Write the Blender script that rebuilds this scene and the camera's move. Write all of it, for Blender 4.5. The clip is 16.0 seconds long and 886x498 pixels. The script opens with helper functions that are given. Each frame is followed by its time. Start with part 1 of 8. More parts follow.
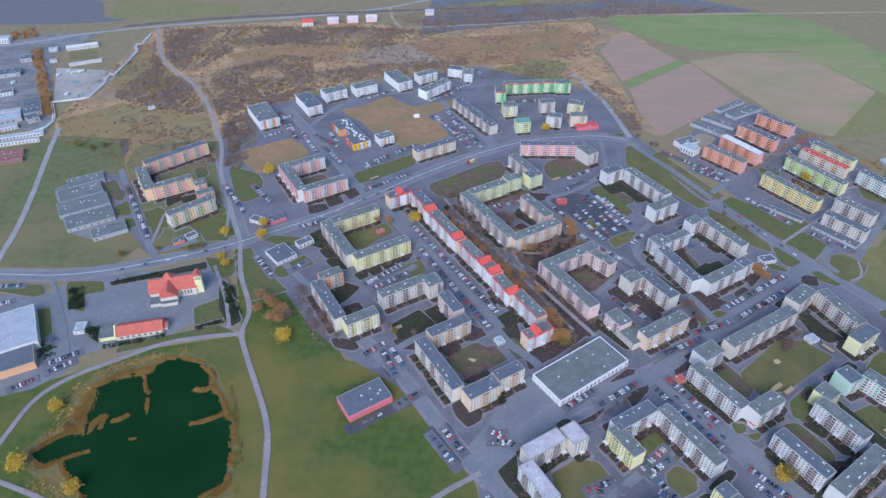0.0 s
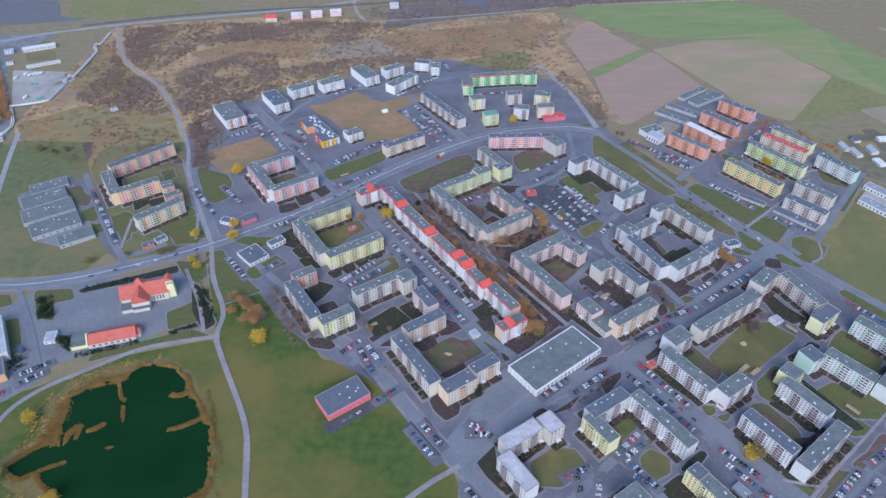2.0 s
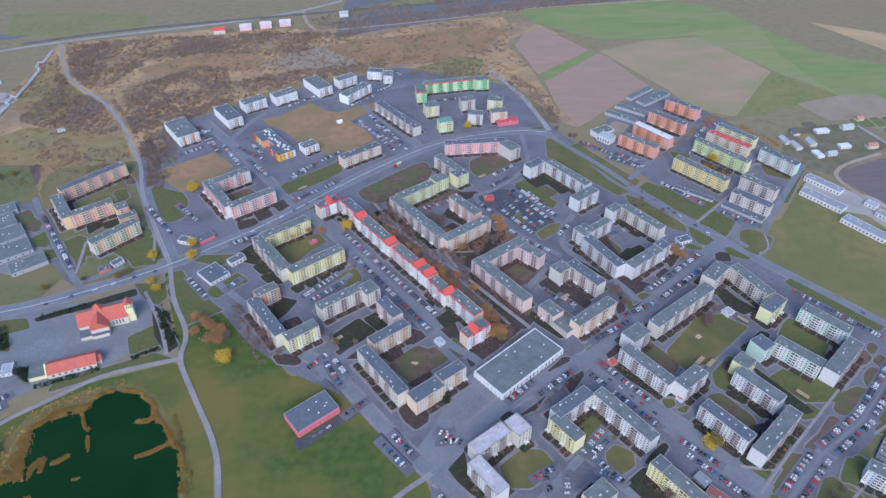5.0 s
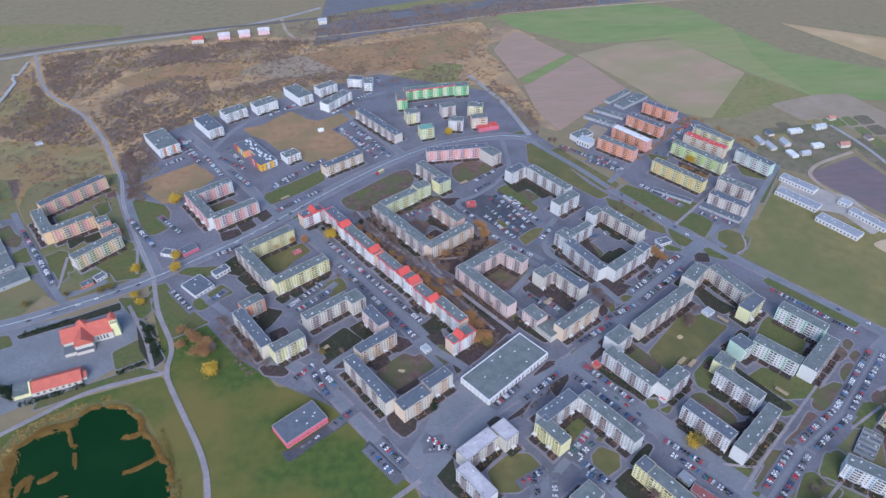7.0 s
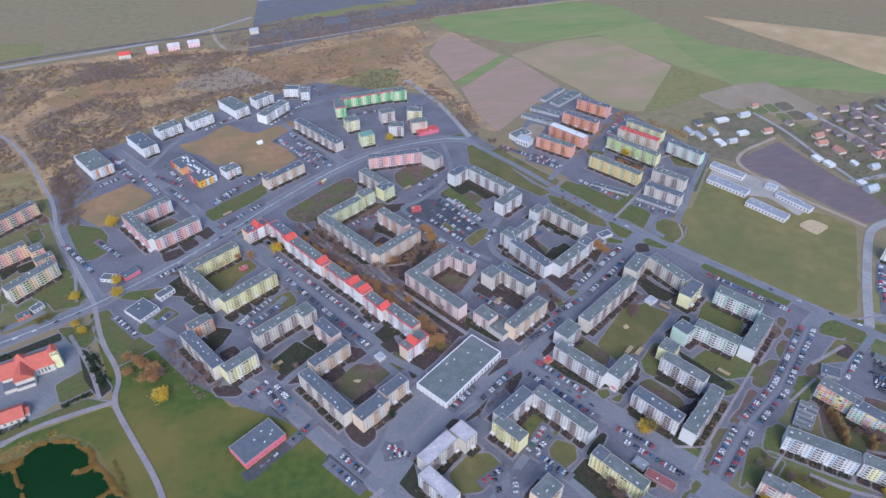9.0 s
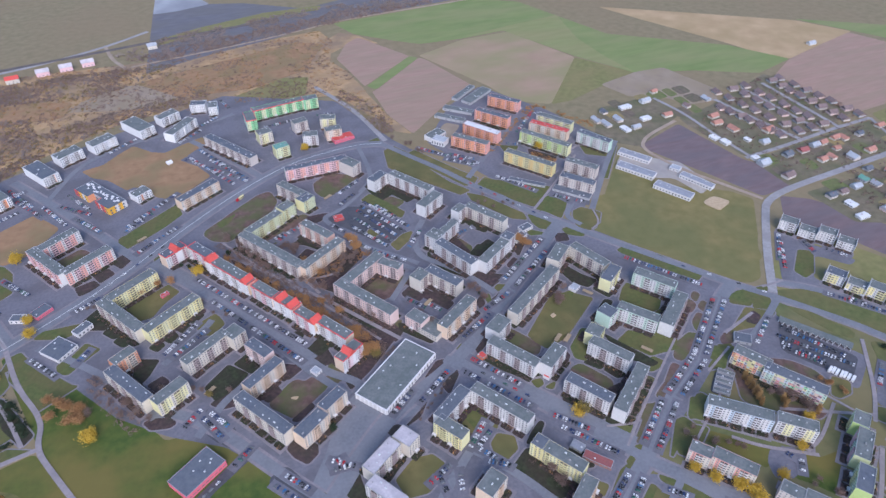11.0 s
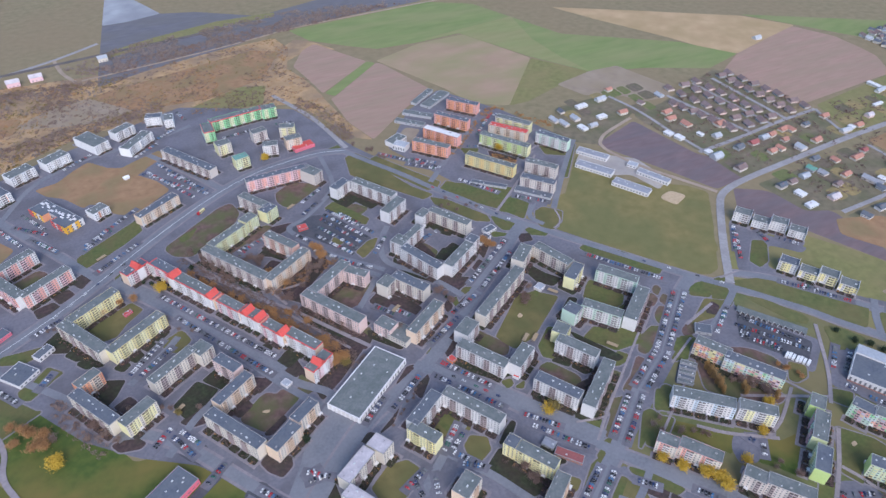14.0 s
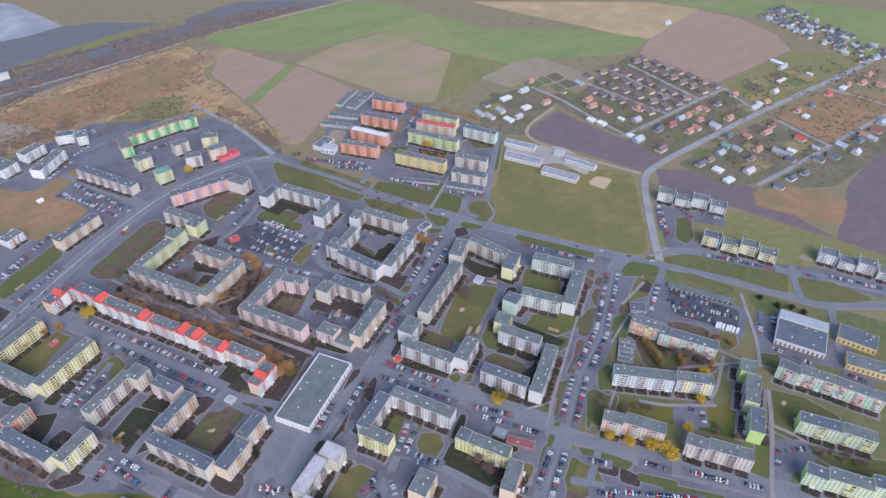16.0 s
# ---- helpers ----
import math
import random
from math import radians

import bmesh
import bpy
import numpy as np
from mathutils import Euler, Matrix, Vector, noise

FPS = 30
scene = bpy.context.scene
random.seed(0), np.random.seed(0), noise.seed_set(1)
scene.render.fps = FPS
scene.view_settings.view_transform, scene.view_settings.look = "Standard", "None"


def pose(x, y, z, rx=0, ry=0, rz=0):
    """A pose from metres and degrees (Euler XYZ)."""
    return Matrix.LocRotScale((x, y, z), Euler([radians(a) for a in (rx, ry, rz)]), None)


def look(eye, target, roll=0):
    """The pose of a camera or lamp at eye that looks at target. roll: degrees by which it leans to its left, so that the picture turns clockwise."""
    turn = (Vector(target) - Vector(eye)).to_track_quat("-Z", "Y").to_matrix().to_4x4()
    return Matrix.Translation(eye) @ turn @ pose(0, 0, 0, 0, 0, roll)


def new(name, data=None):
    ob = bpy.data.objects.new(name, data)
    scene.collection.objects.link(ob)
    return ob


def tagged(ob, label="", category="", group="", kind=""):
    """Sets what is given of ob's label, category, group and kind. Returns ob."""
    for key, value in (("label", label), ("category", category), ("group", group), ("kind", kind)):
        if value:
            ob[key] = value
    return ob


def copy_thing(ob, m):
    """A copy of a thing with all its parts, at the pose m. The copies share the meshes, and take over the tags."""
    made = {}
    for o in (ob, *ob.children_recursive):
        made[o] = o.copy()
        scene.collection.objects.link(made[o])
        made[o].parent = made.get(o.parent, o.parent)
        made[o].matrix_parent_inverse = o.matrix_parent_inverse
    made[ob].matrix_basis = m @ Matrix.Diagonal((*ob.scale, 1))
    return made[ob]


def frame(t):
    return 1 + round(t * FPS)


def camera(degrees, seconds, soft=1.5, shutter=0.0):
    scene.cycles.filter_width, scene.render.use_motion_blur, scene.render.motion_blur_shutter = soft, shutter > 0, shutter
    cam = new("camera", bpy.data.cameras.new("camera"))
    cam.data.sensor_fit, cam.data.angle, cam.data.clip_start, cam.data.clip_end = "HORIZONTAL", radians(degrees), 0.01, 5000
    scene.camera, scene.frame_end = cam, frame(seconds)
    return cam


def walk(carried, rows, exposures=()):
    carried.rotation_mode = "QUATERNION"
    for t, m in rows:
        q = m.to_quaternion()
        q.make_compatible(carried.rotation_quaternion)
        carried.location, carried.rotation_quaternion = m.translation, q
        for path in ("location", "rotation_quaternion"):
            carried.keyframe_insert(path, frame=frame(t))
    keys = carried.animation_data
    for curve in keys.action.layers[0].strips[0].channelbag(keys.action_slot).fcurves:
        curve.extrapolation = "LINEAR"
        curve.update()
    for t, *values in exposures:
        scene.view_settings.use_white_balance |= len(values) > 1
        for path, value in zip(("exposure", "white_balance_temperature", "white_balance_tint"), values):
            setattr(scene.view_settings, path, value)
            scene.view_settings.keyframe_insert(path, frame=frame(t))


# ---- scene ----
SKY, SUN = 0.13, 1.6
# seconds, stops, kelvin, tint
EXPOSURES = ((0.0, 0.72, 5450, 9), (9.0, 0.75, 5650, 11), (12.8, 0.78, 5900, 17), (14.5, 0.79, 5950, 11), (16.0, 0.80, 6000, 12))
# A hovering drone that climbs a little and turns to its right.
cam = camera(67.6, 16.0)
# seconds, x, y, z, yaw, pitch, roll
PATH = [
    (0.0, 0.00, 0.00, 420.00, -0.00, -38.62, 0.06),
    (0.5, 0.03, 0.10, 421.66, -1.21, -38.61, 0.08),
    (1.0, 0.20, -0.05, 423.60, -2.03, -38.59, 0.07),
    (1.5, -0.22, -0.37, 425.37, -2.61, -38.88, 0.06),
    (2.0, 0.14, -0.53, 426.76, -3.03, -39.47, 0.05),
    (2.5, 0.06, -0.09, 428.73, -3.30, -39.53, 0.03),
    (3.0, -0.16, -0.24, 430.60, -3.39, -39.47, 0.02),
    (3.5, -0.12, -0.41, 432.28, -3.66, -39.44, -0.02),
    (4.0, 0.37, -0.76, 433.85, -4.91, -39.44, -0.00),
    (6.5, 0.15, -1.98, 443.72, -9.14, -39.36, -0.05),
    (7.0, -0.10, -2.05, 445.46, -9.21, -39.29, -0.07),
    (7.5, 0.10, -2.07, 447.63, -9.36, -39.30, -0.09),
    (8.0, 0.23, -1.65, 449.19, -10.78, -39.30, -0.05),
    (8.5, 0.14, -2.19, 450.95, -12.65, -39.32, -0.04),
    (9.0, 0.41, -2.76, 452.68, -14.98, -39.28, -0.06),
    (9.5, 0.79, -3.22, 455.19, -17.39, -39.39, -0.05),
    (10.0, 0.82, -2.87, 457.66, -20.11, -39.50, -0.01),
    (12.5, -0.38, -3.07, 467.33, -24.17, -39.53, -0.00),
    (13.0, -0.69, -3.13, 468.53, -24.25, -39.50, 0.00),
    (13.5, -0.36, -3.59, 469.29, -24.84, -39.49, -0.03),
    (14.0, 0.34, -3.53, 469.35, -27.14, -39.56, 0.00),
    (14.5, 0.55, -3.35, 469.85, -29.30, -39.64, 0.01),
    (15.0, 0.63, -3.40, 470.30, -31.50, -39.72, 0.03),
    (15.5, 0.41, -3.21, 470.39, -33.17, -39.77, 0.05),
    (16.0, 0.22, -2.98, 470.95, -34.23, -39.82, 0.07),
    ]
walk(cam, [(t, pose(x, y, z, 90 + pitch, 0, yaw) @ pose(0, 0, 0, 0, 0, roll)) for t, x, y, z, yaw, pitch, roll in PATH], EXPOSURES)

# ---- light: a hazy, overcast late afternoon ----
world = bpy.data.worlds.new("sky")
scene.world = world
world.use_nodes = True
wn = world.node_tree
sky = wn.nodes.new("ShaderNodeTexSky")
sky.sky_type, sky.sun_disc = "NISHITA", False
sky.sun_elevation, sky.sun_rotation = radians(38), radians(193)
sky.air_density, sky.dust_density, sky.ozone_density = 1.0, 1.0, 2.0
wn.links.new(sky.outputs[0], wn.nodes["Background"].inputs[0])
wn.nodes["Background"].inputs[1].default_value = SKY
sun_lamp = bpy.data.lights.new("sun", "SUN")
sun_lamp.energy, sun_lamp.angle, sun_lamp.color = SUN, radians(40), (1.0, 0.90, 0.82)
sun_ob = new("sun", sun_lamp)
sun_ob.matrix_world = look((-100, -420, 330), (0, 0, 0))


# ---- materials ----
MATS = {}


def grade(nt, a, b, fac):
    mix = nt.nodes.new("ShaderNodeMix")
    mix.data_type = "RGBA"
    mix.inputs[6].default_value, mix.inputs[7].default_value = (*a, 1), (*b, 1)
    nt.links.new(fac, mix.inputs[0])
    return mix.outputs[2]


def speckle(nt, scale, detail=4.0, lo=0.35, hi=0.65, stretch=None, turn=0.0):
    """A noise of features about 1/scale metres wide, in world metres, spread to 0..1."""
    geo = nt.nodes.new("ShaderNodeNewGeometry")
    mapping = nt.nodes.new("ShaderNodeMapping")
    mapping.inputs["Rotation"].default_value = (0, 0, radians(turn))
    mapping.inputs["Scale"].default_value = stretch or (1, 1, 1)
    nt.links.new(geo.outputs["Position"], mapping.inputs["Vector"])
    tex = nt.nodes.new("ShaderNodeTexNoise")
    tex.inputs["Scale"].default_value, tex.inputs["Detail"].default_value = scale, detail
    nt.links.new(mapping.outputs[0], tex.inputs["Vector"])
    ramp = nt.nodes.new("ShaderNodeMapRange")
    ramp.inputs[1].default_value, ramp.inputs[2].default_value = lo, hi
    nt.links.new(tex.outputs[0], ramp.inputs[0])
    return ramp.outputs[0]


def material(name, dark, light, scale=0.3, rough=0.8, blot=None, blot_scale=0.02, metal=0.0, bump=0.0, stretch=None, turn=0.0, lo=0.35, hi=0.65, patch_mix=0.6):
    """Fine grain between two colours, with larger blotches of a third laid over it."""
    m = bpy.data.materials.new(name)
    m.use_nodes = True
    nt = m.node_tree
    bsdf = nt.nodes["Principled BSDF"]
    bsdf.inputs["Roughness"].default_value, bsdf.inputs["Metallic"].default_value = rough, metal
    fine = speckle(nt, scale, 5.0, 0.3, 0.7, stretch, turn)
    colour = grade(nt, dark, light, fine)
    if blot:
        wide = speckle(nt, blot_scale, 4.0, lo, hi, stretch, turn)
        less = nt.nodes.new("ShaderNodeMath")
        less.operation = "MULTIPLY"
        less.inputs[1].default_value = patch_mix
        nt.links.new(wide, less.inputs[0])
        mix = nt.nodes.new("ShaderNodeMix")
        mix.data_type = "RGBA"
        mix.inputs[7].default_value = (*blot, 1)
        nt.links.new(less.outputs[0], mix.inputs[0])
        nt.links.new(colour, mix.inputs[6])
        colour = mix.outputs[2]
    nt.links.new(colour, bsdf.inputs["Base Color"])
    if bump:
        node = nt.nodes.new("ShaderNodeBump")
        node.inputs["Strength"].default_value, node.inputs["Distance"].default_value = bump, 0.3
        nt.links.new(fine, node.inputs["Height"])
        nt.links.new(node.outputs[0], bsdf.inputs["Normal"])
    MATS[name] = m
    return m


def plaster(name, c, k=0.86):
    dark = tuple(v * k for v in c)
    return material(name, dark, c, 0.9, 0.85, tuple(v * 0.8 for v in c), 0.12, bump=0.05, patch_mix=0.45)


# walls
WALLS = {
    "chalk": (0.80, 0.785, 0.78), "white": (0.68, 0.66, 0.65), "cream": (0.66, 0.60, 0.52), "peach": (0.82, 0.57, 0.34), "yellow": (0.80, 0.70, 0.34), "amber": (0.74, 0.54, 0.22),
    "rose": (0.76, 0.575, 0.53), "sand": (0.76, 0.58, 0.43), "beige": (0.62, 0.55, 0.50), "lime": (0.66, 0.69, 0.42), "mint": (0.54, 0.70, 0.58), "palelime": (0.64, 0.71, 0.52),
    "salmon": (0.70, 0.46, 0.38), "pink": (0.76, 0.52, 0.55), "coral": (0.78, 0.40, 0.34), "orange": (0.76, 0.34, 0.19), "green": (0.30, 0.68, 0.34),
    "limegreen": (0.54, 0.68, 0.26), "paleblue": (0.58, 0.66, 0.74), "red": (0.62, 0.09, 0.08), "pinkred": (0.74, 0.16, 0.22), "grey": (0.42, 0.42, 0.43),
    "orangewall": (0.72, 0.40, 0.22), "orangered": (0.72, 0.22, 0.10), "teal": (0.20, 0.52, 0.45), "lemon": (0.80, 0.75, 0.42), "brick": (0.34, 0.17, 0.14), "carnival": (0.80, 0.44, 0.05), "plinth": (0.36, 0.35, 0.35),
}
for _n, _c in WALLS.items():
    plaster("plaster_" + _n, _c)
# roofs
material("bitumen", (0.145, 0.158, 0.155), (0.21, 0.222, 0.216), 0.5, 0.9, (0.10, 0.12, 0.115), 0.12, bump=0.05)
material("slate", (0.085, 0.098, 0.125), (0.135, 0.15, 0.18), 0.5, 0.8, (0.15, 0.16, 0.175), 0.1)
material("pale_roofing", (0.50, 0.45, 0.47), (0.62, 0.57, 0.58), 0.6, 0.85, (0.36, 0.33, 0.36), 0.12)
material("greyroof", (0.36, 0.38, 0.41), (0.50, 0.52, 0.55), 0.5, 0.6, (0.30, 0.32, 0.36), 0.1)
material("blueroof", (0.235, 0.24, 0.268), (0.315, 0.32, 0.348), 0.5, 0.7, (0.36, 0.365, 0.40), 0.1)
material("redroof", (0.56, 0.065, 0.055), (0.70, 0.11, 0.09), 1.2, 0.75, (0.46, 0.08, 0.065), 0.2, bump=0.15)
material("darkred", (0.28, 0.08, 0.08), (0.38, 0.12, 0.11), 1.2, 0.75, (0.22, 0.09, 0.08), 0.2, bump=0.15)
material("brownroof", (0.17, 0.12, 0.112), (0.27, 0.195, 0.18), 1.2, 0.8, (0.14, 0.105, 0.105), 0.2, bump=0.15)
material("mauveroof", (0.20, 0.145, 0.14), (0.30, 0.22, 0.21), 1.2, 0.8, (0.16, 0.12, 0.12), 0.2, bump=0.15)
material("greenroof", (0.10, 0.26, 0.20), (0.15, 0.34, 0.27), 0.8, 0.6, (0.20, 0.36, 0.30), 0.1)
material("red_trim", (0.66, 0.08, 0.085), (0.76, 0.12, 0.12), 0.8, 0.6)
# openings and fittings
material("glass", (0.10, 0.108, 0.125), (0.235, 0.24, 0.255), 0.3, 0.2)
# dark tone painted as the shade inside loggias; garage doors share it
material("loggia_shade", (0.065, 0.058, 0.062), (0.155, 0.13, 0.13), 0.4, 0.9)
material("coping", (0.28, 0.285, 0.295), (0.37, 0.37, 0.38), 0.8, 0.6)
material("balcony_white", (0.62, 0.60, 0.60), (0.70, 0.68, 0.67), 0.5, 0.8)
material("rail_maroon", (0.34, 0.27, 0.27), (0.48, 0.41, 0.41), 0.5, 0.85)
material("vent_metal", (0.50, 0.51, 0.52), (0.66, 0.67, 0.67), 2.0, 0.45)
material("shelter_wood", (0.33, 0.24, 0.14), (0.45, 0.34, 0.21), 1.0, 0.85)
# ground
material("meadow", (0.20, 0.168, 0.088), (0.272, 0.218, 0.125), 0.08, 0.95, (0.26, 0.19, 0.11), 0.005, bump=0.2)
material("heath", (0.36, 0.232, 0.115), (0.50, 0.33, 0.17), 0.06, 0.95, (0.235, 0.17, 0.115), 0.016, lo=0.42, hi=0.60, patch_mix=0.8, bump=0.3)
material("grass", (0.165, 0.165, 0.058), (0.235, 0.22, 0.082), 0.12, 0.95, (0.25, 0.20, 0.09), 0.02, bump=0.2)
material("rough_grass", (0.050, 0.086, 0.014), (0.094, 0.122, 0.021), 0.15, 0.95, (0.18, 0.14, 0.036), 0.0105, lo=0.44, hi=0.60, bump=0.25, patch_mix=0.85)
material("lawn", (0.072, 0.098, 0.026), (0.12, 0.134, 0.04), 0.25, 0.95, (0.145, 0.11, 0.045), 0.05, bump=0.2)
material("dark_lawn", (0.018, 0.026, 0.012), (0.05, 0.058, 0.026), 0.3, 0.95, (0.045, 0.027, 0.024), 0.08, bump=0.3)
material("dry_lawn", (0.13, 0.112, 0.040), (0.19, 0.156, 0.058), 0.12, 0.95, (0.088, 0.098, 0.032), 0.03, bump=0.2, lo=0.42, hi=0.6)
material("court_ground", (0.108, 0.063, 0.052), (0.185, 0.116, 0.094), 0.16, 0.95, (0.105, 0.112, 0.042), 0.035, lo=0.42, hi=0.60, bump=0.3, patch_mix=0.9)
material("hay_meadow", (0.175, 0.15, 0.052), (0.24, 0.195, 0.075), 0.08, 0.95, (0.13, 0.14, 0.05), 0.012, lo=0.42, hi=0.62, bump=0.2)
material("green_verge", (0.085, 0.105, 0.032), (0.14, 0.15, 0.05), 0.15, 0.95, (0.17, 0.13, 0.055), 0.025, bump=0.2)
material("scrub_ground", (0.115, 0.08, 0.07), (0.19, 0.13, 0.105), 0.10, 0.95, (0.085, 0.062, 0.066), 0.03, bump=0.3)
material("pale_green_field", (0.215, 0.235, 0.085), (0.26, 0.275, 0.11), 0.02, 0.95, (0.30, 0.25, 0.125), 0.006, stretch=(1, 4, 1), turn=30)
material("pale_grass", (0.105, 0.12, 0.045), (0.16, 0.165, 0.066), 0.12, 0.95, (0.21, 0.165, 0.08), 0.012, lo=0.42, hi=0.62, bump=0.25, patch_mix=0.8)
material("frost_field", (0.30, 0.31, 0.33), (0.42, 0.43, 0.45), 0.03, 0.95, (0.22, 0.22, 0.24), 0.01)
material("plot_green", (0.10, 0.135, 0.04), (0.16, 0.19, 0.06), 0.2, 0.95, (0.19, 0.16, 0.08), 0.06, bump=0.2)
material("plot_brown", (0.13, 0.10, 0.075), (0.21, 0.16, 0.12), 0.2, 0.95, (0.11, 0.11, 0.05), 0.06, bump=0.2)
material("plot_straw", (0.27, 0.20, 0.085), (0.36, 0.27, 0.12), 0.2, 0.95, (0.19, 0.17, 0.08), 0.06, bump=0.2)
material("olive_heath", (0.19, 0.155, 0.07), (0.30, 0.232, 0.105), 0.07, 0.95, (0.30, 0.19, 0.085), 0.014, lo=0.45, hi=0.6, patch_mix=0.8, bump=0.3)
material("pale_paving", (0.185, 0.19, 0.205), (0.24, 0.245, 0.26), 0.35, 0.9, (0.15, 0.15, 0.16), 0.04, bump=0.05)
material("bank", (0.105, 0.108, 0.036), (0.165, 0.148, 0.05), 0.14, 0.95, (0.23, 0.15, 0.055), 0.05, bump=0.3)
material("dry_grass", (0.275, 0.16, 0.082), (0.365, 0.222, 0.118), 0.1, 0.95, (0.20, 0.165, 0.075), 0.025, bump=0.3, lo=0.45, hi=0.62)
material("brown_bed", (0.046, 0.029, 0.032), (0.10, 0.062, 0.06), 0.3, 0.95, (0.04, 0.042, 0.024), 0.06, bump=0.3)
material("green_field", (0.165, 0.215, 0.066), (0.215, 0.262, 0.088), 0.02, 0.95, (0.27, 0.26, 0.12), 0.006, stretch=(1, 4, 1), turn=30)
material("brown_field", (0.335, 0.212, 0.160), (0.398, 0.257, 0.197), 0.03, 0.95, (0.29, 0.225, 0.15), 0.008, stretch=(1, 6, 1), turn=-30)
material("mauve_field", (0.345, 0.232, 0.155), (0.41, 0.28, 0.19), 0.02, 0.95, (0.27, 0.25, 0.115), 0.0055, stretch=(1, 2.0, 1), turn=30, lo=0.40, hi=0.60, patch_mix=0.8)
material("tan_field", (0.42, 0.29, 0.155), (0.51, 0.36, 0.205), 0.03, 0.95, (0.33, 0.24, 0.11), 0.02)
# dark ploughed soil, with the blue of distant haze mixed into its colour
material("far_field", (0.125, 0.122, 0.14), (0.175, 0.168, 0.185), 0.04, 0.95, (0.15, 0.14, 0.13), 0.012, stretch=(1, 4, 1), turn=60)
material("dark_field", (0.165, 0.11, 0.11), (0.215, 0.15, 0.15), 0.04, 0.95, (0.14, 0.125, 0.135), 0.012, stretch=(1, 4, 1), turn=60)
material("bare_soil", (0.28, 0.215, 0.155), (0.37, 0.295, 0.22), 0.06, 0.95, (0.26, 0.20, 0.12), 0.03)
material("pipe_lagging", (0.60, 0.60, 0.61), (0.72, 0.72, 0.72), 0.3, 0.55, (0.48, 0.45, 0.43), 0.08)
material("sand", (0.45, 0.33, 0.20), (0.54, 0.41, 0.265), 0.3, 0.95)
material("pavement", (0.143, 0.138, 0.162), (0.191, 0.184, 0.209), 0.35, 0.9, (0.112, 0.104, 0.116), 0.028, bump=0.05, lo=0.45, hi=0.62, patch_mix=0.6)
material("asphalt", (0.145, 0.152, 0.172), (0.195, 0.20, 0.222), 0.4, 0.88, (0.235, 0.235, 0.25), 0.04)
material("car_park", (0.050, 0.052, 0.064), (0.085, 0.087, 0.10), 0.35, 0.88, (0.115, 0.11, 0.118), 0.06)
material("pale_road", (0.30, 0.285, 0.288), (0.385, 0.365, 0.362), 0.3, 0.9, (0.24, 0.22, 0.215), 0.05)
material("paving", (0.225, 0.20, 0.212), (0.285, 0.25, 0.262), 0.4, 0.9, (0.17, 0.16, 0.175), 0.06)
material("railway", (0.085, 0.075, 0.075), (0.14, 0.12, 0.115), 0.4, 0.95, (0.19, 0.15, 0.13), 0.05)
material("marking", (0.60, 0.60, 0.60), (0.74, 0.74, 0.74), 0.5, 0.8)
material("tileroof", (0.40, 0.185, 0.135), (0.52, 0.255, 0.19), 1.2, 0.8, (0.33, 0.17, 0.13), 0.2, bump=0.15)
material("garden", (0.145, 0.122, 0.078), (0.25, 0.195, 0.135), 0.12, 0.95, (0.09, 0.11, 0.04), 0.03, bump=0.3)
material("footpath", (0.275, 0.235, 0.24), (0.355, 0.31, 0.31), 0.4, 0.9, (0.21, 0.19, 0.20), 0.06)
material("dirt_road", (0.34, 0.26, 0.20), (0.45, 0.36, 0.28), 0.2, 0.95, (0.28, 0.21, 0.15), 0.05)
material("yard", (0.19, 0.19, 0.195), (0.29, 0.285, 0.285), 0.1, 0.9, (0.12, 0.11, 0.10), 0.03)
material("concrete_yard", (0.37, 0.33, 0.29), (0.45, 0.41, 0.365), 0.1, 0.9, (0.28, 0.25, 0.24), 0.03)
material("water", (0.007, 0.032, 0.010), (0.012, 0.042, 0.014), 0.02, 0.18)
MATS["water"].node_tree.nodes["Principled BSDF"].inputs["Specular IOR Level"].default_value = 0.03
material("reed", (0.40, 0.25, 0.075), (0.53, 0.35, 0.115), 0.3, 0.95, (0.30, 0.18, 0.05), 0.1)
# plants
material("bark", (0.085, 0.065, 0.055), (0.15, 0.115, 0.095), 1.5, 0.95)
material("twigs", (0.17, 0.125, 0.11), (0.27, 0.20, 0.165), 0.4, 0.95, (0.19, 0.11, 0.085), 0.03)
material("church_tile", (0.47, 0.105, 0.075), (0.60, 0.155, 0.11), 1.2, 0.75, (0.40, 0.10, 0.07), 0.2, bump=0.15)
material("far_twigs", (0.215, 0.175, 0.16), (0.31, 0.255, 0.23), 0.3, 0.95, (0.24, 0.18, 0.13), 0.02)
material("purple_twigs", (0.192, 0.142, 0.125), (0.29, 0.215, 0.185), 0.4, 0.95, (0.23, 0.15, 0.115), 0.03)
material("bed_twigs", (0.10, 0.066, 0.066), (0.18, 0.12, 0.11), 0.4, 0.95)
material("russet_leaf", (0.36, 0.185, 0.075), (0.50, 0.275, 0.11), 0.4, 0.9, (0.27, 0.15, 0.07), 0.05)
material("white_roofing", (0.70, 0.69, 0.68), (0.80, 0.79, 0.78), 0.6, 0.85, (0.58, 0.57, 0.58), 0.12)
material("gold_leaf", (0.30, 0.175, 0.06), (0.43, 0.265, 0.095), 0.4, 0.9, (0.24, 0.14, 0.06), 0.05)
material("yellow_leaf", (0.47, 0.31, 0.03), (0.62, 0.42, 0.06), 0.5, 0.9)
material("dark_leaf", (0.018, 0.034, 0.016), (0.04, 0.06, 0.028), 0.5, 0.9)
material("olive_leaf", (0.16, 0.13, 0.04), (0.25, 0.19, 0.06), 0.4, 0.9)
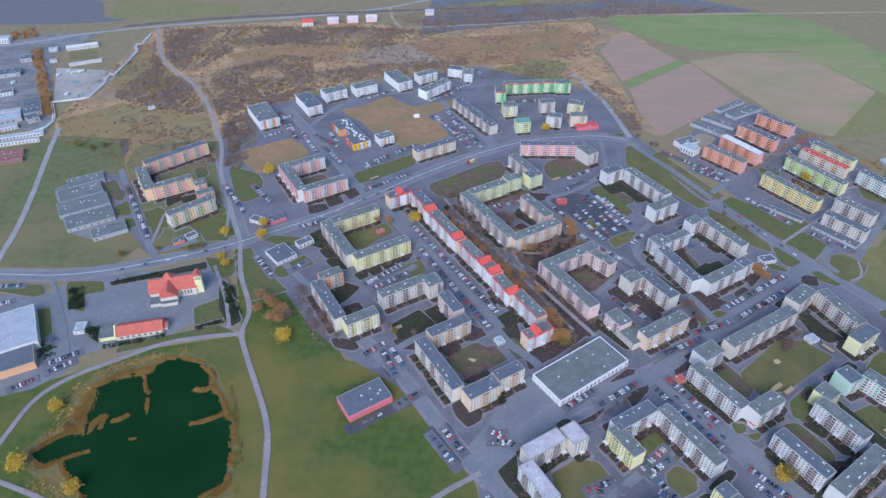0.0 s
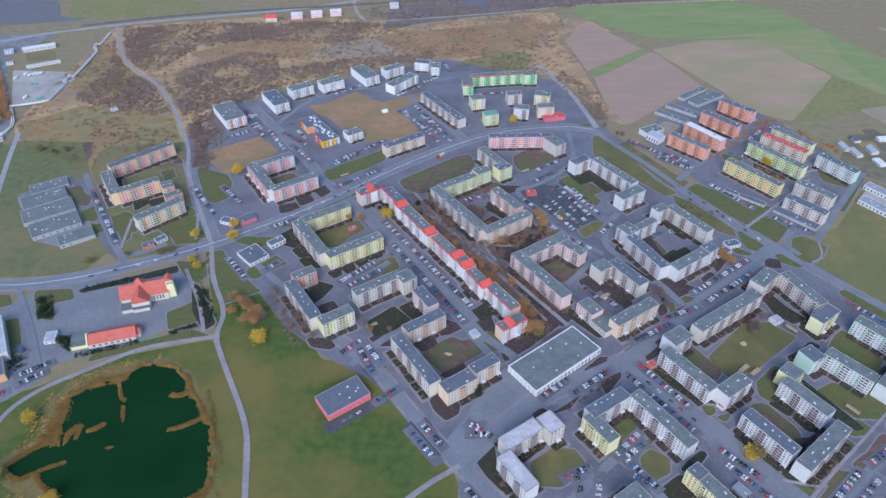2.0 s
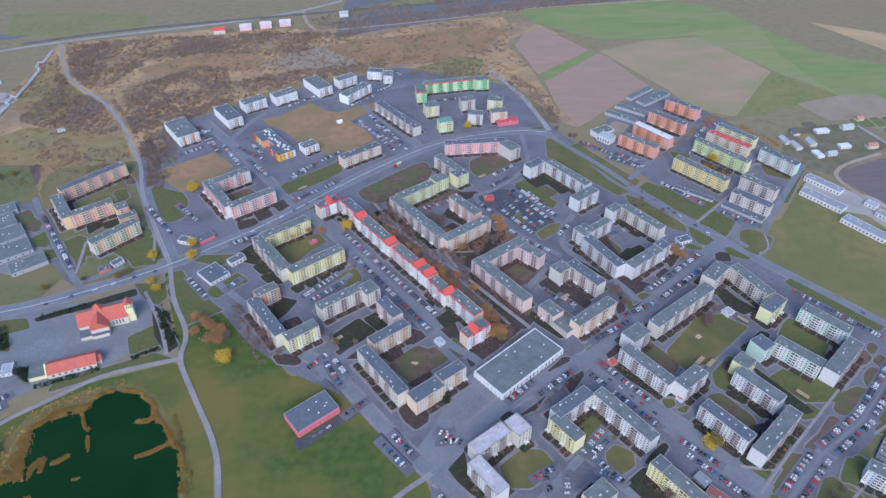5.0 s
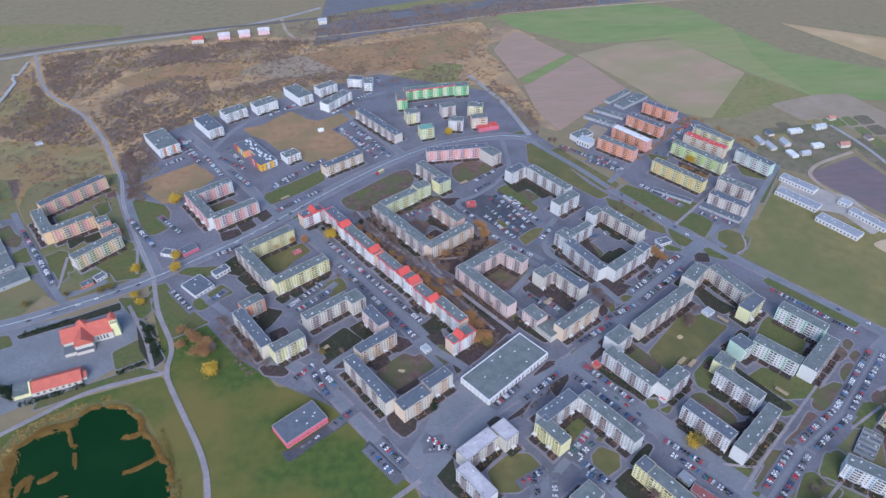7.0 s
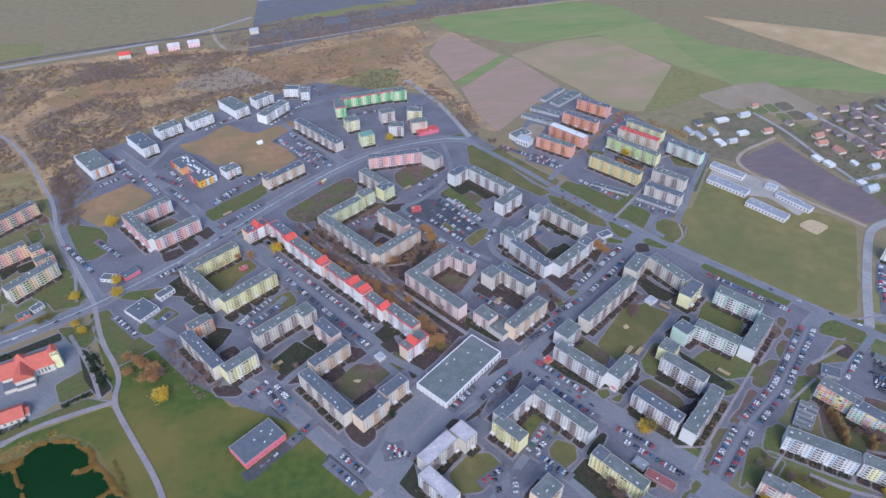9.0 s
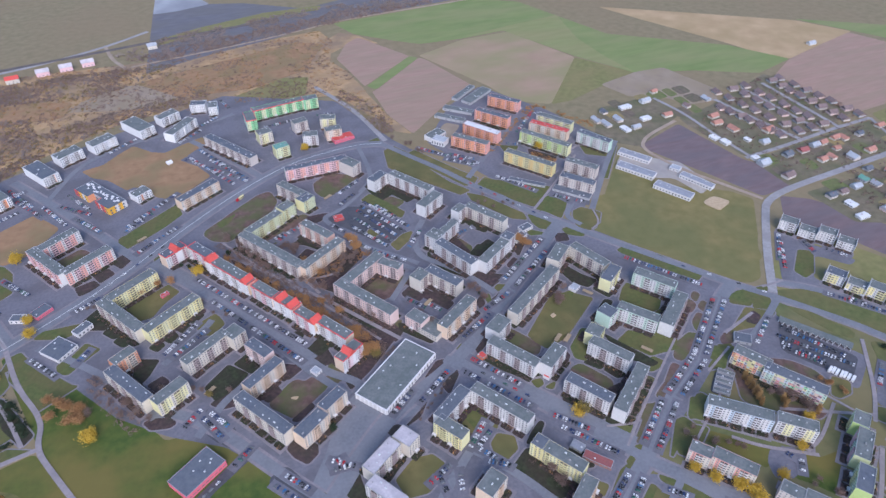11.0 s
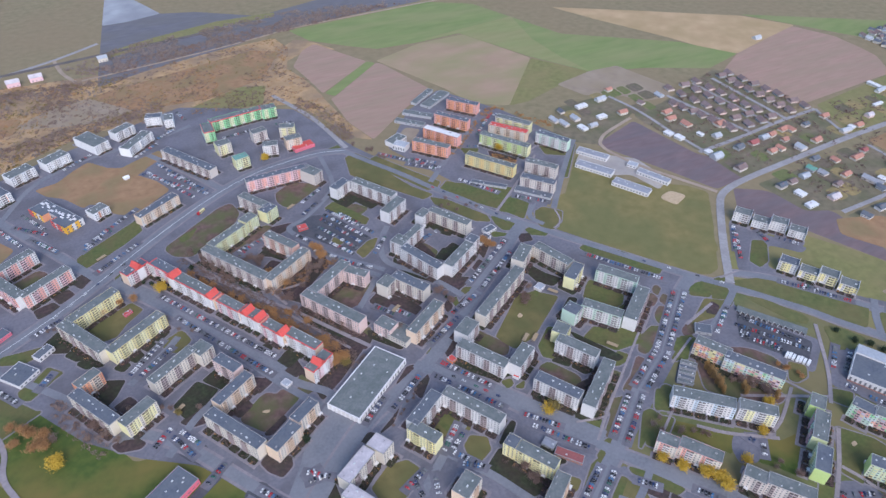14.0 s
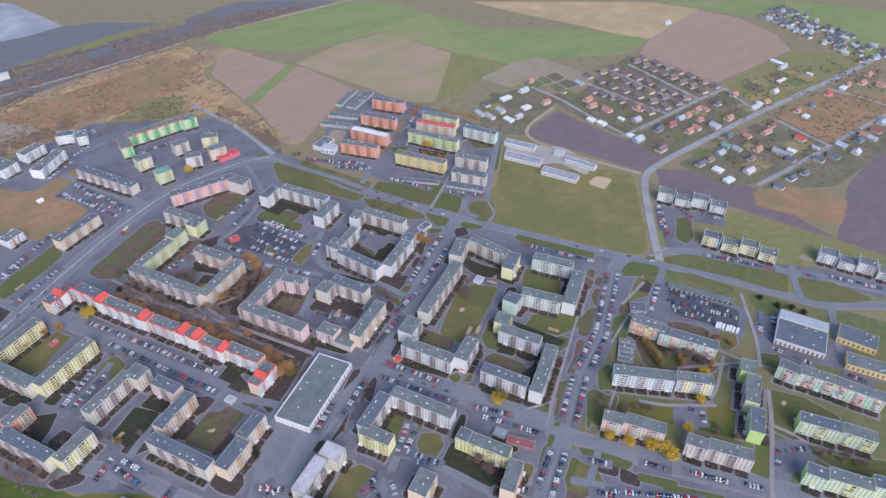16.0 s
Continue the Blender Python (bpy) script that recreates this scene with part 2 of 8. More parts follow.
# cars
CAR_COLOURS = {"silver": (0.60, 0.61, 0.63), "white": (0.80, 0.80, 0.80), "black": (0.02, 0.02, 0.025), "dark_blue": (0.03, 0.05, 0.13), "grey": (0.16, 0.17, 0.18), "red": (0.50, 0.02, 0.03), "green": (0.03, 0.13, 0.09), "blue": (0.05, 0.17, 0.36)}
for _n, _c in CAR_COLOURS.items():
    material("paint_" + _n, tuple(v * 0.93 for v in _c), _c, 0.5, 0.4)
    MATS["paint_" + _n].node_tree.nodes["Principled BSDF"].inputs["Specular IOR Level"].default_value = 0.15
material("tyre", (0.02, 0.02, 0.02), (0.035, 0.035, 0.035), 3.0, 0.9)


# ---- mesh helpers ----
from mathutils.geometry import tessellate_polygon


def box(bm, x0, y0, z0, x1, y1, z1):
    v = [bm.verts.new(p) for p in ((x0, y0, z0), (x1, y0, z0), (x1, y1, z0), (x0, y1, z0), (x0, y0, z1), (x1, y0, z1), (x1, y1, z1), (x0, y1, z1))]
    for f in ((3, 2, 1, 0), (4, 5, 6, 7), (0, 1, 5, 4), (1, 2, 6, 5), (2, 3, 7, 6), (3, 0, 4, 7)):
        bm.faces.new([v[i] for i in f])


def prism(bm, ring, z0, z1):
    lo, hi = [bm.verts.new((x, y, z0)) for x, y in ring], [bm.verts.new((x, y, z1)) for x, y in ring]
    n = len(ring)
    bm.faces.new(hi)
    for i in range(n):
        bm.faces.new((lo[i], lo[(i + 1) % n], hi[(i + 1) % n], hi[i]))


def gable(bm, x0, y0, x1, y1, z0, rise, along_x=True, over=0.0):
    """A pitched roof with its ridge along x or y."""
    x0, y0, x1, y1 = x0 - over, y0 - over, x1 + over, y1 + over
    if along_x:
        ridge = ((x0, (y0 + y1) / 2), (x1, (y0 + y1) / 2))
    else:
        ridge = (((x0 + x1) / 2, y0), ((x0 + x1) / 2, y1))
    a, b, c, d = (bm.verts.new((x, y, z0)) for x, y in ((x0, y0), (x1, y0), (x1, y1), (x0, y1)))
    r, s = (bm.verts.new((x, y, z0 + rise)) for x, y in ridge)
    for f in (((a, b, s, r), (c, d, r, s), (b, c, s), (d, a, r)) if along_x else ((a, b, r), (b, c, s, r), (c, d, s), (d, a, r, s))):
        bm.faces.new(f)
    bm.faces.new((d, c, b, a))


def mesh_of(bm, mat):
    bmesh.ops.recalc_face_normals(bm, faces=bm.faces)
    me = bpy.data.meshes.new("mesh")
    bm.to_mesh(me)
    bm.free()
    me.materials.append(MATS[mat])
    return me


def part(name, bm, mat, parent, label="", kind=""):
    ob = new(name, bm if isinstance(bm, bpy.types.Mesh) else mesh_of(bm, mat))
    ob.parent = parent
    return tagged(ob, label=label, kind=kind)


def thing(name, m, label, category, group="", kind=""):
    ob = new(name)
    ob.matrix_world = m
    return tagged(ob, label, category, group, kind)


def smooth_ring(points, rounds=2, closed=True, cut=0.22):
    pts = [Vector(p) for p in points]
    for _ in range(rounds):
        n, out = len(pts), []
        for i in range(n if closed else n - 1):
            a, b = pts[i], pts[(i + 1) % n]
            out += [a.lerp(b, cut), a.lerp(b, 1 - cut)]
        pts = out if closed else [pts[0], *out[1:-1], pts[-1]]
    return pts


LEVELS = {"heath": 0.01, "plot_green": 0.145, "plot_brown": 0.1465, "plot_straw": 0.148, "olive_heath": 0.0335, "pale_paving": 0.1, "pale_grass": 0.052, "rough_grass": 0.05, "tan_field": 0.02, "green_field": 0.075, "bank": 0.11, "water": 0.20, "court_ground": 0.2763, "hay_meadow": 0.04, "green_verge": 0.3293, "scrub_ground": 0.036, "pale_green_field": 0.125, "pavement": 0.10, "yard": 0.16, "garden": 0.06, "concrete_yard": 0.175, "car_park": 0.19, "sand": 0.62, "asphalt": 0.18, "lawn": 0.300, "dark_lawn": 0.3241, "dry_lawn": 0.2902, "brown_bed": 0.3122, "dry_grass": 0.28165, "bare_soil": 0.14}
PATCH_NAMES = {"court_ground": "lawn", "bank": "bank", "asphalt": "pavement", "garden": "garden_ground", "plot_green": "garden_ground", "plot_brown": "garden_ground", "plot_straw": "garden_ground", "pale_paving": "pavement", "water": "water", "pavement": "pavement", "car_park": "car_park", "sand": "sand_pit", "brown_bed": "planted_bed", "yard": "yard", "concrete_yard": "yard", "bare_soil": "bare_ground"}
LAID = {}
RIMS = bmesh.new()
RIMMED = ("lawn", "dark_lawn", "brown_bed", "court_ground", "dry_lawn")


def patch(mat, points):
    """A flat piece of ground, a low slab with rounded corners, lying on the one ground sheet."""
    LAID[mat] = LAID.get(mat, 0) + 1
    soft = mat == "water" or "lawn" in mat or mat == "brown_bed"
    ring = smooth_ring(points, 3, True, 0.22) if mat == "water" else rounded(points, 2.2 if soft else 6.0)
    if sum(a.x * b.y - b.x * a.y for a, b in zip(ring, ring[1:] + ring[:1])) < 0:
        ring.reverse()
    out = []
    for i, p in enumerate(ring):
        k = 2.6 if mat in ("water", "heath") else (0.3 if soft else 1.0)
        out.append((p.x + k * noise.noise((p.x * 0.09, p.y * 0.09, 1.0)), p.y + k * noise.noise((p.x * 0.09, p.y * 0.09, 7.0))))
    if mat in RIMMED:
        out = widened(out, 0.8)
        LAID["rim"] = LAID.get("rim", 0) + 1
        edge, rim = RIMS, widened(out, 1.3)
        top = 0.2185 + 0.00019 * LAID["rim"]
        hi, lo = [edge.verts.new((*q, top)) for q in rim], [edge.verts.new((*q, -0.2)) for q in rim]
        for tri in tessellate_polygon([[Vector((*q, 0)) for q in rim]]):
            edge.faces.new([hi[k] for k in tri])
        for k in range(len(rim)):
            edge.faces.new((lo[k - 1], lo[k], hi[k], hi[k - 1]))
    bm = bmesh.new()
    z = LEVELS.get(mat, 0.03) + (0.0006 * LAID[mat] if 0.27 < LEVELS.get(mat, 0) < 0.33 else 0.004 * LAID[mat] + 0.00023 * list(LAID).index(mat))
    hi = [bm.verts.new((px, py, z)) for px, py in out]
    lo = [bm.verts.new((px, py, -0.2)) for px, py in out]
    for tri in tessellate_polygon([[Vector((px, py, 0)) for px, py in out]]):
        bm.faces.new([hi[k] for k in tri])
    for k in range(len(out)):
        bm.faces.new((lo[k - 1], lo[k], hi[k], hi[k - 1]))
    ob = new(PATCH_NAMES.get(mat, "lawn" if "lawn" in mat else "field"), mesh_of(bm, mat))
    return tagged(ob, mat.replace("_", " ") + " ground among the buildings" if LEVELS.get(mat, 0) > 0.2 else mat.replace("_", " ") + " lying open round the town", "ground", kind="structure")


def side_line(points, by):
    """The line moved sideways."""
    out = []
    for i, p in enumerate(points):
        d = (Vector(points[min(i + 1, len(points) - 1)]) - Vector(points[max(i - 1, 0)])).normalized()
        out.append(Vector(p) + Vector((-d.y, d.x)) * by)
    return out


def widened(ring, by):
    """The ring, drawn counter-clockwise, with every side moved outwards."""
    out = []
    for i, (px, py) in enumerate(ring):
        d = (Vector(ring[(i + 1) % len(ring)]) - Vector(ring[i - 1])).normalized()
        out.append((px + d.y * by, py - d.x * by))
    return ring if folded(out) else out


def folded(ring):
    """Whether two sides of the ring cross each other."""
    n = len(ring)
    turn = lambda a, b, c: (b[0] - a[0]) * (c[1] - a[1]) - (b[1] - a[1]) * (c[0] - a[0])
    for i in range(n):
        a, b = ring[i], ring[(i + 1) % n]
        for k in range(i + 2, n - (i == 0)):
            c, d = ring[k], ring[(k + 1) % n]
            if turn(a, b, c) * turn(a, b, d) < 0 and turn(c, d, a) * turn(c, d, b) < 0:
                return True
    return False


def rounded(points, radius):
    """The ring with every corner turned in an arc of about that radius."""
    pts, out = [Vector(p) for p in points], []
    for i, p in enumerate(pts):
        a, b = pts[i - 1] - p, pts[(i + 1) % len(pts)] - p
        q = p + a.normalized() * min(radius, a.length * 0.33)
        r = p + b.normalized() * min(radius, b.length * 0.33)
        out += [q.lerp(p, k).lerp(p.lerp(r, k), k) for k in (0.0, 0.34, 0.67, 1.0)]
    return out


def road(width, points, mat, height=0.0):
    """A strip of even width along a smooth line."""
    layer = mat if mat in ("footpath", "marking", "paving") else "road"
    LAID[layer] = LAID.get(layer, 0) + (0 if height else 1)
    line = smooth_ring(points, 3, closed=False)
    z = height or {"footpath": 0.541, "marking": 0.537, "paving": 0.2129}.get(mat, 0.405) + (0.00033 if mat == "paving" else 0.0009) * LAID[layer]
    bm, last = bmesh.new(), None
    for i, p in enumerate(line):
        d = (line[min(i + 1, len(line) - 1)] - line[max(i - 1, 0)]).normalized()
        n = Vector((-d.y, d.x)) * width / 2
        row = [bm.verts.new((q.x, q.y, h)) for q, h in ((p + n, -0.2), (p + n, z), (p - n, z), (p - n, -0.2))]
        if last:
            for k in range(3):
                bm.faces.new((last[k], last[k + 1], row[k + 1], row[k]))
        last = row
    ob = new("footpath" if mat == "footpath" else "railway" if mat == "railway" else "road_marking" if mat == "marking" else "pavement" if mat in ("paving", "pavement") else "road", mesh_of(bm, mat))
    return tagged(ob, {"footpath": "pale paved footpath through grass", "asphalt": "grey asphalt road of the estate", "pavement": "dark grey paved parking bay", "pale_road": "pale worn road", "dirt_road": "sandy dirt track", "railway": "dark ballast bed of the railway line", "marking": "white line along the main road", "paving": "pinkish paved pavement beside a road"}[mat], "road", kind="structure")


# ---- ground ----
bm = bmesh.new()
bmesh.ops.create_grid(bm, x_segments=40, y_segments=40, size=4000)
tagged(new("ground", mesh_of(bm, "meadow")), "flat late-autumn meadow land reaching the horizon", "ground", kind="structure")

# fields, the far ones first
patch("far_field", [(-44, 1108), (-6, 1421), (97, 1397), (160, 1375), (264, 1298), (411, 1336), (462, 1314), (585, 1231), (289, 1210), (179, 1172), (39, 1138)])
patch("frost_field", [(16, 1599), (38, 1573), (97, 1397), (35, 1381), (-11, 1381)])
patch("grass", [(-28, 1242), (64, 1278), (184, 1306), (298, 1303), (290, 1280), (176, 1273), (58, 1243), (-31, 1214)])
patch("green_field", [(294, 1200), (452, 1209), (591, 1218), (666, 1168), (736, 956), (900, 829), (956, 743), (868, 720), (777, 770), (684, 800), (630, 895), (570, 1045), (486, 1039), (405, 1047), (366, 1082), (314, 1135)])
patch("pale_green_field", [(488, 1044), (576, 1060), (700, 1073), (675, 961), (676, 876), (686, 802), (631, 897), (570, 1045)])
patch("tan_field", [(799, 1078), (833, 994), (904, 842), (926, 782), (956, 743), (1042, 765), (1152, 790), (1098, 872), (959, 970)])
patch("brown_field", [(956, 743), (1040, 764), (1143, 789), (1173, 718), (1169, 667), (1162, 626), (1124, 572), (900, 560), (893, 590), (888, 706)])
patch("green_field", [(1103, 877), (1157, 787), (1208, 701), (1272, 624), (1181, 472), (1234, 464), (1443, 579), (1340, 717)])
patch("heath", [(201, 1080), (292, 1153), (313, 1133), (343, 1078), (296, 1096), (240, 1058)])
patch("brown_field", [(255, 1043), (287, 1097), (316, 1118), (372, 1006), (267, 926), (262, 984)])
patch("green_field", [(269, 924), (372, 1006), (383, 993), (280, 909)])
patch("brown_field", [(271, 903), (282, 909), (384, 993), (391, 984), (422, 863), (359, 821), (283, 759), (269, 825)])
patch("mauve_field", [(387, 1001), (484, 1035), (576, 1035), (627, 891), (504, 759), (456, 792), (446, 848)])
patch("grass", [(627, 891), (684, 800), (605, 780), (534, 757), (504, 759)])
patch("bare_soil", [(609, 786), (686, 802), (739, 799), (764, 702), (739, 670), (693, 677), (669, 717), (626, 734)])
patch("far_field", [(-973, 1147), (-1137, 1395), (-722, 1396), (-640, 1262), (-613, 1198), (-558, 1195), (-579, 1175), (-683, 1161), (-783, 1160)])
patch("grass", [(-600, 1190), (-480, 1190), (-377, 1210), (-380, 1260), (-526, 1292), (-625, 1300)])
patch("hay_meadow", [(437, 531), (540, 508), (588, 476), (604, 451), (556, 393), (508, 338), (494, 334), (474, 347), (436, 396), (388, 475)])
# heath
patch("heath", [(-523, 803), (-502, 1142), (-265, 1176), (15, 1149), (262, 1177), (269, 1117), (243, 1038), (259, 980), (263, 915), (268, 825), (282, 758), (263, 774), (217, 914), (65, 950), (-73, 958), (-199, 885), (-266, 823), (-248, 746), (-273, 728), (-263, 678), (-368, 677), (-493, 745)])
patch("olive_heath", [(-517, 800), (-452, 854), (-376, 830), (-317, 813), (-284, 728), (-343, 725), (-369, 680), (-477, 728)])
patch("olive_heath", [(-503, 932), (-492, 1077), (-443, 995), (-378, 913), (-410, 885), (-456, 875)])
patch("dry_grass", [(-348, 1023), (-284, 1065), (-210, 1070), (-152, 1046), (-164, 1001), (-254, 1005), (-314, 991)])
patch("dry_grass", [(-61, 1076), (92, 1112), (212, 1139), (251, 1112), (195, 1019), (102, 988), (-4, 1001)])
patch("grass", [(60, 942), (75, 971), (157, 1006), (195, 993), (174, 934)])
patch("bare_soil", [(-167, 1019), (-98, 1076), (-37, 1066), (-4, 1001), (-57, 983), (-120, 1001)])
patch("heath", [(-454, 690), (-464, 728), (-443, 738), (-422, 677)])
# garden plots between the houses
plot_rng = random.Random(77)
for px0, py0, px1, py1 in ((672, 470, 880, 525), (705, 362, 870, 442), (890, 362, 1010, 440), (905, 480, 1040, 545), (560, 650, 720, 740)):
    gx = px0
    while gx < px1:
        wide = plot_rng.uniform(16, 30)
        for gy in range(int(py0), int(py1) - 20, 29):
            if plot_rng.random() < 0.7:
                patch(plot_rng.choice(("plot_green", "plot_brown", "plot_brown", "plot_straw")), [(round(gx, 1), gy), (round(gx + wide - 2, 1), gy + 2), (round(gx + wide - 2, 1), gy + 26), (round(gx, 1), gy + 25)])
        gx += wide
# open ground and the grey paving of the estate
patch("dark_field", [(550, 607), (639, 636), (656, 526), (704, 462), (680, 456), (619, 450), (596, 504)])
patch("dark_field", [(637, 443), (668, 422), (708, 349), (697, 271), (698, 226), (676, 272), (649, 338), (609, 408)])
patch("dark_field", [(807, 281), (956, 313), (1042, 255), (719, 106), (699, 173), (690, 225)])
patch("dry_grass", [(697, 341), (749, 321), (779, 264), (725, 239), (702, 274), (677, 318)])
patch("grass", [(638, 338), (676, 272), (691, 212), (708, 178), (672, 158), (604, 237), (579, 277), (605, 320)])
patch("dry_grass", [(1030, 450), (1090, 386), (1019, 348), (886, 352), (892, 444)])
patch("grass", [(951, 526), (1079, 542), (1137, 476), (969, 468), (934, 514)])
patch("pale_grass", [(-520, 499), (-631, 677), (-522, 746), (-493, 760), (-417, 753), (-361, 641), (-302, 545), (-325, 499), (-379, 495)])
patch("rough_grass", [(-174, 400), (-212, 526), (-147, 500), (-89, 387), (-82, 375), (-59, 375), (-10, 317), (19, 273), (26, 250), (14, 218), (-123, 218), (-130, 287), (-148, 339)])
patch("rough_grass", [(-397, 338), (-315, 356), (-257, 387), (-179, 404), (-137, 317), (-121, 218), (-345, 218)])
patch("garden", [(721, 663), (873, 715), (896, 564), (757, 529), (664, 529), (649, 629), (651, 650)])
patch("garden", [(665, 519), (768, 528), (902, 536), (882, 461), (738, 452), (665, 449)])
patch("garden", [(672, 436), (877, 434), (882, 349), (722, 347), (678, 368)])
patch("garden", [(711, 339), (814, 340), (1019, 348), (1022, 307), (796, 289), (743, 317)])
patch("grass", [(918, 549), (1121, 570), (1216, 477), (1000, 470), (890, 467)])
patch("garden", [(561, 721), (662, 722), (657, 657), (553, 605), (505, 646)])
patch("pavement", [(-204, 526), (-257, 641), (-286, 739), (-268, 832), (-112, 914), (58, 980), (210, 896), (251, 755), (321, 597), (377, 500), (477, 340), (487, 316), (390, 267), (273, 203), (214, 174), (181, 156), (25, 218), (25, 264), (-38, 350), (-83, 381), (-117, 414), (-168, 491)])
patch("pale_grass", [(179, 154), (268, 203), (385, 270), (482, 319), (506, 309), (574, 204), (593, 166), (615, 127), (666, 32), (476, -45)])
patch("pavement", [(482, 319), (493, 301), (479, 289), (518, 214), (479, 191), (464, 210), (423, 265), (385, 266), (415, 292)])
patch("pavement", [(525, 212), (543, 195), (503, 175), (524, 134), (569, 154), (586, 143), (538, 119), (561, 81), (547, 74), (522, 117), (480, 173)])
patch("pavement", [(366, 177), (384, 170), (378, 155), (362, 148), (348, 153), (353, 169)])
patch("pavement", [(404, 108), (423, 98), (427, 79), (406, 74), (392, 81), (362, 64), (350, 73)])
patch("pavement", [(263, 197), (296, 154), (369, 72), (392, 44), (375, 34), (201, 142), (214, 175)])
patch("car_park", [(379, 258), (391, 246), (369, 230), (357, 240)])
patch("pavement", [(291, 728), (360, 814), (430, 855), (487, 750), (525, 633), (464, 560), (392, 505), (338, 599)])
patch("pale_paving", [(-393, 317), (-352, 337), (-329, 345), (-309, 365), (-306, 382), (-281, 392), (-243, 403), (-215, 425), (-210, 443), (-213, 474), (-225, 499), (-351, 482), (-362, 470), (-370, 458), (-474, 450)])
patch("pale_grass", [(-340, 545), (-361, 641), (-383, 691), (-386, 729), (-376, 739), (-284, 746), (-232, 618), (-206, 536), (-260, 522), (-292, 517)])
patch("yard", [(-655, 775), (-518, 775), (-541, 840), (-627, 1018), (-585, 1116), (-663, 1116), (-819, 1052)])
patch("concrete_yard", [(-549, 858), (-598, 974), (-515, 964), (-494, 943), (-505, 867)])
patch("asphalt", [(53, 345), (75, 362), (94, 330), (116, 344), (147, 361), (166, 363), (162, 346), (121, 320), (94, 318), (66, 299), (35, 280), (25, 273), (15, 287), (38, 317)])
patch("scrub_ground", [(-443, 746), (-406, 753), (-392, 724), (-396, 691), (-392, 671), (-419, 678), (-438, 717)])
# the estate stands on grey paving, with lawns and beds let into it
patch("lawn", [(-259, 663), (-253, 684), (-219, 667), (-210, 651), (-208, 619), (-219, 611), (-227, 612), (-241, 632), (-254, 648)])
patch("dry_grass", [(-252, 721), (-192, 757), (-165, 716), (-195, 678), (-219, 668), (-246, 698)])
patch("scrub_ground", [(-287, 771), (-286, 808), (-265, 793), (-254, 724), (-245, 692), (-254, 688), (-273, 727)])
patch("court_ground", [(-292, 718), (-276, 697), (-286, 691)])
patch("court_ground", [(-299, 678), (-288, 684), (-277, 666), (-285, 659)])
patch("dark_lawn", [(-311, 617), (-298, 624), (-293, 613), (-304, 600)])
patch("dark_lawn", [(-294, 618), (-278, 626), (-272, 610), (-290, 608)])
patch("lawn", [(-322, 589), (-306, 591), (-291, 561), (-317, 565)])
patch("lawn", [(-358, 600), (-346, 607), (-334, 594), (-344, 583), (-354, 588)])
patch("lawn", [(-343, 578), (-328, 574), (-320, 564), (-342, 568)])
patch("lawn", [(-258, 560), (-236, 578), (-223, 548), (-257, 554)])
patch("lawn", [(-254, 607), (-241, 599), (-237, 589), (-248, 580)])
patch("lawn", [(-104, 669), (-97, 674), (-37, 713), (-34, 690), (-54, 673), (-80, 657), (-96, 648), (-104, 654)])
patch("court_ground", [(-17, 643), (9, 662), (53, 693), (69, 697), (75, 673), (63, 654), (41, 637), (16, 620), (6, 617), (-9, 625)])
patch("dry_lawn", [(-107, 547), (-61, 569), (-52, 554), (-69, 541), (-80, 527), (-92, 526)])
patch("lawn", [(-71, 617), (-61, 624), (-58, 610), (-69, 606)])
patch("lawn", [(1, 654), (9, 659), (23, 666), (15, 653), (4, 646)])
patch("brown_bed", [(-145, 647), (-132, 651), (-126, 638), (-138, 629)])
patch("brown_bed", [(-114, 631), (-99, 639), (-93, 627), (-104, 615)])
patch("brown_bed", [(-132, 615), (-117, 620), (-111, 609), (-125, 600)])
patch("brown_bed", [(-149, 601), (-131, 606), (-125, 594), (-145, 587)])
patch("court_ground", [(44, 606), (94, 635), (103, 628), (84, 614), (55, 591)])
patch("dark_lawn", [(73, 584), (92, 599), (99, 585), (96, 564), (85, 577)])
patch("brown_bed", [(66, 554), (84, 570), (95, 558), (74, 546)])
patch("court_ground", [(124, 693), (148, 707), (174, 690), (180, 677), (154, 663), (128, 657), (121, 673)])
patch("brown_bed", [(99, 627), (119, 626), (127, 622), (110, 613), (100, 611)])
patch("car_park", [(118, 611), (144, 631), (169, 619), (197, 556), (194, 550), (176, 541), (159, 552), (138, 584)])
patch("dark_lawn", [(181, 655), (190, 649), (211, 650), (229, 614), (217, 609), (206, 632), (188, 624)])
patch("court_ground", [(186, 620), (201, 630), (215, 612), (199, 601)])
patch("dry_lawn", [(172, 541), (191, 553), (202, 554), (191, 539), (175, 528)])
patch("dry_lawn", [(159, 577), (166, 565), (158, 560), (153, 570)])
patch("dry_lawn", [(231, 732), (246, 737), (258, 713), (269, 664), (280, 630), (296, 602), (282, 598), (254, 639), (234, 668), (222, 690)])
patch("dry_lawn", [(258, 713), (268, 717), (297, 659), (317, 623), (306, 612), (295, 614), (266, 676)])
patch("lawn", [(310, 606), (324, 618), (363, 591), (392, 569), (352, 541), (333, 568)])
patch("lawn", [(352, 535), (378, 554), (394, 535), (379, 518), (366, 522)])
patch("dry_lawn", [(390, 515), (403, 518), (418, 500), (405, 484), (393, 480), (385, 501)])
patch("lawn", [(338, 530), (346, 523), (356, 502), (350, 493), (337, 502), (335, 515)])
patch("lawn", [(322, 506), (334, 496), (341, 489), (321, 495)])
patch("lawn", [(360, 490), (370, 491), (382, 475), (375, 470), (361, 479)])
patch("dark_lawn", [(-86, 486), (-77, 492), (-72, 484), (-79, 478)])
patch("dark_lawn", [(-73, 492), (-63, 499), (-59, 490), (-67, 484)])
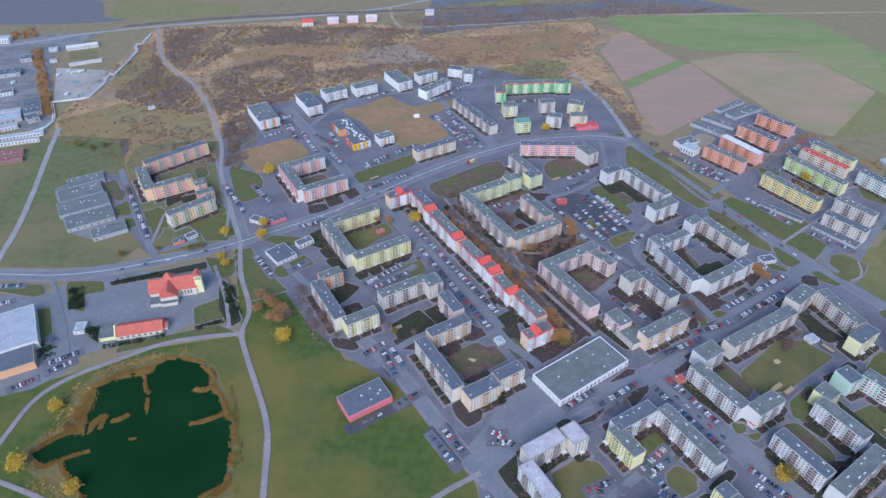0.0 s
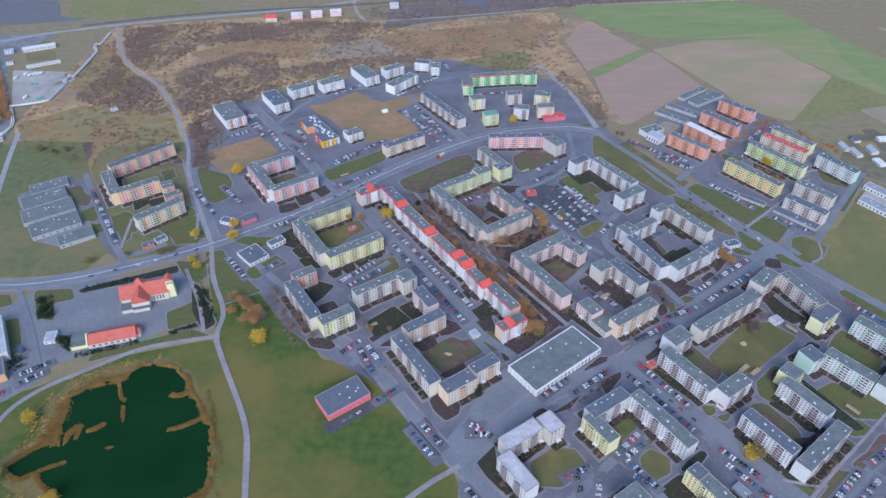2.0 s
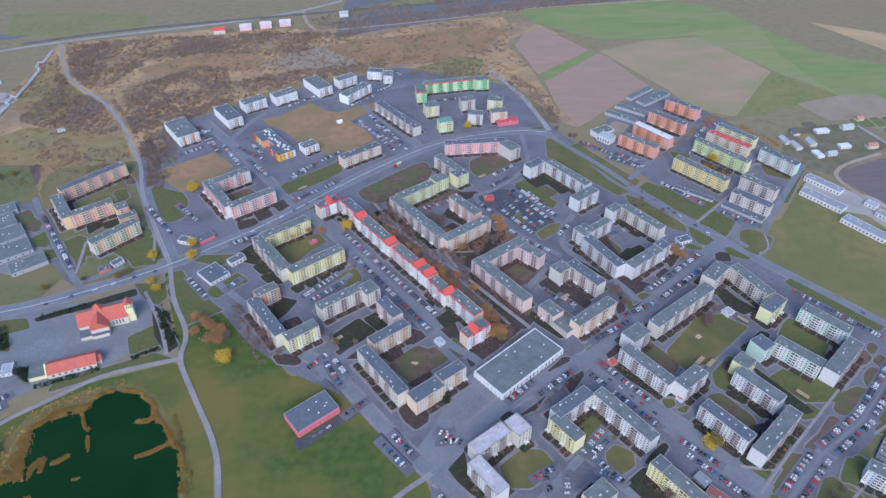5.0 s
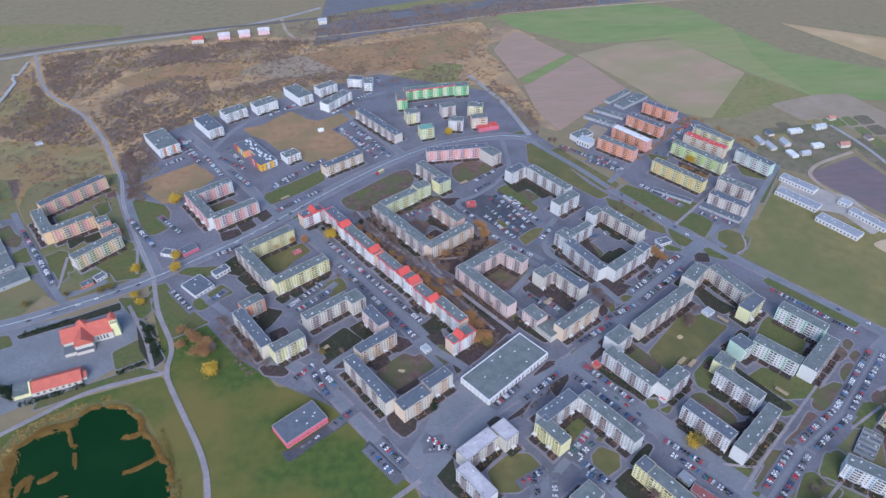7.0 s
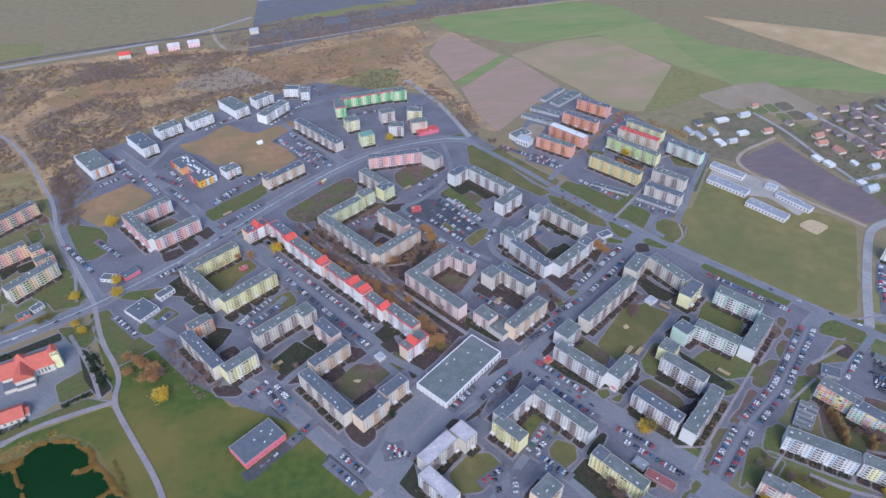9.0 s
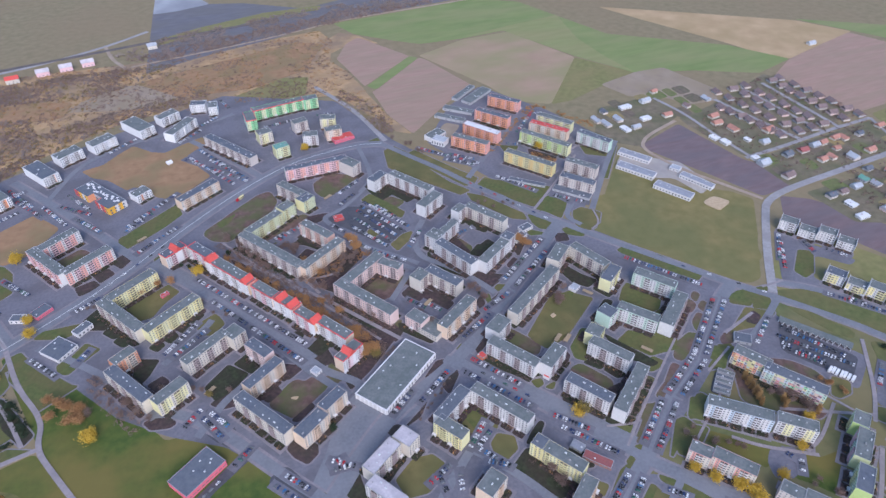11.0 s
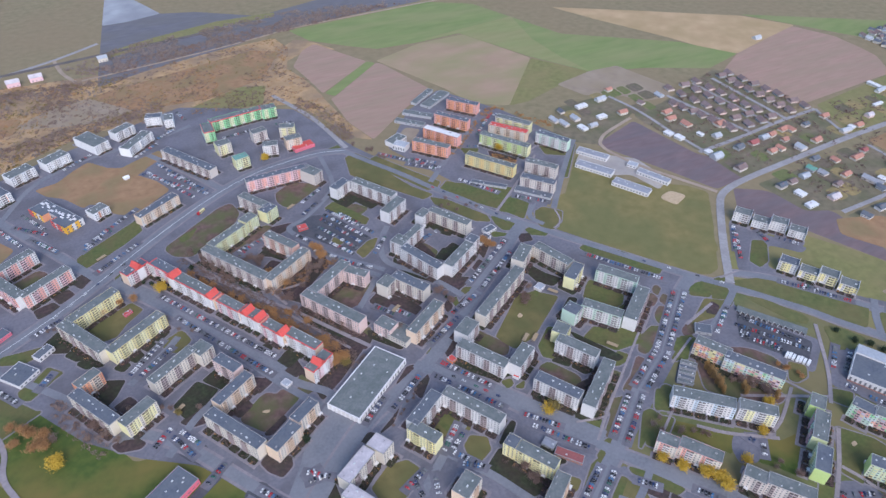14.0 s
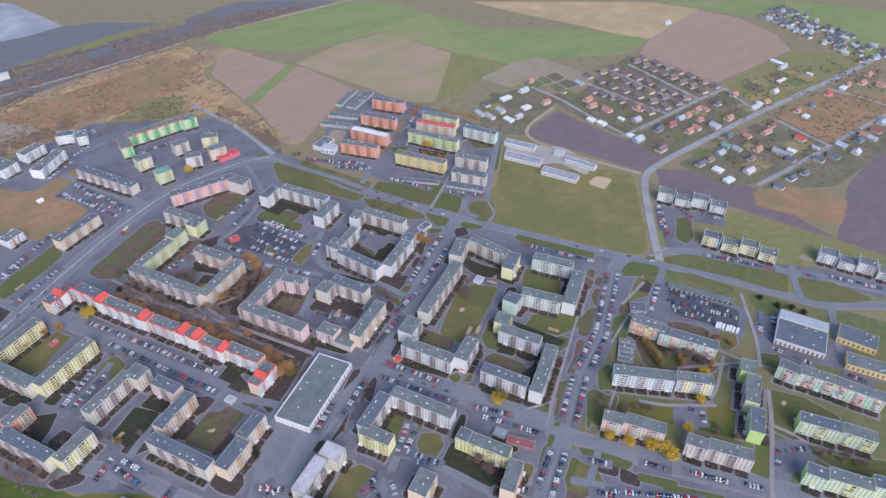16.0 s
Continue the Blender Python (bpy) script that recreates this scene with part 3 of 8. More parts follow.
patch("dark_lawn", [(-60, 501), (-51, 506), (-46, 498), (-55, 493)])
patch("dark_lawn", [(-49, 510), (-38, 518), (-33, 510), (-44, 502)])
patch("dry_lawn", [(-38, 497), (-21, 504), (-17, 490), (-30, 479), (-39, 485)])
patch("dark_lawn", [(-95, 474), (-79, 467), (-89, 451), (-99, 442), (-104, 450)])
patch("brown_bed", [(-91, 440), (-78, 446), (-73, 437), (-83, 428)])
patch("brown_bed", [(-97, 400), (-82, 404), (-72, 390), (-77, 387), (-92, 391)])
patch("dark_lawn", [(-45, 418), (-22, 436), (-7, 419), (-20, 408), (-38, 400)])
patch("dark_lawn", [(-17, 435), (-3, 443), (7, 432), (9, 420), (-4, 418)])
patch("brown_bed", [(-43, 398), (-28, 405), (-22, 400), (-21, 388), (-34, 389)])
patch("court_ground", [(2, 378), (29, 396), (37, 390), (44, 393), (56, 378), (36, 365), (19, 355)])
patch("brown_bed", [(-4, 392), (12, 398), (16, 388), (3, 380)])
patch("brown_bed", [(20, 407), (34, 413), (39, 406), (24, 398)])
patch("brown_bed", [(84, 404), (108, 441), (116, 429), (129, 415), (132, 411), (95, 381), (72, 366), (70, 380)])
patch("court_ground", [(119, 493), (149, 498), (172, 480), (147, 463), (129, 461)])
patch("brown_bed", [(158, 461), (172, 471), (186, 449), (193, 435), (189, 431), (170, 442)])
patch("dark_lawn", [(138, 425), (144, 420), (163, 392), (157, 388), (143, 406), (136, 416)])
patch("lawn", [(176, 372), (189, 380), (193, 376), (177, 369)])
patch("lawn", [(175, 362), (185, 367), (185, 361), (179, 358)])
patch("lawn", [(169, 363), (176, 357), (169, 355)])
patch("brown_bed", [(192, 373), (209, 383), (214, 376), (200, 365), (192, 359)])
patch("dark_lawn", [(190, 359), (195, 359), (217, 329), (236, 314), (217, 317), (193, 346)])
patch("brown_bed", [(136, 352), (153, 366), (160, 365), (143, 349)])
patch("brown_bed", [(147, 338), (165, 354), (165, 345), (149, 328)])
patch("brown_bed", [(221, 411), (239, 420), (294, 448), (298, 443), (230, 405)])
patch("court_ground", [(224, 374), (233, 377), (250, 346), (240, 336), (224, 360)])
patch("dry_lawn", [(245, 361), (295, 402), (314, 395), (329, 380), (277, 345), (253, 340), (248, 350)])
patch("dark_lawn", [(321, 430), (330, 435), (338, 416), (348, 401), (334, 396), (323, 409)])
patch("dark_lawn", [(337, 392), (352, 398), (358, 381), (345, 375)])
patch("dark_lawn", [(309, 353), (339, 374), (345, 369), (319, 348)])
patch("lawn", [(365, 380), (374, 386), (390, 351), (381, 342), (367, 340), (352, 367)])
patch("dry_lawn", [(375, 339), (386, 341), (376, 329), (372, 335)])
patch("lawn", [(274, 332), (296, 349), (304, 344), (278, 313), (271, 320)])
patch("lawn", [(319, 322), (336, 329), (353, 314), (367, 292), (336, 295)])
patch("lawn", [(396, 434), (406, 437), (434, 407), (455, 366), (445, 360), (423, 389), (401, 417)])
patch("court_ground", [(420, 342), (430, 348), (432, 342), (421, 335)])
patch("court_ground", [(404, 334), (417, 342), (419, 332), (405, 324)])
patch("court_ground", [(397, 312), (413, 323), (419, 313), (395, 297)])
patch("court_ground", [(418, 329), (429, 334), (430, 324), (420, 318)])
patch("court_ground", [(369, 298), (389, 305), (390, 293), (372, 286)])
patch("brown_bed", [(7, 329), (17, 336), (30, 323), (29, 315), (19, 309), (11, 319)])
patch("brown_bed", [(86, 313), (96, 316), (102, 308), (89, 307)])
patch("brown_bed", [(103, 311), (121, 322), (125, 329), (131, 332), (117, 316)])
patch("dark_lawn", [(37, 277), (53, 286), (53, 270), (54, 256), (64, 247), (55, 248), (45, 261)])
patch("dark_lawn", [(69, 274), (90, 289), (97, 288), (83, 277), (72, 269)])
patch("dry_lawn", [(78, 268), (97, 280), (112, 278), (119, 264), (110, 256), (97, 249), (81, 251)])
patch("lawn", [(150, 305), (171, 314), (167, 292), (159, 277), (154, 288)])
patch("lawn", [(17, 280), (24, 280), (27, 274), (21, 271)])
patch("lawn", [(24, 270), (29, 270), (30, 265), (26, 263)])
patch("lawn", [(453, 327), (470, 331), (488, 328), (486, 321), (467, 309), (452, 320)])
patch("lawn", [(491, 327), (503, 326), (500, 320), (489, 321)])
patch("lawn", [(482, 319), (491, 305), (483, 297), (468, 306)])
patch("dry_lawn", [(423, 288), (461, 309), (483, 293), (462, 283), (446, 286), (434, 288)])
patch("brown_bed", [(448, 294), (464, 303), (466, 295), (454, 287)])
patch("court_ground", [(410, 287), (424, 293), (431, 287), (417, 277), (407, 280)])
patch("lawn", [(375, 260), (403, 281), (414, 273), (384, 259)])
patch("court_ground", [(432, 250), (449, 239), (460, 223), (461, 203), (442, 219), (429, 239)])
patch("dry_lawn", [(156, 308), (161, 303), (166, 291), (173, 282), (154, 272), (141, 272), (141, 287)])
patch("dry_lawn", [(160, 269), (169, 275), (180, 267), (177, 256), (163, 250), (158, 255)])
patch("dark_lawn", [(195, 265), (207, 272), (209, 269), (195, 256), (186, 257)])
patch("dark_lawn", [(167, 243), (183, 253), (189, 251), (188, 234), (200, 213), (202, 207), (188, 205), (178, 209), (172, 225)])
patch("dark_lawn", [(209, 235), (218, 241), (227, 228), (225, 218), (216, 221)])
patch("dry_lawn", [(215, 211), (226, 200), (217, 194), (209, 203)])
patch("brown_bed", [(220, 285), (226, 285), (248, 248), (243, 245), (231, 261)])
patch("brown_bed", [(249, 241), (255, 242), (264, 226), (259, 222), (252, 230)])
patch("brown_bed", [(205, 312), (213, 312), (224, 294), (218, 290), (212, 294)])
patch("court_ground", [(268, 223), (287, 240), (305, 251), (315, 243), (296, 232), (277, 217)])
patch("lawn", [(260, 218), (268, 221), (275, 215), (265, 213)])
patch("lawn", [(250, 211), (258, 215), (257, 206), (253, 205)])
patch("lawn", [(223, 192), (242, 207), (251, 209), (251, 201), (230, 187)])
patch("lawn", [(-201, 516), (-192, 520), (-185, 506), (-165, 473), (-191, 477), (-203, 496)])
patch("lawn", [(-164, 496), (-152, 502), (-140, 515), (-128, 502), (-136, 497), (-155, 481), (-163, 486)])
patch("dark_lawn", [(-142, 547), (-129, 559), (-119, 533), (-122, 526), (-137, 533)])
patch("dark_lawn", [(-125, 523), (-117, 528), (-108, 512), (-116, 511)])
patch("dark_lawn", [(-116, 507), (-105, 515), (-93, 502), (-94, 494), (-109, 497)])
patch("dry_lawn", [(-43, 498), (-23, 507), (-17, 491), (-37, 481)])
# squares of lawn and bare beds along the blocks
patch("court_ground", [(319, 277), (323, 270), (312, 263), (308, 269)])
patch("court_ground", [(304, 267), (307, 261), (297, 255), (295, 260)])
patch("court_ground", [(291, 257), (294, 252), (286, 246), (283, 250)])
patch("court_ground", [(279, 247), (282, 243), (276, 240), (273, 243)])
patch("dark_lawn", [(312, 334), (316, 326), (327, 305), (337, 285), (329, 284), (319, 296), (311, 318)])
patch("lawn", [(356, 318), (366, 313), (371, 301), (361, 294), (354, 306)])
patch("lawn", [(256, 245), (276, 239), (260, 226), (255, 237)])
patch("lawn", [(321, 287), (337, 293), (343, 284), (334, 280), (325, 279)])
patch("dark_lawn", [(261, 256), (264, 252), (270, 245), (280, 242), (277, 239), (256, 247)])
patch("lawn", [(339, 242), (353, 234), (333, 219), (324, 227)])
patch("lawn", [(316, 223), (331, 211), (313, 200), (299, 195), (293, 202)])
patch("lawn", [(395, 282), (410, 275), (388, 256), (375, 262)])
patch("court_ground", [(369, 299), (392, 303), (392, 293), (373, 284), (358, 278), (354, 285)])
patch("lawn", [(-198, 517), (-189, 516), (-169, 488), (-150, 464), (-179, 449), (-199, 489)])
patch("lawn", [(-178, 547), (-142, 544), (-144, 535), (-160, 530), (-185, 540)])
patch("lawn", [(-237, 511), (-208, 508), (-203, 488), (-209, 479), (-222, 488)])
patch("dark_lawn", [(205, 513), (206, 488), (227, 465), (228, 456), (212, 474), (199, 501)])
patch("dark_lawn", [(237, 385), (255, 388), (248, 379), (237, 374)])
patch("dark_lawn", [(263, 394), (281, 402), (280, 395), (263, 388)])
patch("dark_lawn", [(290, 412), (307, 421), (308, 414), (292, 404)])
patch("brown_bed", [(256, 325), (267, 332), (268, 324), (256, 314)])
patch("brown_bed", [(293, 485), (311, 501), (314, 491), (292, 468)])
patch("lawn", [(285, 390), (300, 398), (318, 398), (308, 388)])
patch("pale_grass", [(-606, 1036), (-563, 1045), (-548, 1011), (-591, 1007)])
patch("pale_grass", [(-627, 1075), (-589, 1087), (-581, 1073), (-616, 1061)])
patch("court_ground", [(60, 399), (66, 402), (74, 386), (77, 381), (57, 377)])
patch("brown_bed", [(17, 354), (37, 365), (38, 361), (22, 351)])
patch("brown_bed", [(16, 622), (25, 626), (36, 586), (76, 531), (66, 521), (39, 560), (17, 592)])
patch("brown_bed", [(5, 584), (15, 572), (37, 529), (55, 499), (95, 426), (104, 407), (93, 402), (67, 454), (35, 513), (12, 558)])
patch("brown_bed", [(93, 497), (100, 503), (125, 441), (138, 413), (127, 403), (108, 441)])
patch("dark_lawn", [(39, 446), (46, 440), (51, 448), (43, 453)])
patch("dark_lawn", [(46, 425), (62, 436), (69, 422), (57, 415)])
patch("brown_bed", [(25, 417), (36, 410), (27, 403), (16, 407)])
patch("brown_bed", [(-4, 390), (8, 397), (11, 389), (0, 384)])
patch("brown_bed", [(47, 424), (64, 427), (68, 402), (55, 401)])
# meadows and car parks round the terraces
patch("grass", [(569, 381), (603, 389), (642, 332), (667, 284), (695, 228), (715, 182), (623, 131), (592, 171), (571, 205), (539, 253), (502, 305), (517, 330)])
patch("green_verge", [(508, 317), (545, 303), (569, 269), (599, 234), (598, 223), (571, 205), (555, 217), (538, 253), (519, 282), (501, 305)])
patch("green_verge", [(602, 216), (619, 207), (636, 155), (635, 151), (591, 171), (579, 194)])
patch("green_verge", [(500, 296), (516, 279), (533, 242), (524, 236), (514, 248), (502, 282)])
patch("green_verge", [(536, 229), (549, 219), (560, 197), (541, 191), (519, 201)])
patch("pavement", [(574, 386), (592, 380), (597, 362), (623, 318), (609, 315), (588, 342), (557, 315), (579, 276), (613, 230), (645, 198), (667, 156), (645, 144), (624, 185), (602, 229), (562, 271), (543, 305), (524, 325)])
patch("lawn", [(578, 356), (591, 348), (564, 322), (550, 319), (548, 331)])
patch("bare_soil", [(631, 235), (643, 233), (643, 221), (634, 223)])
patch("hay_meadow", [(407, 491), (524, 612), (525, 593), (506, 575), (519, 529), (519, 485), (537, 448), (556, 405), (532, 360), (467, 352), (441, 391), (415, 445)])
patch("concrete_yard", [(496, 581), (517, 600), (549, 575), (575, 554), (579, 495), (553, 483), (544, 525), (522, 535)])
# round the peach blocks and the low sheds
patch("yard", [(-446, 635), (-405, 677), (-328, 566), (-331, 554), (-355, 539), (-394, 552)])
patch("pavement", [(-397, 667), (-380, 667), (-294, 526), (-296, 515), (-332, 560)])
patch("lawn", [(-362, 600), (-352, 610), (-339, 598), (-344, 586), (-353, 584)])
patch("lawn", [(-344, 573), (-329, 580), (-324, 566), (-334, 561)])
patch("lawn", [(-325, 589), (-314, 598), (-305, 593), (-297, 549), (-299, 544)])
patch("lawn", [(-256, 558), (-234, 579), (-220, 547), (-244, 538)])
patch("lawn", [(-296, 676), (-285, 684), (-279, 665), (-285, 654)])
patch("court_ground", [(-394, 645), (-383, 656), (-371, 635), (-361, 629), (-359, 611), (-374, 616)])
patch("lawn", [(-358, 474), (-326, 475), (-320, 464), (-337, 463), (-354, 461)])
patch("brown_bed", [(225, 521), (242, 530), (247, 495), (235, 491), (228, 505)])
patch("dark_lawn", [(254, 497), (274, 507), (281, 490), (261, 479)])
patch("dark_lawn", [(264, 547), (280, 546), (286, 528), (277, 519), (268, 531)])
patch("court_ground", [(262, 311), (272, 312), (287, 285), (283, 277), (275, 276), (262, 293), (257, 304)])
patch("dark_lawn", [(275, 312), (285, 313), (291, 303), (285, 299)])
patch("dark_lawn", [(287, 298), (301, 296), (303, 285), (293, 285)])
patch("dark_lawn", [(224, 287), (227, 283), (236, 262), (251, 245), (245, 245), (229, 264), (221, 282)])
patch("brown_bed", [(279, 278), (292, 279), (298, 273), (283, 263), (267, 256), (276, 273)])
patch("brown_bed", [(240, 290), (249, 282), (260, 254), (253, 253), (239, 266), (235, 281)])
patch("dry_lawn", [(210, 307), (218, 306), (225, 293), (219, 288), (211, 294)])
patch("lawn", [(221, 312), (230, 311), (229, 305), (222, 303)])
patch("lawn", [(229, 301), (240, 303), (234, 297)])
patch("court_ground", [(310, 254), (327, 263), (350, 281), (353, 273), (323, 250)])
patch("court_ground", [(286, 242), (299, 252), (311, 246), (295, 234), (286, 231)])
patch("brown_bed", [(155, 462), (177, 476), (180, 451), (169, 442), (158, 452)])
patch("brown_bed", [(179, 451), (189, 452), (198, 429), (185, 421)])
patch("court_ground", [(118, 427), (143, 429), (134, 414), (120, 414)])
patch("dark_lawn", [(84, 481), (94, 475), (116, 437), (122, 426), (113, 428), (93, 455)])
patch("brown_bed", [(90, 535), (106, 544), (125, 556), (128, 544), (103, 524), (89, 521)])
patch("court_ground", [(54, 389), (72, 385), (63, 377), (56, 378)])
patch("court_ground", [(293, 500), (307, 505), (308, 493), (297, 480), (289, 479)])
patch("dry_lawn", [(291, 598), (307, 584), (334, 534), (332, 522), (317, 531), (290, 582)])
patch("brown_bed", [(228, 466), (244, 459), (265, 445), (242, 435), (231, 445)])
patch("brown_bed", [(348, 486), (360, 482), (357, 470), (343, 473)])
patch("lawn", [(168, 635), (181, 643), (207, 592), (200, 583), (178, 611)])
patch("lawn", [(210, 761), (233, 767), (234, 758), (215, 752)])
patch("lawn", [(241, 429), (250, 436), (259, 432), (246, 427)])
patch("lawn", [(230, 421), (236, 428), (234, 418), (230, 414)])
patch("brown_bed", [(219, 420), (226, 427), (227, 418), (219, 409)])
patch("brown_bed", [(296, 463), (307, 475), (308, 465), (299, 456)])
patch("brown_bed", [(273, 459), (286, 468), (289, 460), (276, 450)])
patch("brown_bed", [(268, 176), (282, 162), (274, 156), (263, 171)])
patch("brown_bed", [(282, 159), (288, 146), (282, 140), (274, 151)])
patch("court_ground", [(245, 171), (265, 166), (257, 157), (238, 157), (227, 164), (235, 169)])
patch("lawn", [(238, 176), (257, 188), (258, 184), (238, 170)])
patch("lawn", [(267, 192), (290, 167), (279, 167), (266, 187)])
patch("lawn", [(323, 136), (332, 127), (324, 123), (317, 129)])
patch("lawn", [(332, 124), (346, 110), (340, 108), (328, 118)])
patch("lawn", [(298, 132), (318, 110), (330, 97), (315, 102), (296, 125)])
patch("dry_lawn", [(379, 264), (406, 279), (414, 277), (392, 261)])
patch("dry_lawn", [(323, 225), (349, 243), (352, 238), (330, 223)])
patch("brown_bed", [(81, 522), (123, 545), (138, 555), (137, 535), (112, 515), (95, 489), (82, 504)])
patch("court_ground", [(-171, 651), (-144, 667), (-133, 656), (-157, 637)])
patch("court_ground", [(230, 511), (245, 523), (253, 501), (243, 492), (235, 495)])
patch("dark_lawn", [(245, 492), (261, 504), (269, 488), (255, 482)])
patch("lawn", [(-249, 586), (-235, 585), (-223, 557), (-223, 540), (-241, 540)])
# roads and footpaths
road(4, [(15, 578), (38, 545), (58, 515), (84, 482), (107, 445), (133, 404)], "footpath")
road(3, [(62, 536), (71, 519), (79, 495)], "footpath")
road(3, [(54, 528), (85, 518), (106, 519)], "footpath")
road(7, [(-385, 678), (-337, 590), (-303, 534), (-288, 513)], "asphalt")
road(17, [(-204, 534), (-231, 596), (-253, 653), (-269, 698)], "paving")
road(12, [(-204, 534), (-231, 596), (-253, 653), (-269, 698)], "asphalt")
road(7, [(-254, 540), (-278, 526), (-294, 522)], "asphalt")
road(18, [(-564, 482), (-484, 485), (-430, 486), (-374, 483), (-322, 492), (-258, 515), (-209, 536), (-137, 579), (-85, 618), (-42, 654), (11, 694), (68, 730), (120, 753), (202, 762), (236, 750)], "paving")
road(13, [(-564, 482), (-484, 485), (-430, 486), (-374, 483), (-322, 492), (-258, 515), (-209, 536), (-137, 579), (-85, 618), (-42, 654), (11, 694), (68, 730), (120, 753), (202, 762), (236, 750)], "asphalt")
road(13, [(230, 757), (255, 709), (283, 659), (304, 612), (329, 569), (344, 529), (366, 500), (385, 470), (437, 395), (472, 343), (502, 306), (526, 272), (542, 249), (555, 224), (570, 201), (586, 174), (638, 140), (708, 74)], "paving")
road(8, [(230, 757), (255, 709), (283, 659), (304, 612), (329, 569), (344, 529), (366, 500), (385, 470), (437, 395), (472, 343), (502, 306), (526, 272), (542, 249), (555, 224), (570, 201), (586, 174), (638, 140), (708, 74)], "asphalt")
road(13, [(511, 330), (545, 303), (571, 271), (598, 227), (631, 189), (659, 151), (692, 104)], "paving")
road(8, [(511, 330), (545, 303), (571, 271), (598, 227), (631, 189), (659, 151), (692, 104)], "asphalt")
road(7, [(437, 746), (392, 704), (347, 665), (306, 628)], "asphalt")
road(9, [(502, 315), (541, 363), (588, 415), (613, 440), (651, 450), (754, 456), (863, 462), (992, 464), (1117, 464), (1202, 470), (1296, 466)], "pale_road")
road(5, [(614, 446), (599, 476), (566, 538), (550, 601), (575, 625), (641, 645)], "dirt_road")
road(6, [(662, 527), (735, 530), (831, 539), (905, 541)], "pale_road")
road(5, [(905, 541), (891, 503), (878, 458)], "pale_road")
road(5, [(656, 715), (667, 661), (666, 587), (670, 529)], "pale_road")
road(6, [(738, 676), (742, 650), (752, 600), (765, 536)], "pale_road")
road(6, [(845, 690), (844, 640), (843, 590), (842, 541)], "pale_road")
road(5, [(804, 690), (806, 640), (808, 590), (810, 540)], "pale_road")
road(6, [(716, 346), (812, 346), (927, 352), (1048, 353)], "pale_road")
road(5, [(883, 436), (879, 390), (880, 350)], "pale_road")
road(5, [(1037, 450), (1059, 385), (1058, 342)], "pale_road")
road(7, [(614, 230), (592, 212), (578, 196)], "asphalt")
road(7, [(589, 169), (554, 142), (524, 113)], "asphalt")
road(19, [(27, 269), (62, 302), (101, 331), (139, 345), (178, 363), (217, 394), (270, 433), (337, 485), (367, 504)], "paving")
road(14, [(27, 269), (62, 302), (101, 331), (139, 345), (178, 363), (217, 394), (270, 433), (337, 485), (367, 504)], "asphalt")
road(18, [(178, 363), (200, 323), (226, 285), (249, 250), (267, 223)], "paving")
road(13, [(178, 363), (200, 323), (226, 285), (249, 250), (267, 223)], "asphalt")
road(14, [(65, 219), (45, 249), (26, 269), (-6, 315), (-39, 368), (-71, 401), (-91, 407)], "paving")
road(9, [(65, 219), (45, 249), (26, 269), (-6, 315), (-39, 368), (-71, 401), (-91, 407)], "asphalt")
road(21, [(-72, 613), (-26, 545), (19, 467), (48, 411)], "paving")
road(16, [(-72, 613), (-26, 545), (19, 467), (48, 411)], "asphalt")
road(17, [(472, 342), (441, 326), (378, 277), (329, 252), (291, 226), (267, 208), (245, 196), (204, 174), (180, 161)], "paving")
road(12, [(472, 342), (441, 326), (378, 277), (329, 252), (291, 226), (267, 208), (245, 196), (204, 174), (180, 161)], "asphalt")
road(14, [(161, 366), (181, 339), (218, 286), (266, 207), (324, 138), (377, 72), (406, 34)], "paving")
road(9, [(161, 366), (181, 339), (218, 286), (266, 207), (324, 138), (377, 72), (406, 34)], "asphalt")
road(7, [(500, 307), (474, 292), (422, 268)], "asphalt")
TRACK = [(-208, 536), (-243, 618), (-267, 678), (-277, 729), (-294, 768), (-324, 841), (-366, 914), (-423, 974), (-450, 1018), (-474, 1078), (-498, 1145)]
for offset in (-1.4, 1.4):
    road(1.4, [tuple(q) for q in side_line(TRACK, offset)], "pale_road")
road(1.4, TRACK, "footpath")
road(7, [(-855, 1036), (-729, 1058), (-676, 1082), (-614, 1116), (-505, 1151), (-388, 1176), (-290, 1194), (-191, 1215), (-100, 1249), (-27, 1294)], "pale_road")
road(6, [(-100, 1249), (-91, 1186), (-73, 1144)], "dirt_road")
road(9, [(-560, 1150), (-445, 1184), (-352, 1201), (-270, 1211), (-191, 1220), (-109, 1229), (0, 1243), (200, 1262)], "railway")
road(4, [(-64, 1144), (116, 1167), (219, 1187), (315, 1210), (534, 1217), (817, 1227)], "dirt_road")
road(6, [(-505, 779), (-494, 731), (-466, 629), (-448, 554), (-442, 499)], "pale_road")
road(14, [(-85, 618), (-126, 691), (-173, 769), (-219, 841)], "paving")
road(9, [(-85, 618), (-126, 691), (-173, 769), (-219, 841)], "asphalt")
road(7, [(-181, 776), (-146, 850), (-85, 886), (5, 895), (63, 915)], "asphalt")
road(13, [(68, 730), (42, 784), (-3, 859)], "paving")
road(8, [(68, 730), (42, 784), (-3, 859)], "asphalt")
road(7, [(194, 955), (228, 860), (241, 755)], "pale_road")
road(5, [(-379, 482), (-343, 428), (-314, 374)], "asphalt")
road(7, [(530, 632), (472, 574), (425, 523), (413, 510)], "asphalt")
road(6, [(398, 530), (381, 515), (378, 504), (385, 489)], "asphalt")
road(7, [(221, 569), (208, 554), (195, 529), (195, 506), (219, 478), (236, 445), (243, 426)], "asphalt")
road(13, [(266, 207), (292, 168), (317, 132), (345, 100), (375, 61)], "paving")
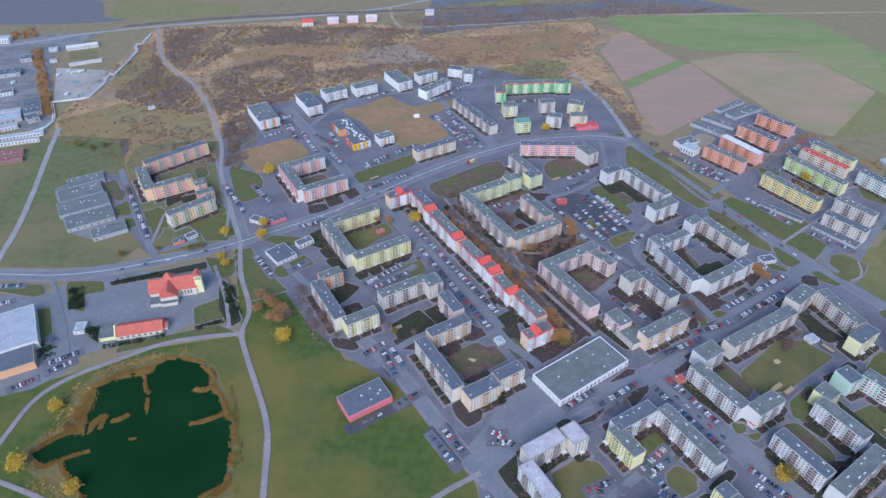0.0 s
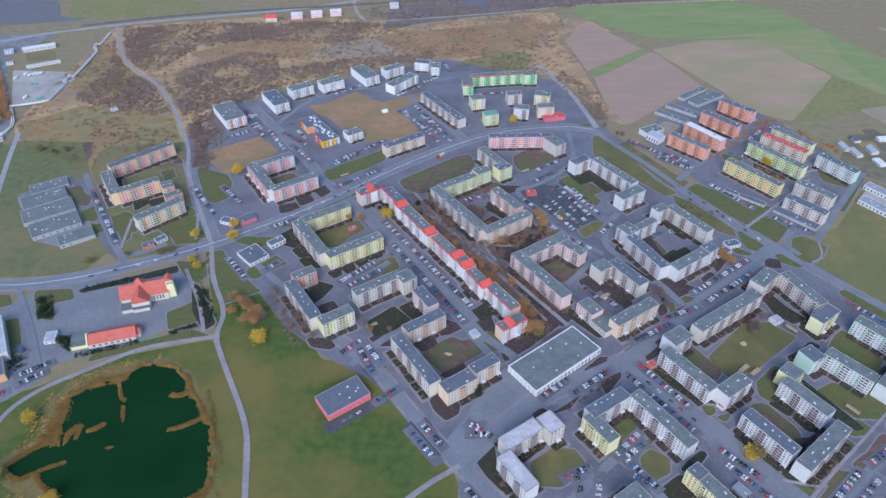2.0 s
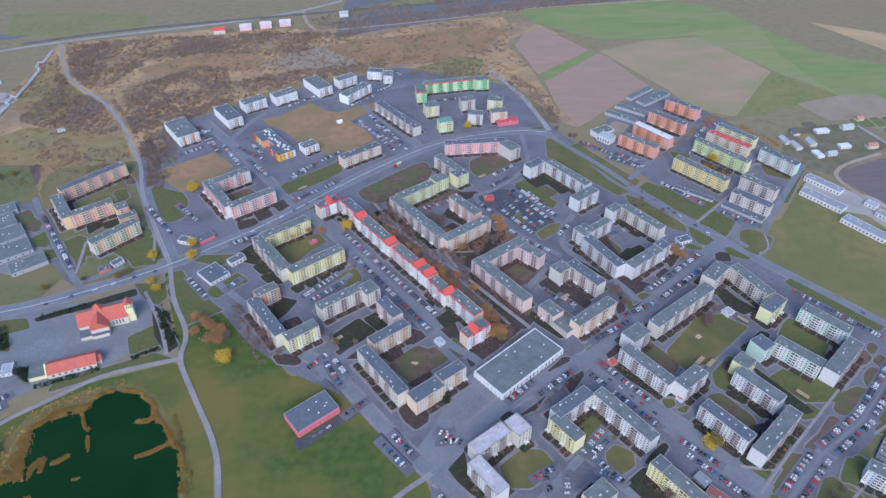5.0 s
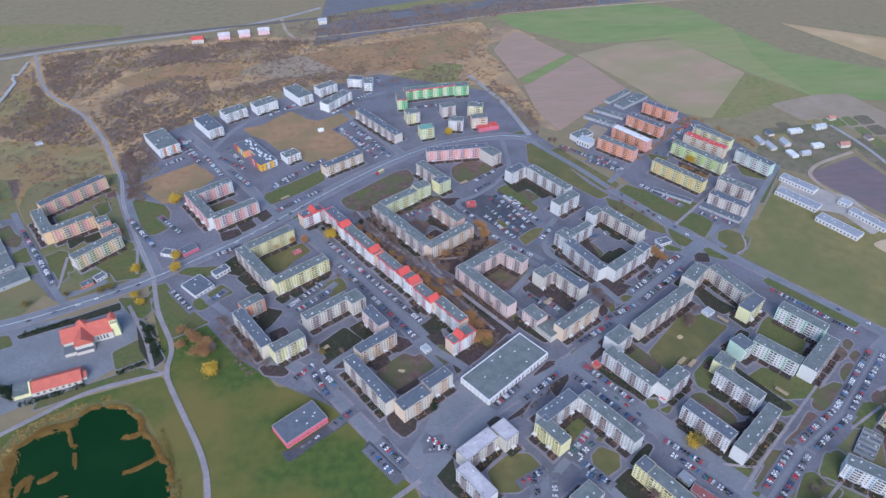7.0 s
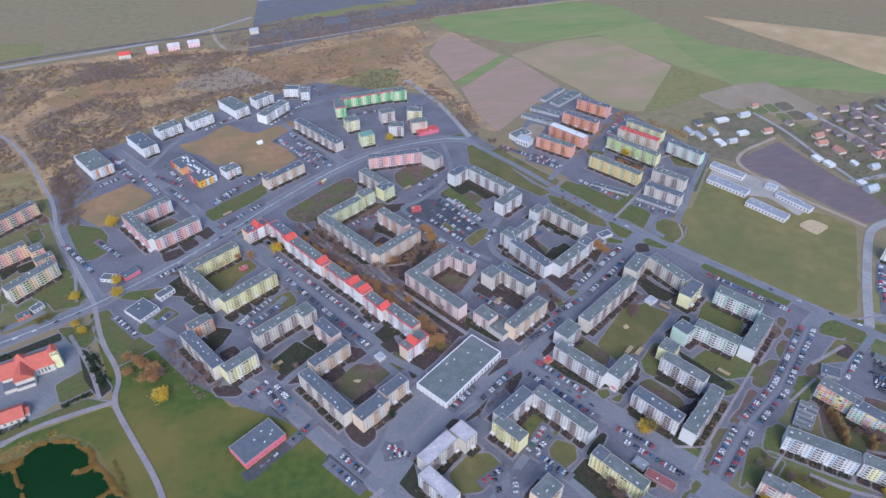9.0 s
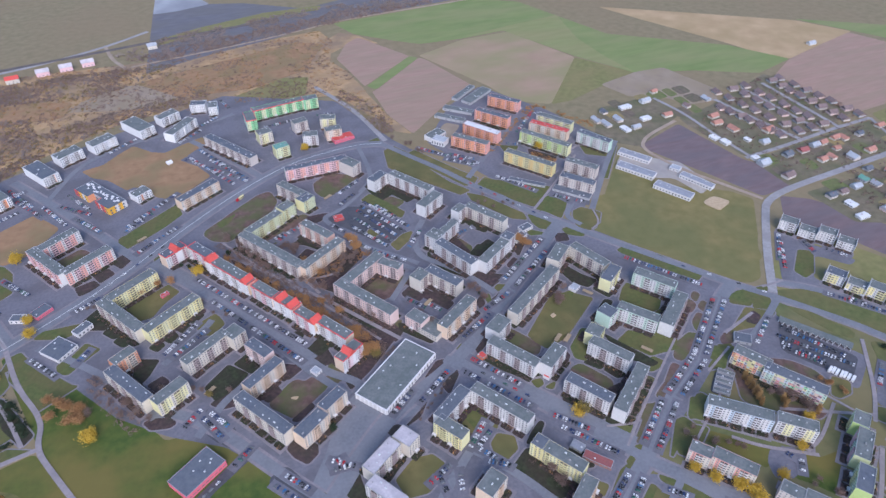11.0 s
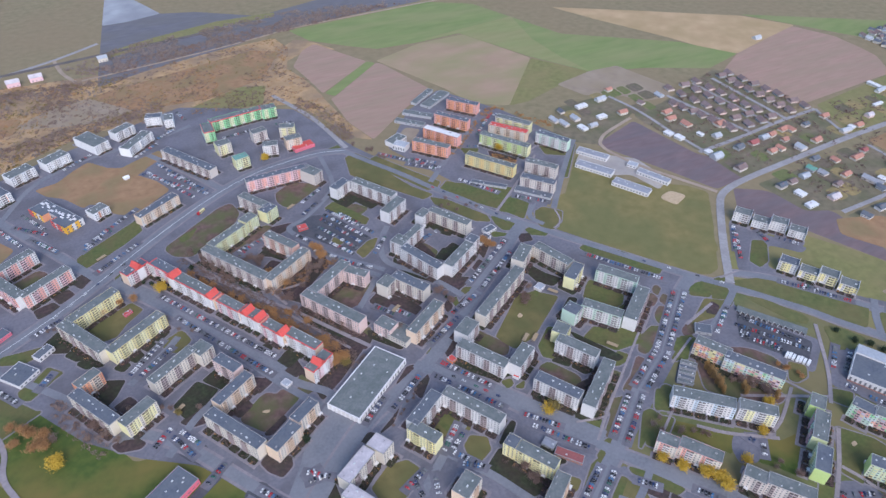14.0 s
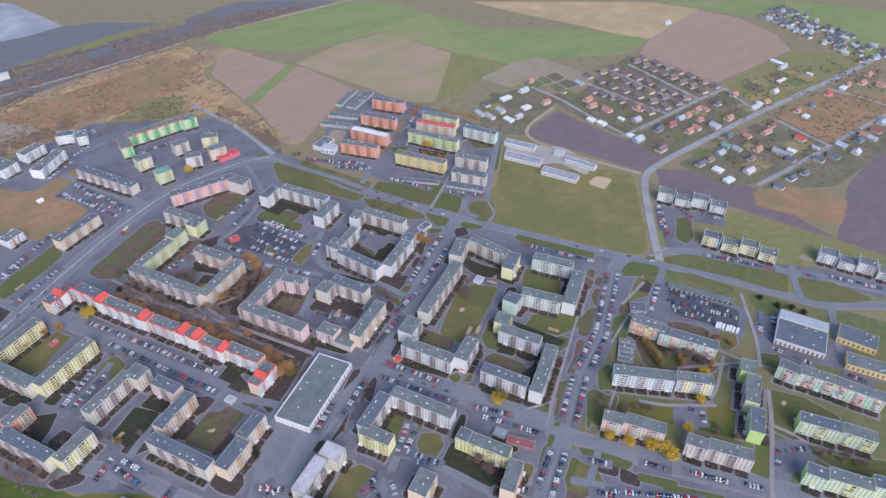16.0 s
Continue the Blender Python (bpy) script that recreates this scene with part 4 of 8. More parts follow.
road(8, [(266, 207), (292, 168), (317, 132), (345, 100), (375, 61)], "asphalt")
road(7, [(242, 174), (257, 158), (273, 138), (297, 114)], "asphalt")
road(6, [(280, 182), (264, 171), (250, 163)], "asphalt")
road(0.4, [(-564, 482), (-484, 485), (-430, 486), (-374, 483), (-322, 492), (-258, 515), (-209, 536), (-137, 579), (-85, 618), (-42, 654), (11, 694), (68, 730), (120, 753), (202, 762), (236, 750)], "marking")
road(7, [(171, 289), (156, 279), (137, 266), (110, 245), (94, 230)], "asphalt")
road(7, [(141, 273), (153, 257), (169, 232), (182, 204), (195, 180)], "asphalt")
road(6, [(173, 489), (152, 467), (142, 457)], "asphalt")
road(7, [(11, 476), (27, 435), (47, 395), (69, 360)], "asphalt")
road(7, [(-88, 401), (-119, 458), (-146, 491), (-181, 526)], "asphalt")
road(7, [(-76, 459), (-35, 491), (-27, 500)], "asphalt")
road(7, [(-58, 368), (-31, 397), (-12, 407)], "asphalt")
road(13, [(48, 411), (57, 394), (83, 369), (75, 359)], "paving")
road(8, [(48, 411), (57, 394), (83, 369), (75, 359)], "asphalt")
road(6, [(202, 762), (197, 679), (176, 654), (138, 624), (115, 619), (122, 597), (149, 536), (180, 492)], "asphalt")
road(6, [(120, 594), (146, 547), (175, 515), (188, 499)], "asphalt")
road(4.5, [(-208, 534), (-196, 483), (-174, 436), (-178, 407), (-163, 374), (-138, 322), (-130, 297), (-125, 255), (-119, 218)], "footpath")
road(4, [(-178, 407), (-237, 398), (-276, 374), (-303, 359), (-324, 336), (-329, 294), (-335, 259)], "footpath")
road(3.5, [(-332, 268), (-298, 257), (-264, 244)], "footpath")
road(4, [(27, 269), (3, 256), (-31, 230)], "footpath")
road(3.5, [(-225, 499), (-201, 451), (-189, 414)], "footpath")
road(3, [(-299, 535), (-303, 585)], "footpath")
road(3, [(-234, 591), (-226, 545)], "footpath")
road(3.5, [(531, 233), (491, 185), (463, 161)], "footpath")
road(3.5, [(447, 141), (414, 114), (368, 83), (353, 70)], "footpath")
road(2.5, [(448, 197), (458, 173)], "footpath")
road(3, [(447, 189), (410, 167), (389, 162)], "footpath")
road(3, [(418, 115), (423, 103), (426, 89)], "footpath")
road(2, [(413, 508), (409, 491), (403, 482), (391, 477)], "footpath")
road(3, [(460, 622), (396, 571), (349, 536)], "footpath")
road(3, [(454, 632), (480, 645), (504, 619)], "footpath")
road(3, [(418, 290), (462, 301)], "footpath")
road(2.5, [(498, 326), (525, 325)], "footpath")
road(3, [(469, 166), (443, 180), (400, 203)], "footpath")
road(3, [(343, 197), (359, 180), (395, 156)], "footpath")
road(2.2, [(370, 303), (343, 284), (295, 250), (260, 223)], "footpath")
road(2.2, [(255, 246), (278, 239), (284, 240)], "footpath")
road(2.2, [(295, 194), (368, 237)], "footpath")
road(2.2, [(410, 275), (372, 259)], "footpath")
road(2.6, [(1, 617), (37, 546), (69, 495), (115, 411)], "footpath")
# further lawns, beds and car parks
patch("lawn", [(-270, 565), (-262, 580), (-243, 583), (-218, 571), (-215, 551), (-236, 540)])
patch("lawn", [(-202, 508), (-190, 514), (-183, 499), (-166, 473), (-147, 464), (-179, 448), (-194, 481), (-203, 495)])
patch("dark_lawn", [(-214, 478), (-207, 473), (-181, 423), (-189, 415), (-204, 439)])
patch("dry_lawn", [(380, 496), (388, 512), (415, 506), (398, 479), (389, 476), (380, 485)])
patch("dry_lawn", [(479, 322), (494, 314), (489, 304), (479, 298), (471, 310)])
patch("court_ground", [(397, 255), (409, 240), (410, 231), (431, 194), (434, 184), (422, 182), (401, 198), (377, 222)])
patch("dry_lawn", [(469, 211), (478, 200), (469, 191), (456, 191), (453, 196)])
patch("lawn", [(347, 243), (353, 236), (337, 226), (328, 232)])
patch("lawn", [(478, 171), (490, 160), (475, 151), (467, 163)])
patch("dry_lawn", [(258, 187), (259, 181), (265, 171), (261, 157), (251, 154), (234, 168), (237, 173)])
patch("lawn", [(312, 228), (320, 228), (323, 218), (309, 213), (286, 201)])
patch("rough_grass", [(316, 221), (335, 205), (357, 183), (365, 175), (349, 163), (346, 167), (326, 197), (314, 208)])
patch("rough_grass", [(383, 163), (393, 154), (416, 153), (420, 150), (382, 122), (369, 140), (361, 150)])
patch("lawn", [(446, 142), (464, 120), (471, 91), (470, 88), (449, 113), (425, 104), (420, 97), (414, 112)])
patch("lawn", [(397, 117), (401, 107), (371, 88), (364, 103), (379, 105)])
patch("lawn", [(420, 84), (439, 63), (463, 44), (443, 33), (436, 47), (423, 69)])
patch("lawn", [(484, 132), (498, 97), (487, 98), (473, 124)])
patch("lawn", [(278, 180), (293, 157), (285, 156), (273, 174)])
patch("lawn", [(290, 148), (310, 125), (302, 124), (286, 144)])
patch("lawn", [(325, 139), (342, 118), (352, 105), (345, 104), (317, 132)])
patch("dry_grass", [(-142, 836), (-117, 841), (-95, 862), (-76, 877), (-55, 850), (-39, 841), (-15, 854), (13, 866), (15, 845), (-3, 831), (-16, 818), (10, 761), (-31, 729), (-40, 725), (-60, 739), (-67, 761), (-83, 773), (-91, 767), (-109, 798), (-130, 816)])
patch("lawn", [(-327, 591), (-305, 591), (-295, 550), (-312, 565)])
patch("lawn", [(316, 610), (342, 603), (368, 561), (351, 546), (328, 581)])
patch("lawn", [(355, 537), (384, 556), (396, 537), (370, 509)])
patch("lawn", [(-227, 439), (-207, 451), (-196, 428), (-220, 418)])
patch("lawn", [(-370, 435), (-360, 439), (-343, 407), (-344, 387)])
patch("lawn", [(-355, 466), (-326, 474), (-319, 462), (-336, 458), (-327, 435), (-342, 439)])
patch("lawn", [(-421, 470), (-381, 470), (-373, 458), (-381, 454), (-417, 462)])
patch("dark_lawn", [(-318, 474), (-235, 504), (-232, 495), (-314, 470)])
patch("lawn", [(-210, 506), (-203, 524), (-195, 526), (-189, 513)])
patch("dry_lawn", [(311, 610), (326, 621), (340, 603), (374, 551), (364, 549), (325, 578)])
patch("brown_bed", [(410, 660), (434, 626), (425, 620), (403, 642)])
patch("dry_lawn", [(478, 639), (503, 630), (510, 611), (497, 602), (474, 618)])
patch("lawn", [(379, 682), (400, 681), (399, 669), (387, 659), (378, 666)])
patch("dark_lawn", [(365, 736), (423, 741), (402, 722), (356, 720)])
patch("lawn", [(516, 621), (524, 621), (467, 558), (462, 562)])
patch("lawn", [(-278, 384), (-241, 396), (-181, 407), (-200, 416), (-239, 404), (-276, 392)])
patch("car_park", [(475, 281), (510, 218), (482, 200), (451, 253)])
patch("car_park", [(-77, 311), (-70, 300), (-46, 317), (-18, 333), (-25, 340), (-40, 331), (-66, 313)])
patch("car_park", [(-58, 391), (-46, 394), (-27, 365), (-33, 345), (-48, 362)])
patch("car_park", [(-14, 307), (3, 315), (19, 282), (7, 273)])
patch("sand", [(21, 377), (23, 378), (28, 377), (25, 374)])
patch("sand", [(541, 468), (562, 475), (575, 457), (549, 447)])
patch("sand", [(443, 127), (448, 127), (447, 123), (442, 123)])
patch("sand", [(277, 376), (282, 377), (283, 373), (278, 372)])
patch("sand", [(-278, 791), (-267, 799), (-256, 779), (-266, 773)])
patch("bare_soil", [(292, 730), (336, 770), (353, 755), (312, 712)])
# pond
patch("bank", [(-311, 287), (-302, 299), (-292, 304), (-289, 317), (-296, 339), (-287, 359), (-269, 374), (-246, 382), (-213, 385), (-190, 371), (-175, 344), (-157, 307), (-149, 264), (-136, 218), (-245, 218), (-267, 250), (-285, 263), (-300, 272)])
patch("water", [(-303, 285), (-295, 292), (-287, 299), (-279, 303), (-270, 304), (-276, 319), (-279, 336), (-282, 347), (-274, 350), (-267, 357), (-263, 363), (-247, 359), (-242, 361), (-239, 369), (-230, 378), (-221, 378), (-208, 374), (-199, 368), (-189, 359), (-189, 350), (-182, 342), (-173, 330), (-170, 322), (-161, 312), (-158, 301), (-157, 292), (-154, 284), (-155, 273), (-153, 264), (-154, 257), (-159, 254), (-168, 247), (-160, 218), (-238, 218), (-247, 249), (-252, 253), (-260, 261), (-272, 270), (-278, 278), (-284, 275), (-289, 273), (-297, 279)])

tagged(new("pavement", mesh_of(RIMS, "paving")), "pale pinkish paved edges round the lawns and beds", "pavement", kind="structure")

# ---- blocks of flats ----
# style: wall, accent bands, gable walls, loggia parapets
STYLES = {
    "white": ("white", None, None, "rail_maroon"), "cream": ("cream", None, None, "rail_maroon"), "peach": ("peach", "coral", None, "plaster_cream"), "peachmix": ("cream", "peach", None, "plaster_lime"),
    "pinkwhite": ("white", "coral", None, "plaster_pink"), "yellow": ("yellow", "lemon", "lemon", "plaster_lemon"), "orangewhite": ("sand", "orange", "orange", "plaster_cream"), "lemonwhite": ("cream", "lemon", "lemon", "plaster_lemon"),
    "rose": ("rose", None, None, "rail_maroon"), "sand": ("sand", "cream", "sand", "plaster_sand"), "beige": ("beige", None, None, "rail_maroon"), "lime": ("lime", None, "lemon", "plaster_lemon"), "salmon": ("salmon", "cream", None, "plaster_salmon"),
    "pink": ("pink", "coral", "cream", "plaster_pink"), "mint": ("mint", "white", "mint", "balcony_white"), "multired": ("cream", "coral", "white", "plaster_lemon"), "multi": ("cream", "mint", "lime", "plaster_pink"), "bluewhite": ("paleblue", "white", "white", "balcony_white"),
    "creamblue": ("white", "lemon", "white", "balcony_white"), "coral": ("coral", "cream", "coral", "balcony_white"), "limewhite": ("palelime", "lime", "limegreen", "plaster_lemon"), "orange": ("coral", "orange", "coral", "plaster_orange"),
    "limegreen": ("lime", "limegreen", "lemon", "plaster_lime"), "amber": ("yellow", "amber", "yellow", "plaster_lemon"), "modern": ("chalk", "orange", "chalk", "balcony_white"), "modernw": ("chalk", None, "chalk", "balcony_white"),
    "green": ("green", "lime", "mint", "plaster_green"), "terrace": ("white", "yellow", "white", "plaster_lemon"), "terracew": ("white", None, "white", "balcony_white"), "strip": ("white", None, "sand", "plaster_pink"), "stripwhite": ("chalk", None, "sand", "plaster_white"),
}
STOREY = 2.8
MOTLEY = {"multi": ("mint", "coral", "paleblue", "lemon", "green"), "multired": ("coral", "orange", "lemon", "paleblue"), "limewhite": ("lime", "palelime", "mint")}
BUILT = [0]
PAVES = []


def unit(dx, dy, dz, mat, store={}):
    key = (dx, dy, dz, mat)
    if key not in store:
        bm = bmesh.new()
        box(bm, -dx / 2, -dy / 2, 0, dx / 2, dy / 2, dz)
        store[key] = mesh_of(bm, mat)
    return store[key]


def loggia_stack(bm, cx, side, w, width, storeys):
    """Balconies one above another: floor slab and three-sided parapet each."""
    half = width / 2
    for s in range(storeys):
        z = 1.3 + s * STOREY
        for x0, x1, d0, d1, z0, z1 in ((-half, half, 0, 1.15, -0.12, 0.02), (-half, half, 1.05, 1.15, 0.02, 1.05), (-half, -half + 0.1, 0, 1.05, 0.02, 1.05), (half - 0.1, half, 0, 1.05, 0.02, 1.05)):
            a, b = sorted((side * (w + d0), side * (w + d1)))
            box(bm, cx + x0, a, z + z0, cx + x1, b, z + z1)


def canopy(store={}):
    if not store:
        bm = bmesh.new()
        box(bm, -1.7, -2.4, 2.5, 1.7, 0, 2.75)
        box(bm, -1.7, -2.4, 0, -1.5, -0.2, 2.5)
        box(bm, 1.5, -2.4, 0, 1.7, -0.2, 2.5)
        box(bm, -1.5, -0.06, 0.1, 1.5, 0.0, 2.4)
        store[0] = mesh_of(bm, "balcony_white")
    return store[0]


def block(x, y, length, width, turn, storeys, style, pale_roof=False, red_roof=False, green_roof=False, white_roof=False, red_edge=False, gables=(), shop=False, dark_roof=False):
    BUILT[0] += 1
    rng = random.Random(BUILT[0])
    wall_c, accent, gable_c, rail = STYLES[style]
    height = storeys * STOREY + 1.4 + 0.013 * (BUILT[0] % 23)
    nice = wall_c.replace("pale", "pale ").replace("chalk", "chalk white").replace("carnival", "bright yellow")
    base = thing("apartment_block", pose(x, y, 0, 0, 0, turn), f"{nice} {['', 'one', 'two', 'three', 'four', 'five', 'six'][storeys]}-storey slab block of flats with a flat roof", "apartment block", "blocks of flats on the estate")
    l, w = length / 2, width / 2
    # walls with a parapet round the roof
    bm = bmesh.new()
    box(bm, -l, -w, 0.5, l, w, height)
    top = max(bm.faces, key=lambda f: f.calc_center_median().z)
    bmesh.ops.inset_region(bm, faces=[top], thickness=0.3)
    for v in top.verts:
        v.co.z -= 0.45
    wall = part("wall", bm, "plaster_" + wall_c, base)
    bm = bmesh.new()
    box(bm, -l - 0.05, -w - 0.05, -0.2, l + 0.05, w + 0.05, 0.5)
    part("plinth", bm, "plaster_plinth", base)
    bm = bmesh.new()
    box(bm, -l + 0.32, -w + 0.32, height - 0.44, l - 0.32, w - 0.32, height - 0.3)
    top = part("roof", bm, "white_roofing" if white_roof else "pale_roofing" if pale_roof else "redroof" if red_roof else "greenroof" if green_roof else "slate" if dark_roof or rng.random() < 0.22 else "bitumen", base)
    if red_edge:
        bm = bmesh.new()
        box(bm, -l - 0.1, -w - 0.4, height - 0.7, l + 0.1, -w + 0.3, height + 0.22)
        for s in (-1, 1):
            a, b = sorted((s * (l + 0.2), s * (l - 0.3)))
            box(bm, a, -w + 0.51, height - 0.6, b, w - 0.21, height + 0.21)
        part("roof_edge", bm, "red_trim", base, "red tiled edge of the roof")
    else:
        bm = bmesh.new()
        for s in (-1, 1):
            a, b = sorted((s * (w + 0.06), s * (w - 0.32)))
            box(bm, -l - 0.06, a, height + 0.002, l + 0.06, b, height + 0.07)
            a, b = sorted((s * (l + 0.06), s * (l - 0.32)))
            box(bm, a, -w + 0.33, height + 0.002, b, w - 0.33, height + 0.07)
        part("coping", bm, "coping", base)
    if style.startswith("terrace"):
        for s in (-1, 1):
            bm = bmesh.new()
            a, b = sorted((s * (l + 0.1), s * (l - 0.35)))
            box(bm, a, -w - 1.7, 0.5, b, w + 0.2, height + 1.3)
            part("party_wall", bm, "plaster_white", base)
    if style.startswith("modern"):
        for cx in (-l + 2.6, l - 2.6) if length < 26 else (-l + 2.6, 0.0, l - 2.6):
            for side in (-1, 1):
                bm = bmesh.new()
                a, b = sorted((side * (w - 0.1), side * (w + 1.9)))
                box(bm, cx - 2.5, a, 0.5, cx + 2.5, b, height - 0.35)
                bay = part("bay", bm, "plaster_chalk", base)
                bm = bmesh.new()
                for s2 in range(storeys):
                    for q in (-1.2, 1.2):
                        a, b = sorted((side * (w + 1.85), side * (w + 1.94)))
                        box(bm, cx + q - 0.7, a, 1.9 + s2 * STOREY, cx + q + 0.7, b, 3.5 + s2 * STOREY)
                part("bay_window", bm, "glass", bay, "", "stuff")
    for k in gables:
        gx = -l + k * length
        bm = bmesh.new()
        gable(bm, gx - 4.2, -w - 0.8, gx + 4.2, w * 0.8, height - 0.6, 5.8, along_x=False, over=0.3)
        part("gabled_roof", bm, "redroof", top, "red tiled cross gable")
        bm = bmesh.new()
        box(bm, gx - 3.6, -w - 0.75, 0.2, gx + 3.6, -w + 0.2, height - 0.6)
        gable(bm, gx - 4.0, -w - 0.95, gx + 4.0, -w - 0.2, height - 0.6, 5.3, along_x=False, over=0.0)
        part("gable_bay", bm, "plaster_chalk", base)
    # window bays
    bays = max(2, round(length / 3.0))
    step = length / bays
    strips, frames, shades = bmesh.new(), bmesh.new(), bmesh.new()
    phase = rng.randrange(4)
    door_side = rng.choice((-1, 1))
    loggias, doors = [], []
    for side in (-1, 1):
        panes = bmesh.new()
        for b in range(bays):
            cx = -l + (b + 0.5) * step
            is_loggia = (b + phase) % 5 in ((0, 1) if side < 0 else (2,)) and not shop and 0 < b < bays - 1
            is_stair = (b + phase) % 5 == (3 if side < 0 else 0) and not shop
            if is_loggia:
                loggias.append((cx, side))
                # no real recess: a flat panel with the loggia's shade in its colour
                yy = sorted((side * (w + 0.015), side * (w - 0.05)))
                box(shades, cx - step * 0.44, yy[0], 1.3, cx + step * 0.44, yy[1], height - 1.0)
                continue
            if is_stair and side == door_side:
                doors.append((cx, side))
            if accent and ((b + phase) % 5 == 2 or is_stair):
                yy = sorted((side * (w + 0.02), side * (w - 0.05)))
                box(strips, cx - step * 0.5, yy[0], 0.9, cx + step * 0.5, yy[1], height - 0.6)
            for s in range(storeys):
                z = 1.55 + s * STOREY
                ww = step * 0.23 if not is_stair else step * 0.16
                yy = sorted((side * (w + 0.05), side * (w - 0.05)))
                box(panes, cx - ww, yy[0], z + 0.8, cx + ww, yy[1], z + 2.0)
                yy = sorted((side * (w + 0.10), side * (w - 0.05)))
                box(frames, cx - ww - 0.06, yy[0], z + 0.69, cx + ww + 0.06, yy[1], z + 0.79)
        part("window_pane", panes, "glass", wall, "rows of dark windows", "stuff")
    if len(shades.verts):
        part("loggia_recess", shades, "loggia_shade", wall, "flat dark panels painted as the shade inside the loggias", "stuff")
    part("window_sill", frames, "vent_metal", wall, "rows of pale sills", "stuff")
    if style in MOTLEY:
        cells = {c: bmesh.new() for c in MOTLEY[style]}
        for side in (-1, 1):
            for b in range(bays):
                for st in range(storeys):
                    if rng.random() < 0.62:
                        cx, z = -l + (b + 0.5) * step, 1.0 + st * STOREY
                        a, c = sorted((side * (w + 0.03), side * (w - 0.05)))
                        box(cells[rng.choice(MOTLEY[style])], cx - step * 0.48, a, z, cx + step * 0.48, c, z + STOREY - 0.05)
        for colour, cell in cells.items():
            part("facade_panel", cell, "plaster_" + colour, base, f"{colour} painted panels", "stuff")
    if accent and len(strips.verts):
        part("facade_panel", strips, "plaster_" + accent, base, f"{accent} painted bands", "stuff")
    else:
        strips.free()
    for side in (-1, 1):
        if any(q == side for cx, q in loggias):
            bm = bmesh.new()
            for cx, q in loggias:
                if q == side:
                    loggia_stack(bm, cx, side, w, step * 0.9, storeys)
            part("balcony", bm, rail, base, "stacks of balconies one above another", "stuff")
    for cx, side in doors:
        ob = part("entrance_canopy", canopy(), "balcony_white", base)
        ob.matrix_basis = pose(cx, side * w, 0, 0, 0, 0 if side < 0 else 180)
    if gable_c:
        for s in (-1, 1):
            bm = bmesh.new()
            a, b = sorted((s * (l + 0.04), s * (l - 0.05)))
            box(bm, a, -w + 0.02, 0.6, b, w - 0.02, height - 0.2)
            part("gable_wall", bm, "plaster_" + gable_c, base)
    # ventilation stacks and hatches
    for b in range(1, bays, 2):
        if rng.random() < 0.75:
            size = rng.choice(((1.2, 0.9, 0.9), (0.9, 0.9, 0.6), (2.0, 0.9, 1.0)))
            ob = part("roof_vent", unit(*size, rng.choice(("vent_metal", "plaster_plinth", "vent_metal"))), "vent_metal", top)
            ob.location = (-l + b * step + rng.uniform(-0.5, 0.5), rng.uniform(-0.35, 0.35) * width, height - 0.31)
    # planted beds along the foot of the walls
    if not shop:
        for side in (-1, 1):
            bm = bmesh.new()
            n = max(1, round(length / 11))
            for i in range(n):
                a = -l + i * length / n + 0.7
                b = -l + (i + 1) * length / n - 0.9
                d = rng.uniform(5.0, 6.4)
                yy = sorted((side * (w + 0.4), side * (w + 0.4 + d)))
                ring = smooth_ring([(a, yy[0]), (b, yy[0]), (b, yy[1]), (a, yy[1])], 1, True, 0.12)
                prism(bm, [(p.x, p.y) for p in ring], -0.1, 0.4687 + 0.001 * (BUILT[0] % 17) + (0.001 if side > 0 else 0))
            yy = sorted((side * (w + 0.05), side * (w + 8.4)))
            pave = bmesh.new()
            box(pave, -l - 1.5, yy[0], -0.1, l + 1.5, yy[1], 0.1953 + 0.0009 * (BUILT[0] % 19) + (0.00045 if side > 0 else 0))
            pave.transform(pose(x, y, 0, 0, 0, turn))
            PAVES.append(pave)
            ob = new("planted_bed", mesh_of(bm, rng.choice(("dark_lawn", "dark_lawn", "brown_bed", "brown_bed", "brown_bed"))))
            ob.matrix_world = pose(x, y, 0, 0, 0, turn)
            tagged(ob, "dark planted beds along the foot of a block", "planted bed", kind="structure")
            BEDS.append((x, y, length, width, turn, side, w))
    return base


BEDS = []


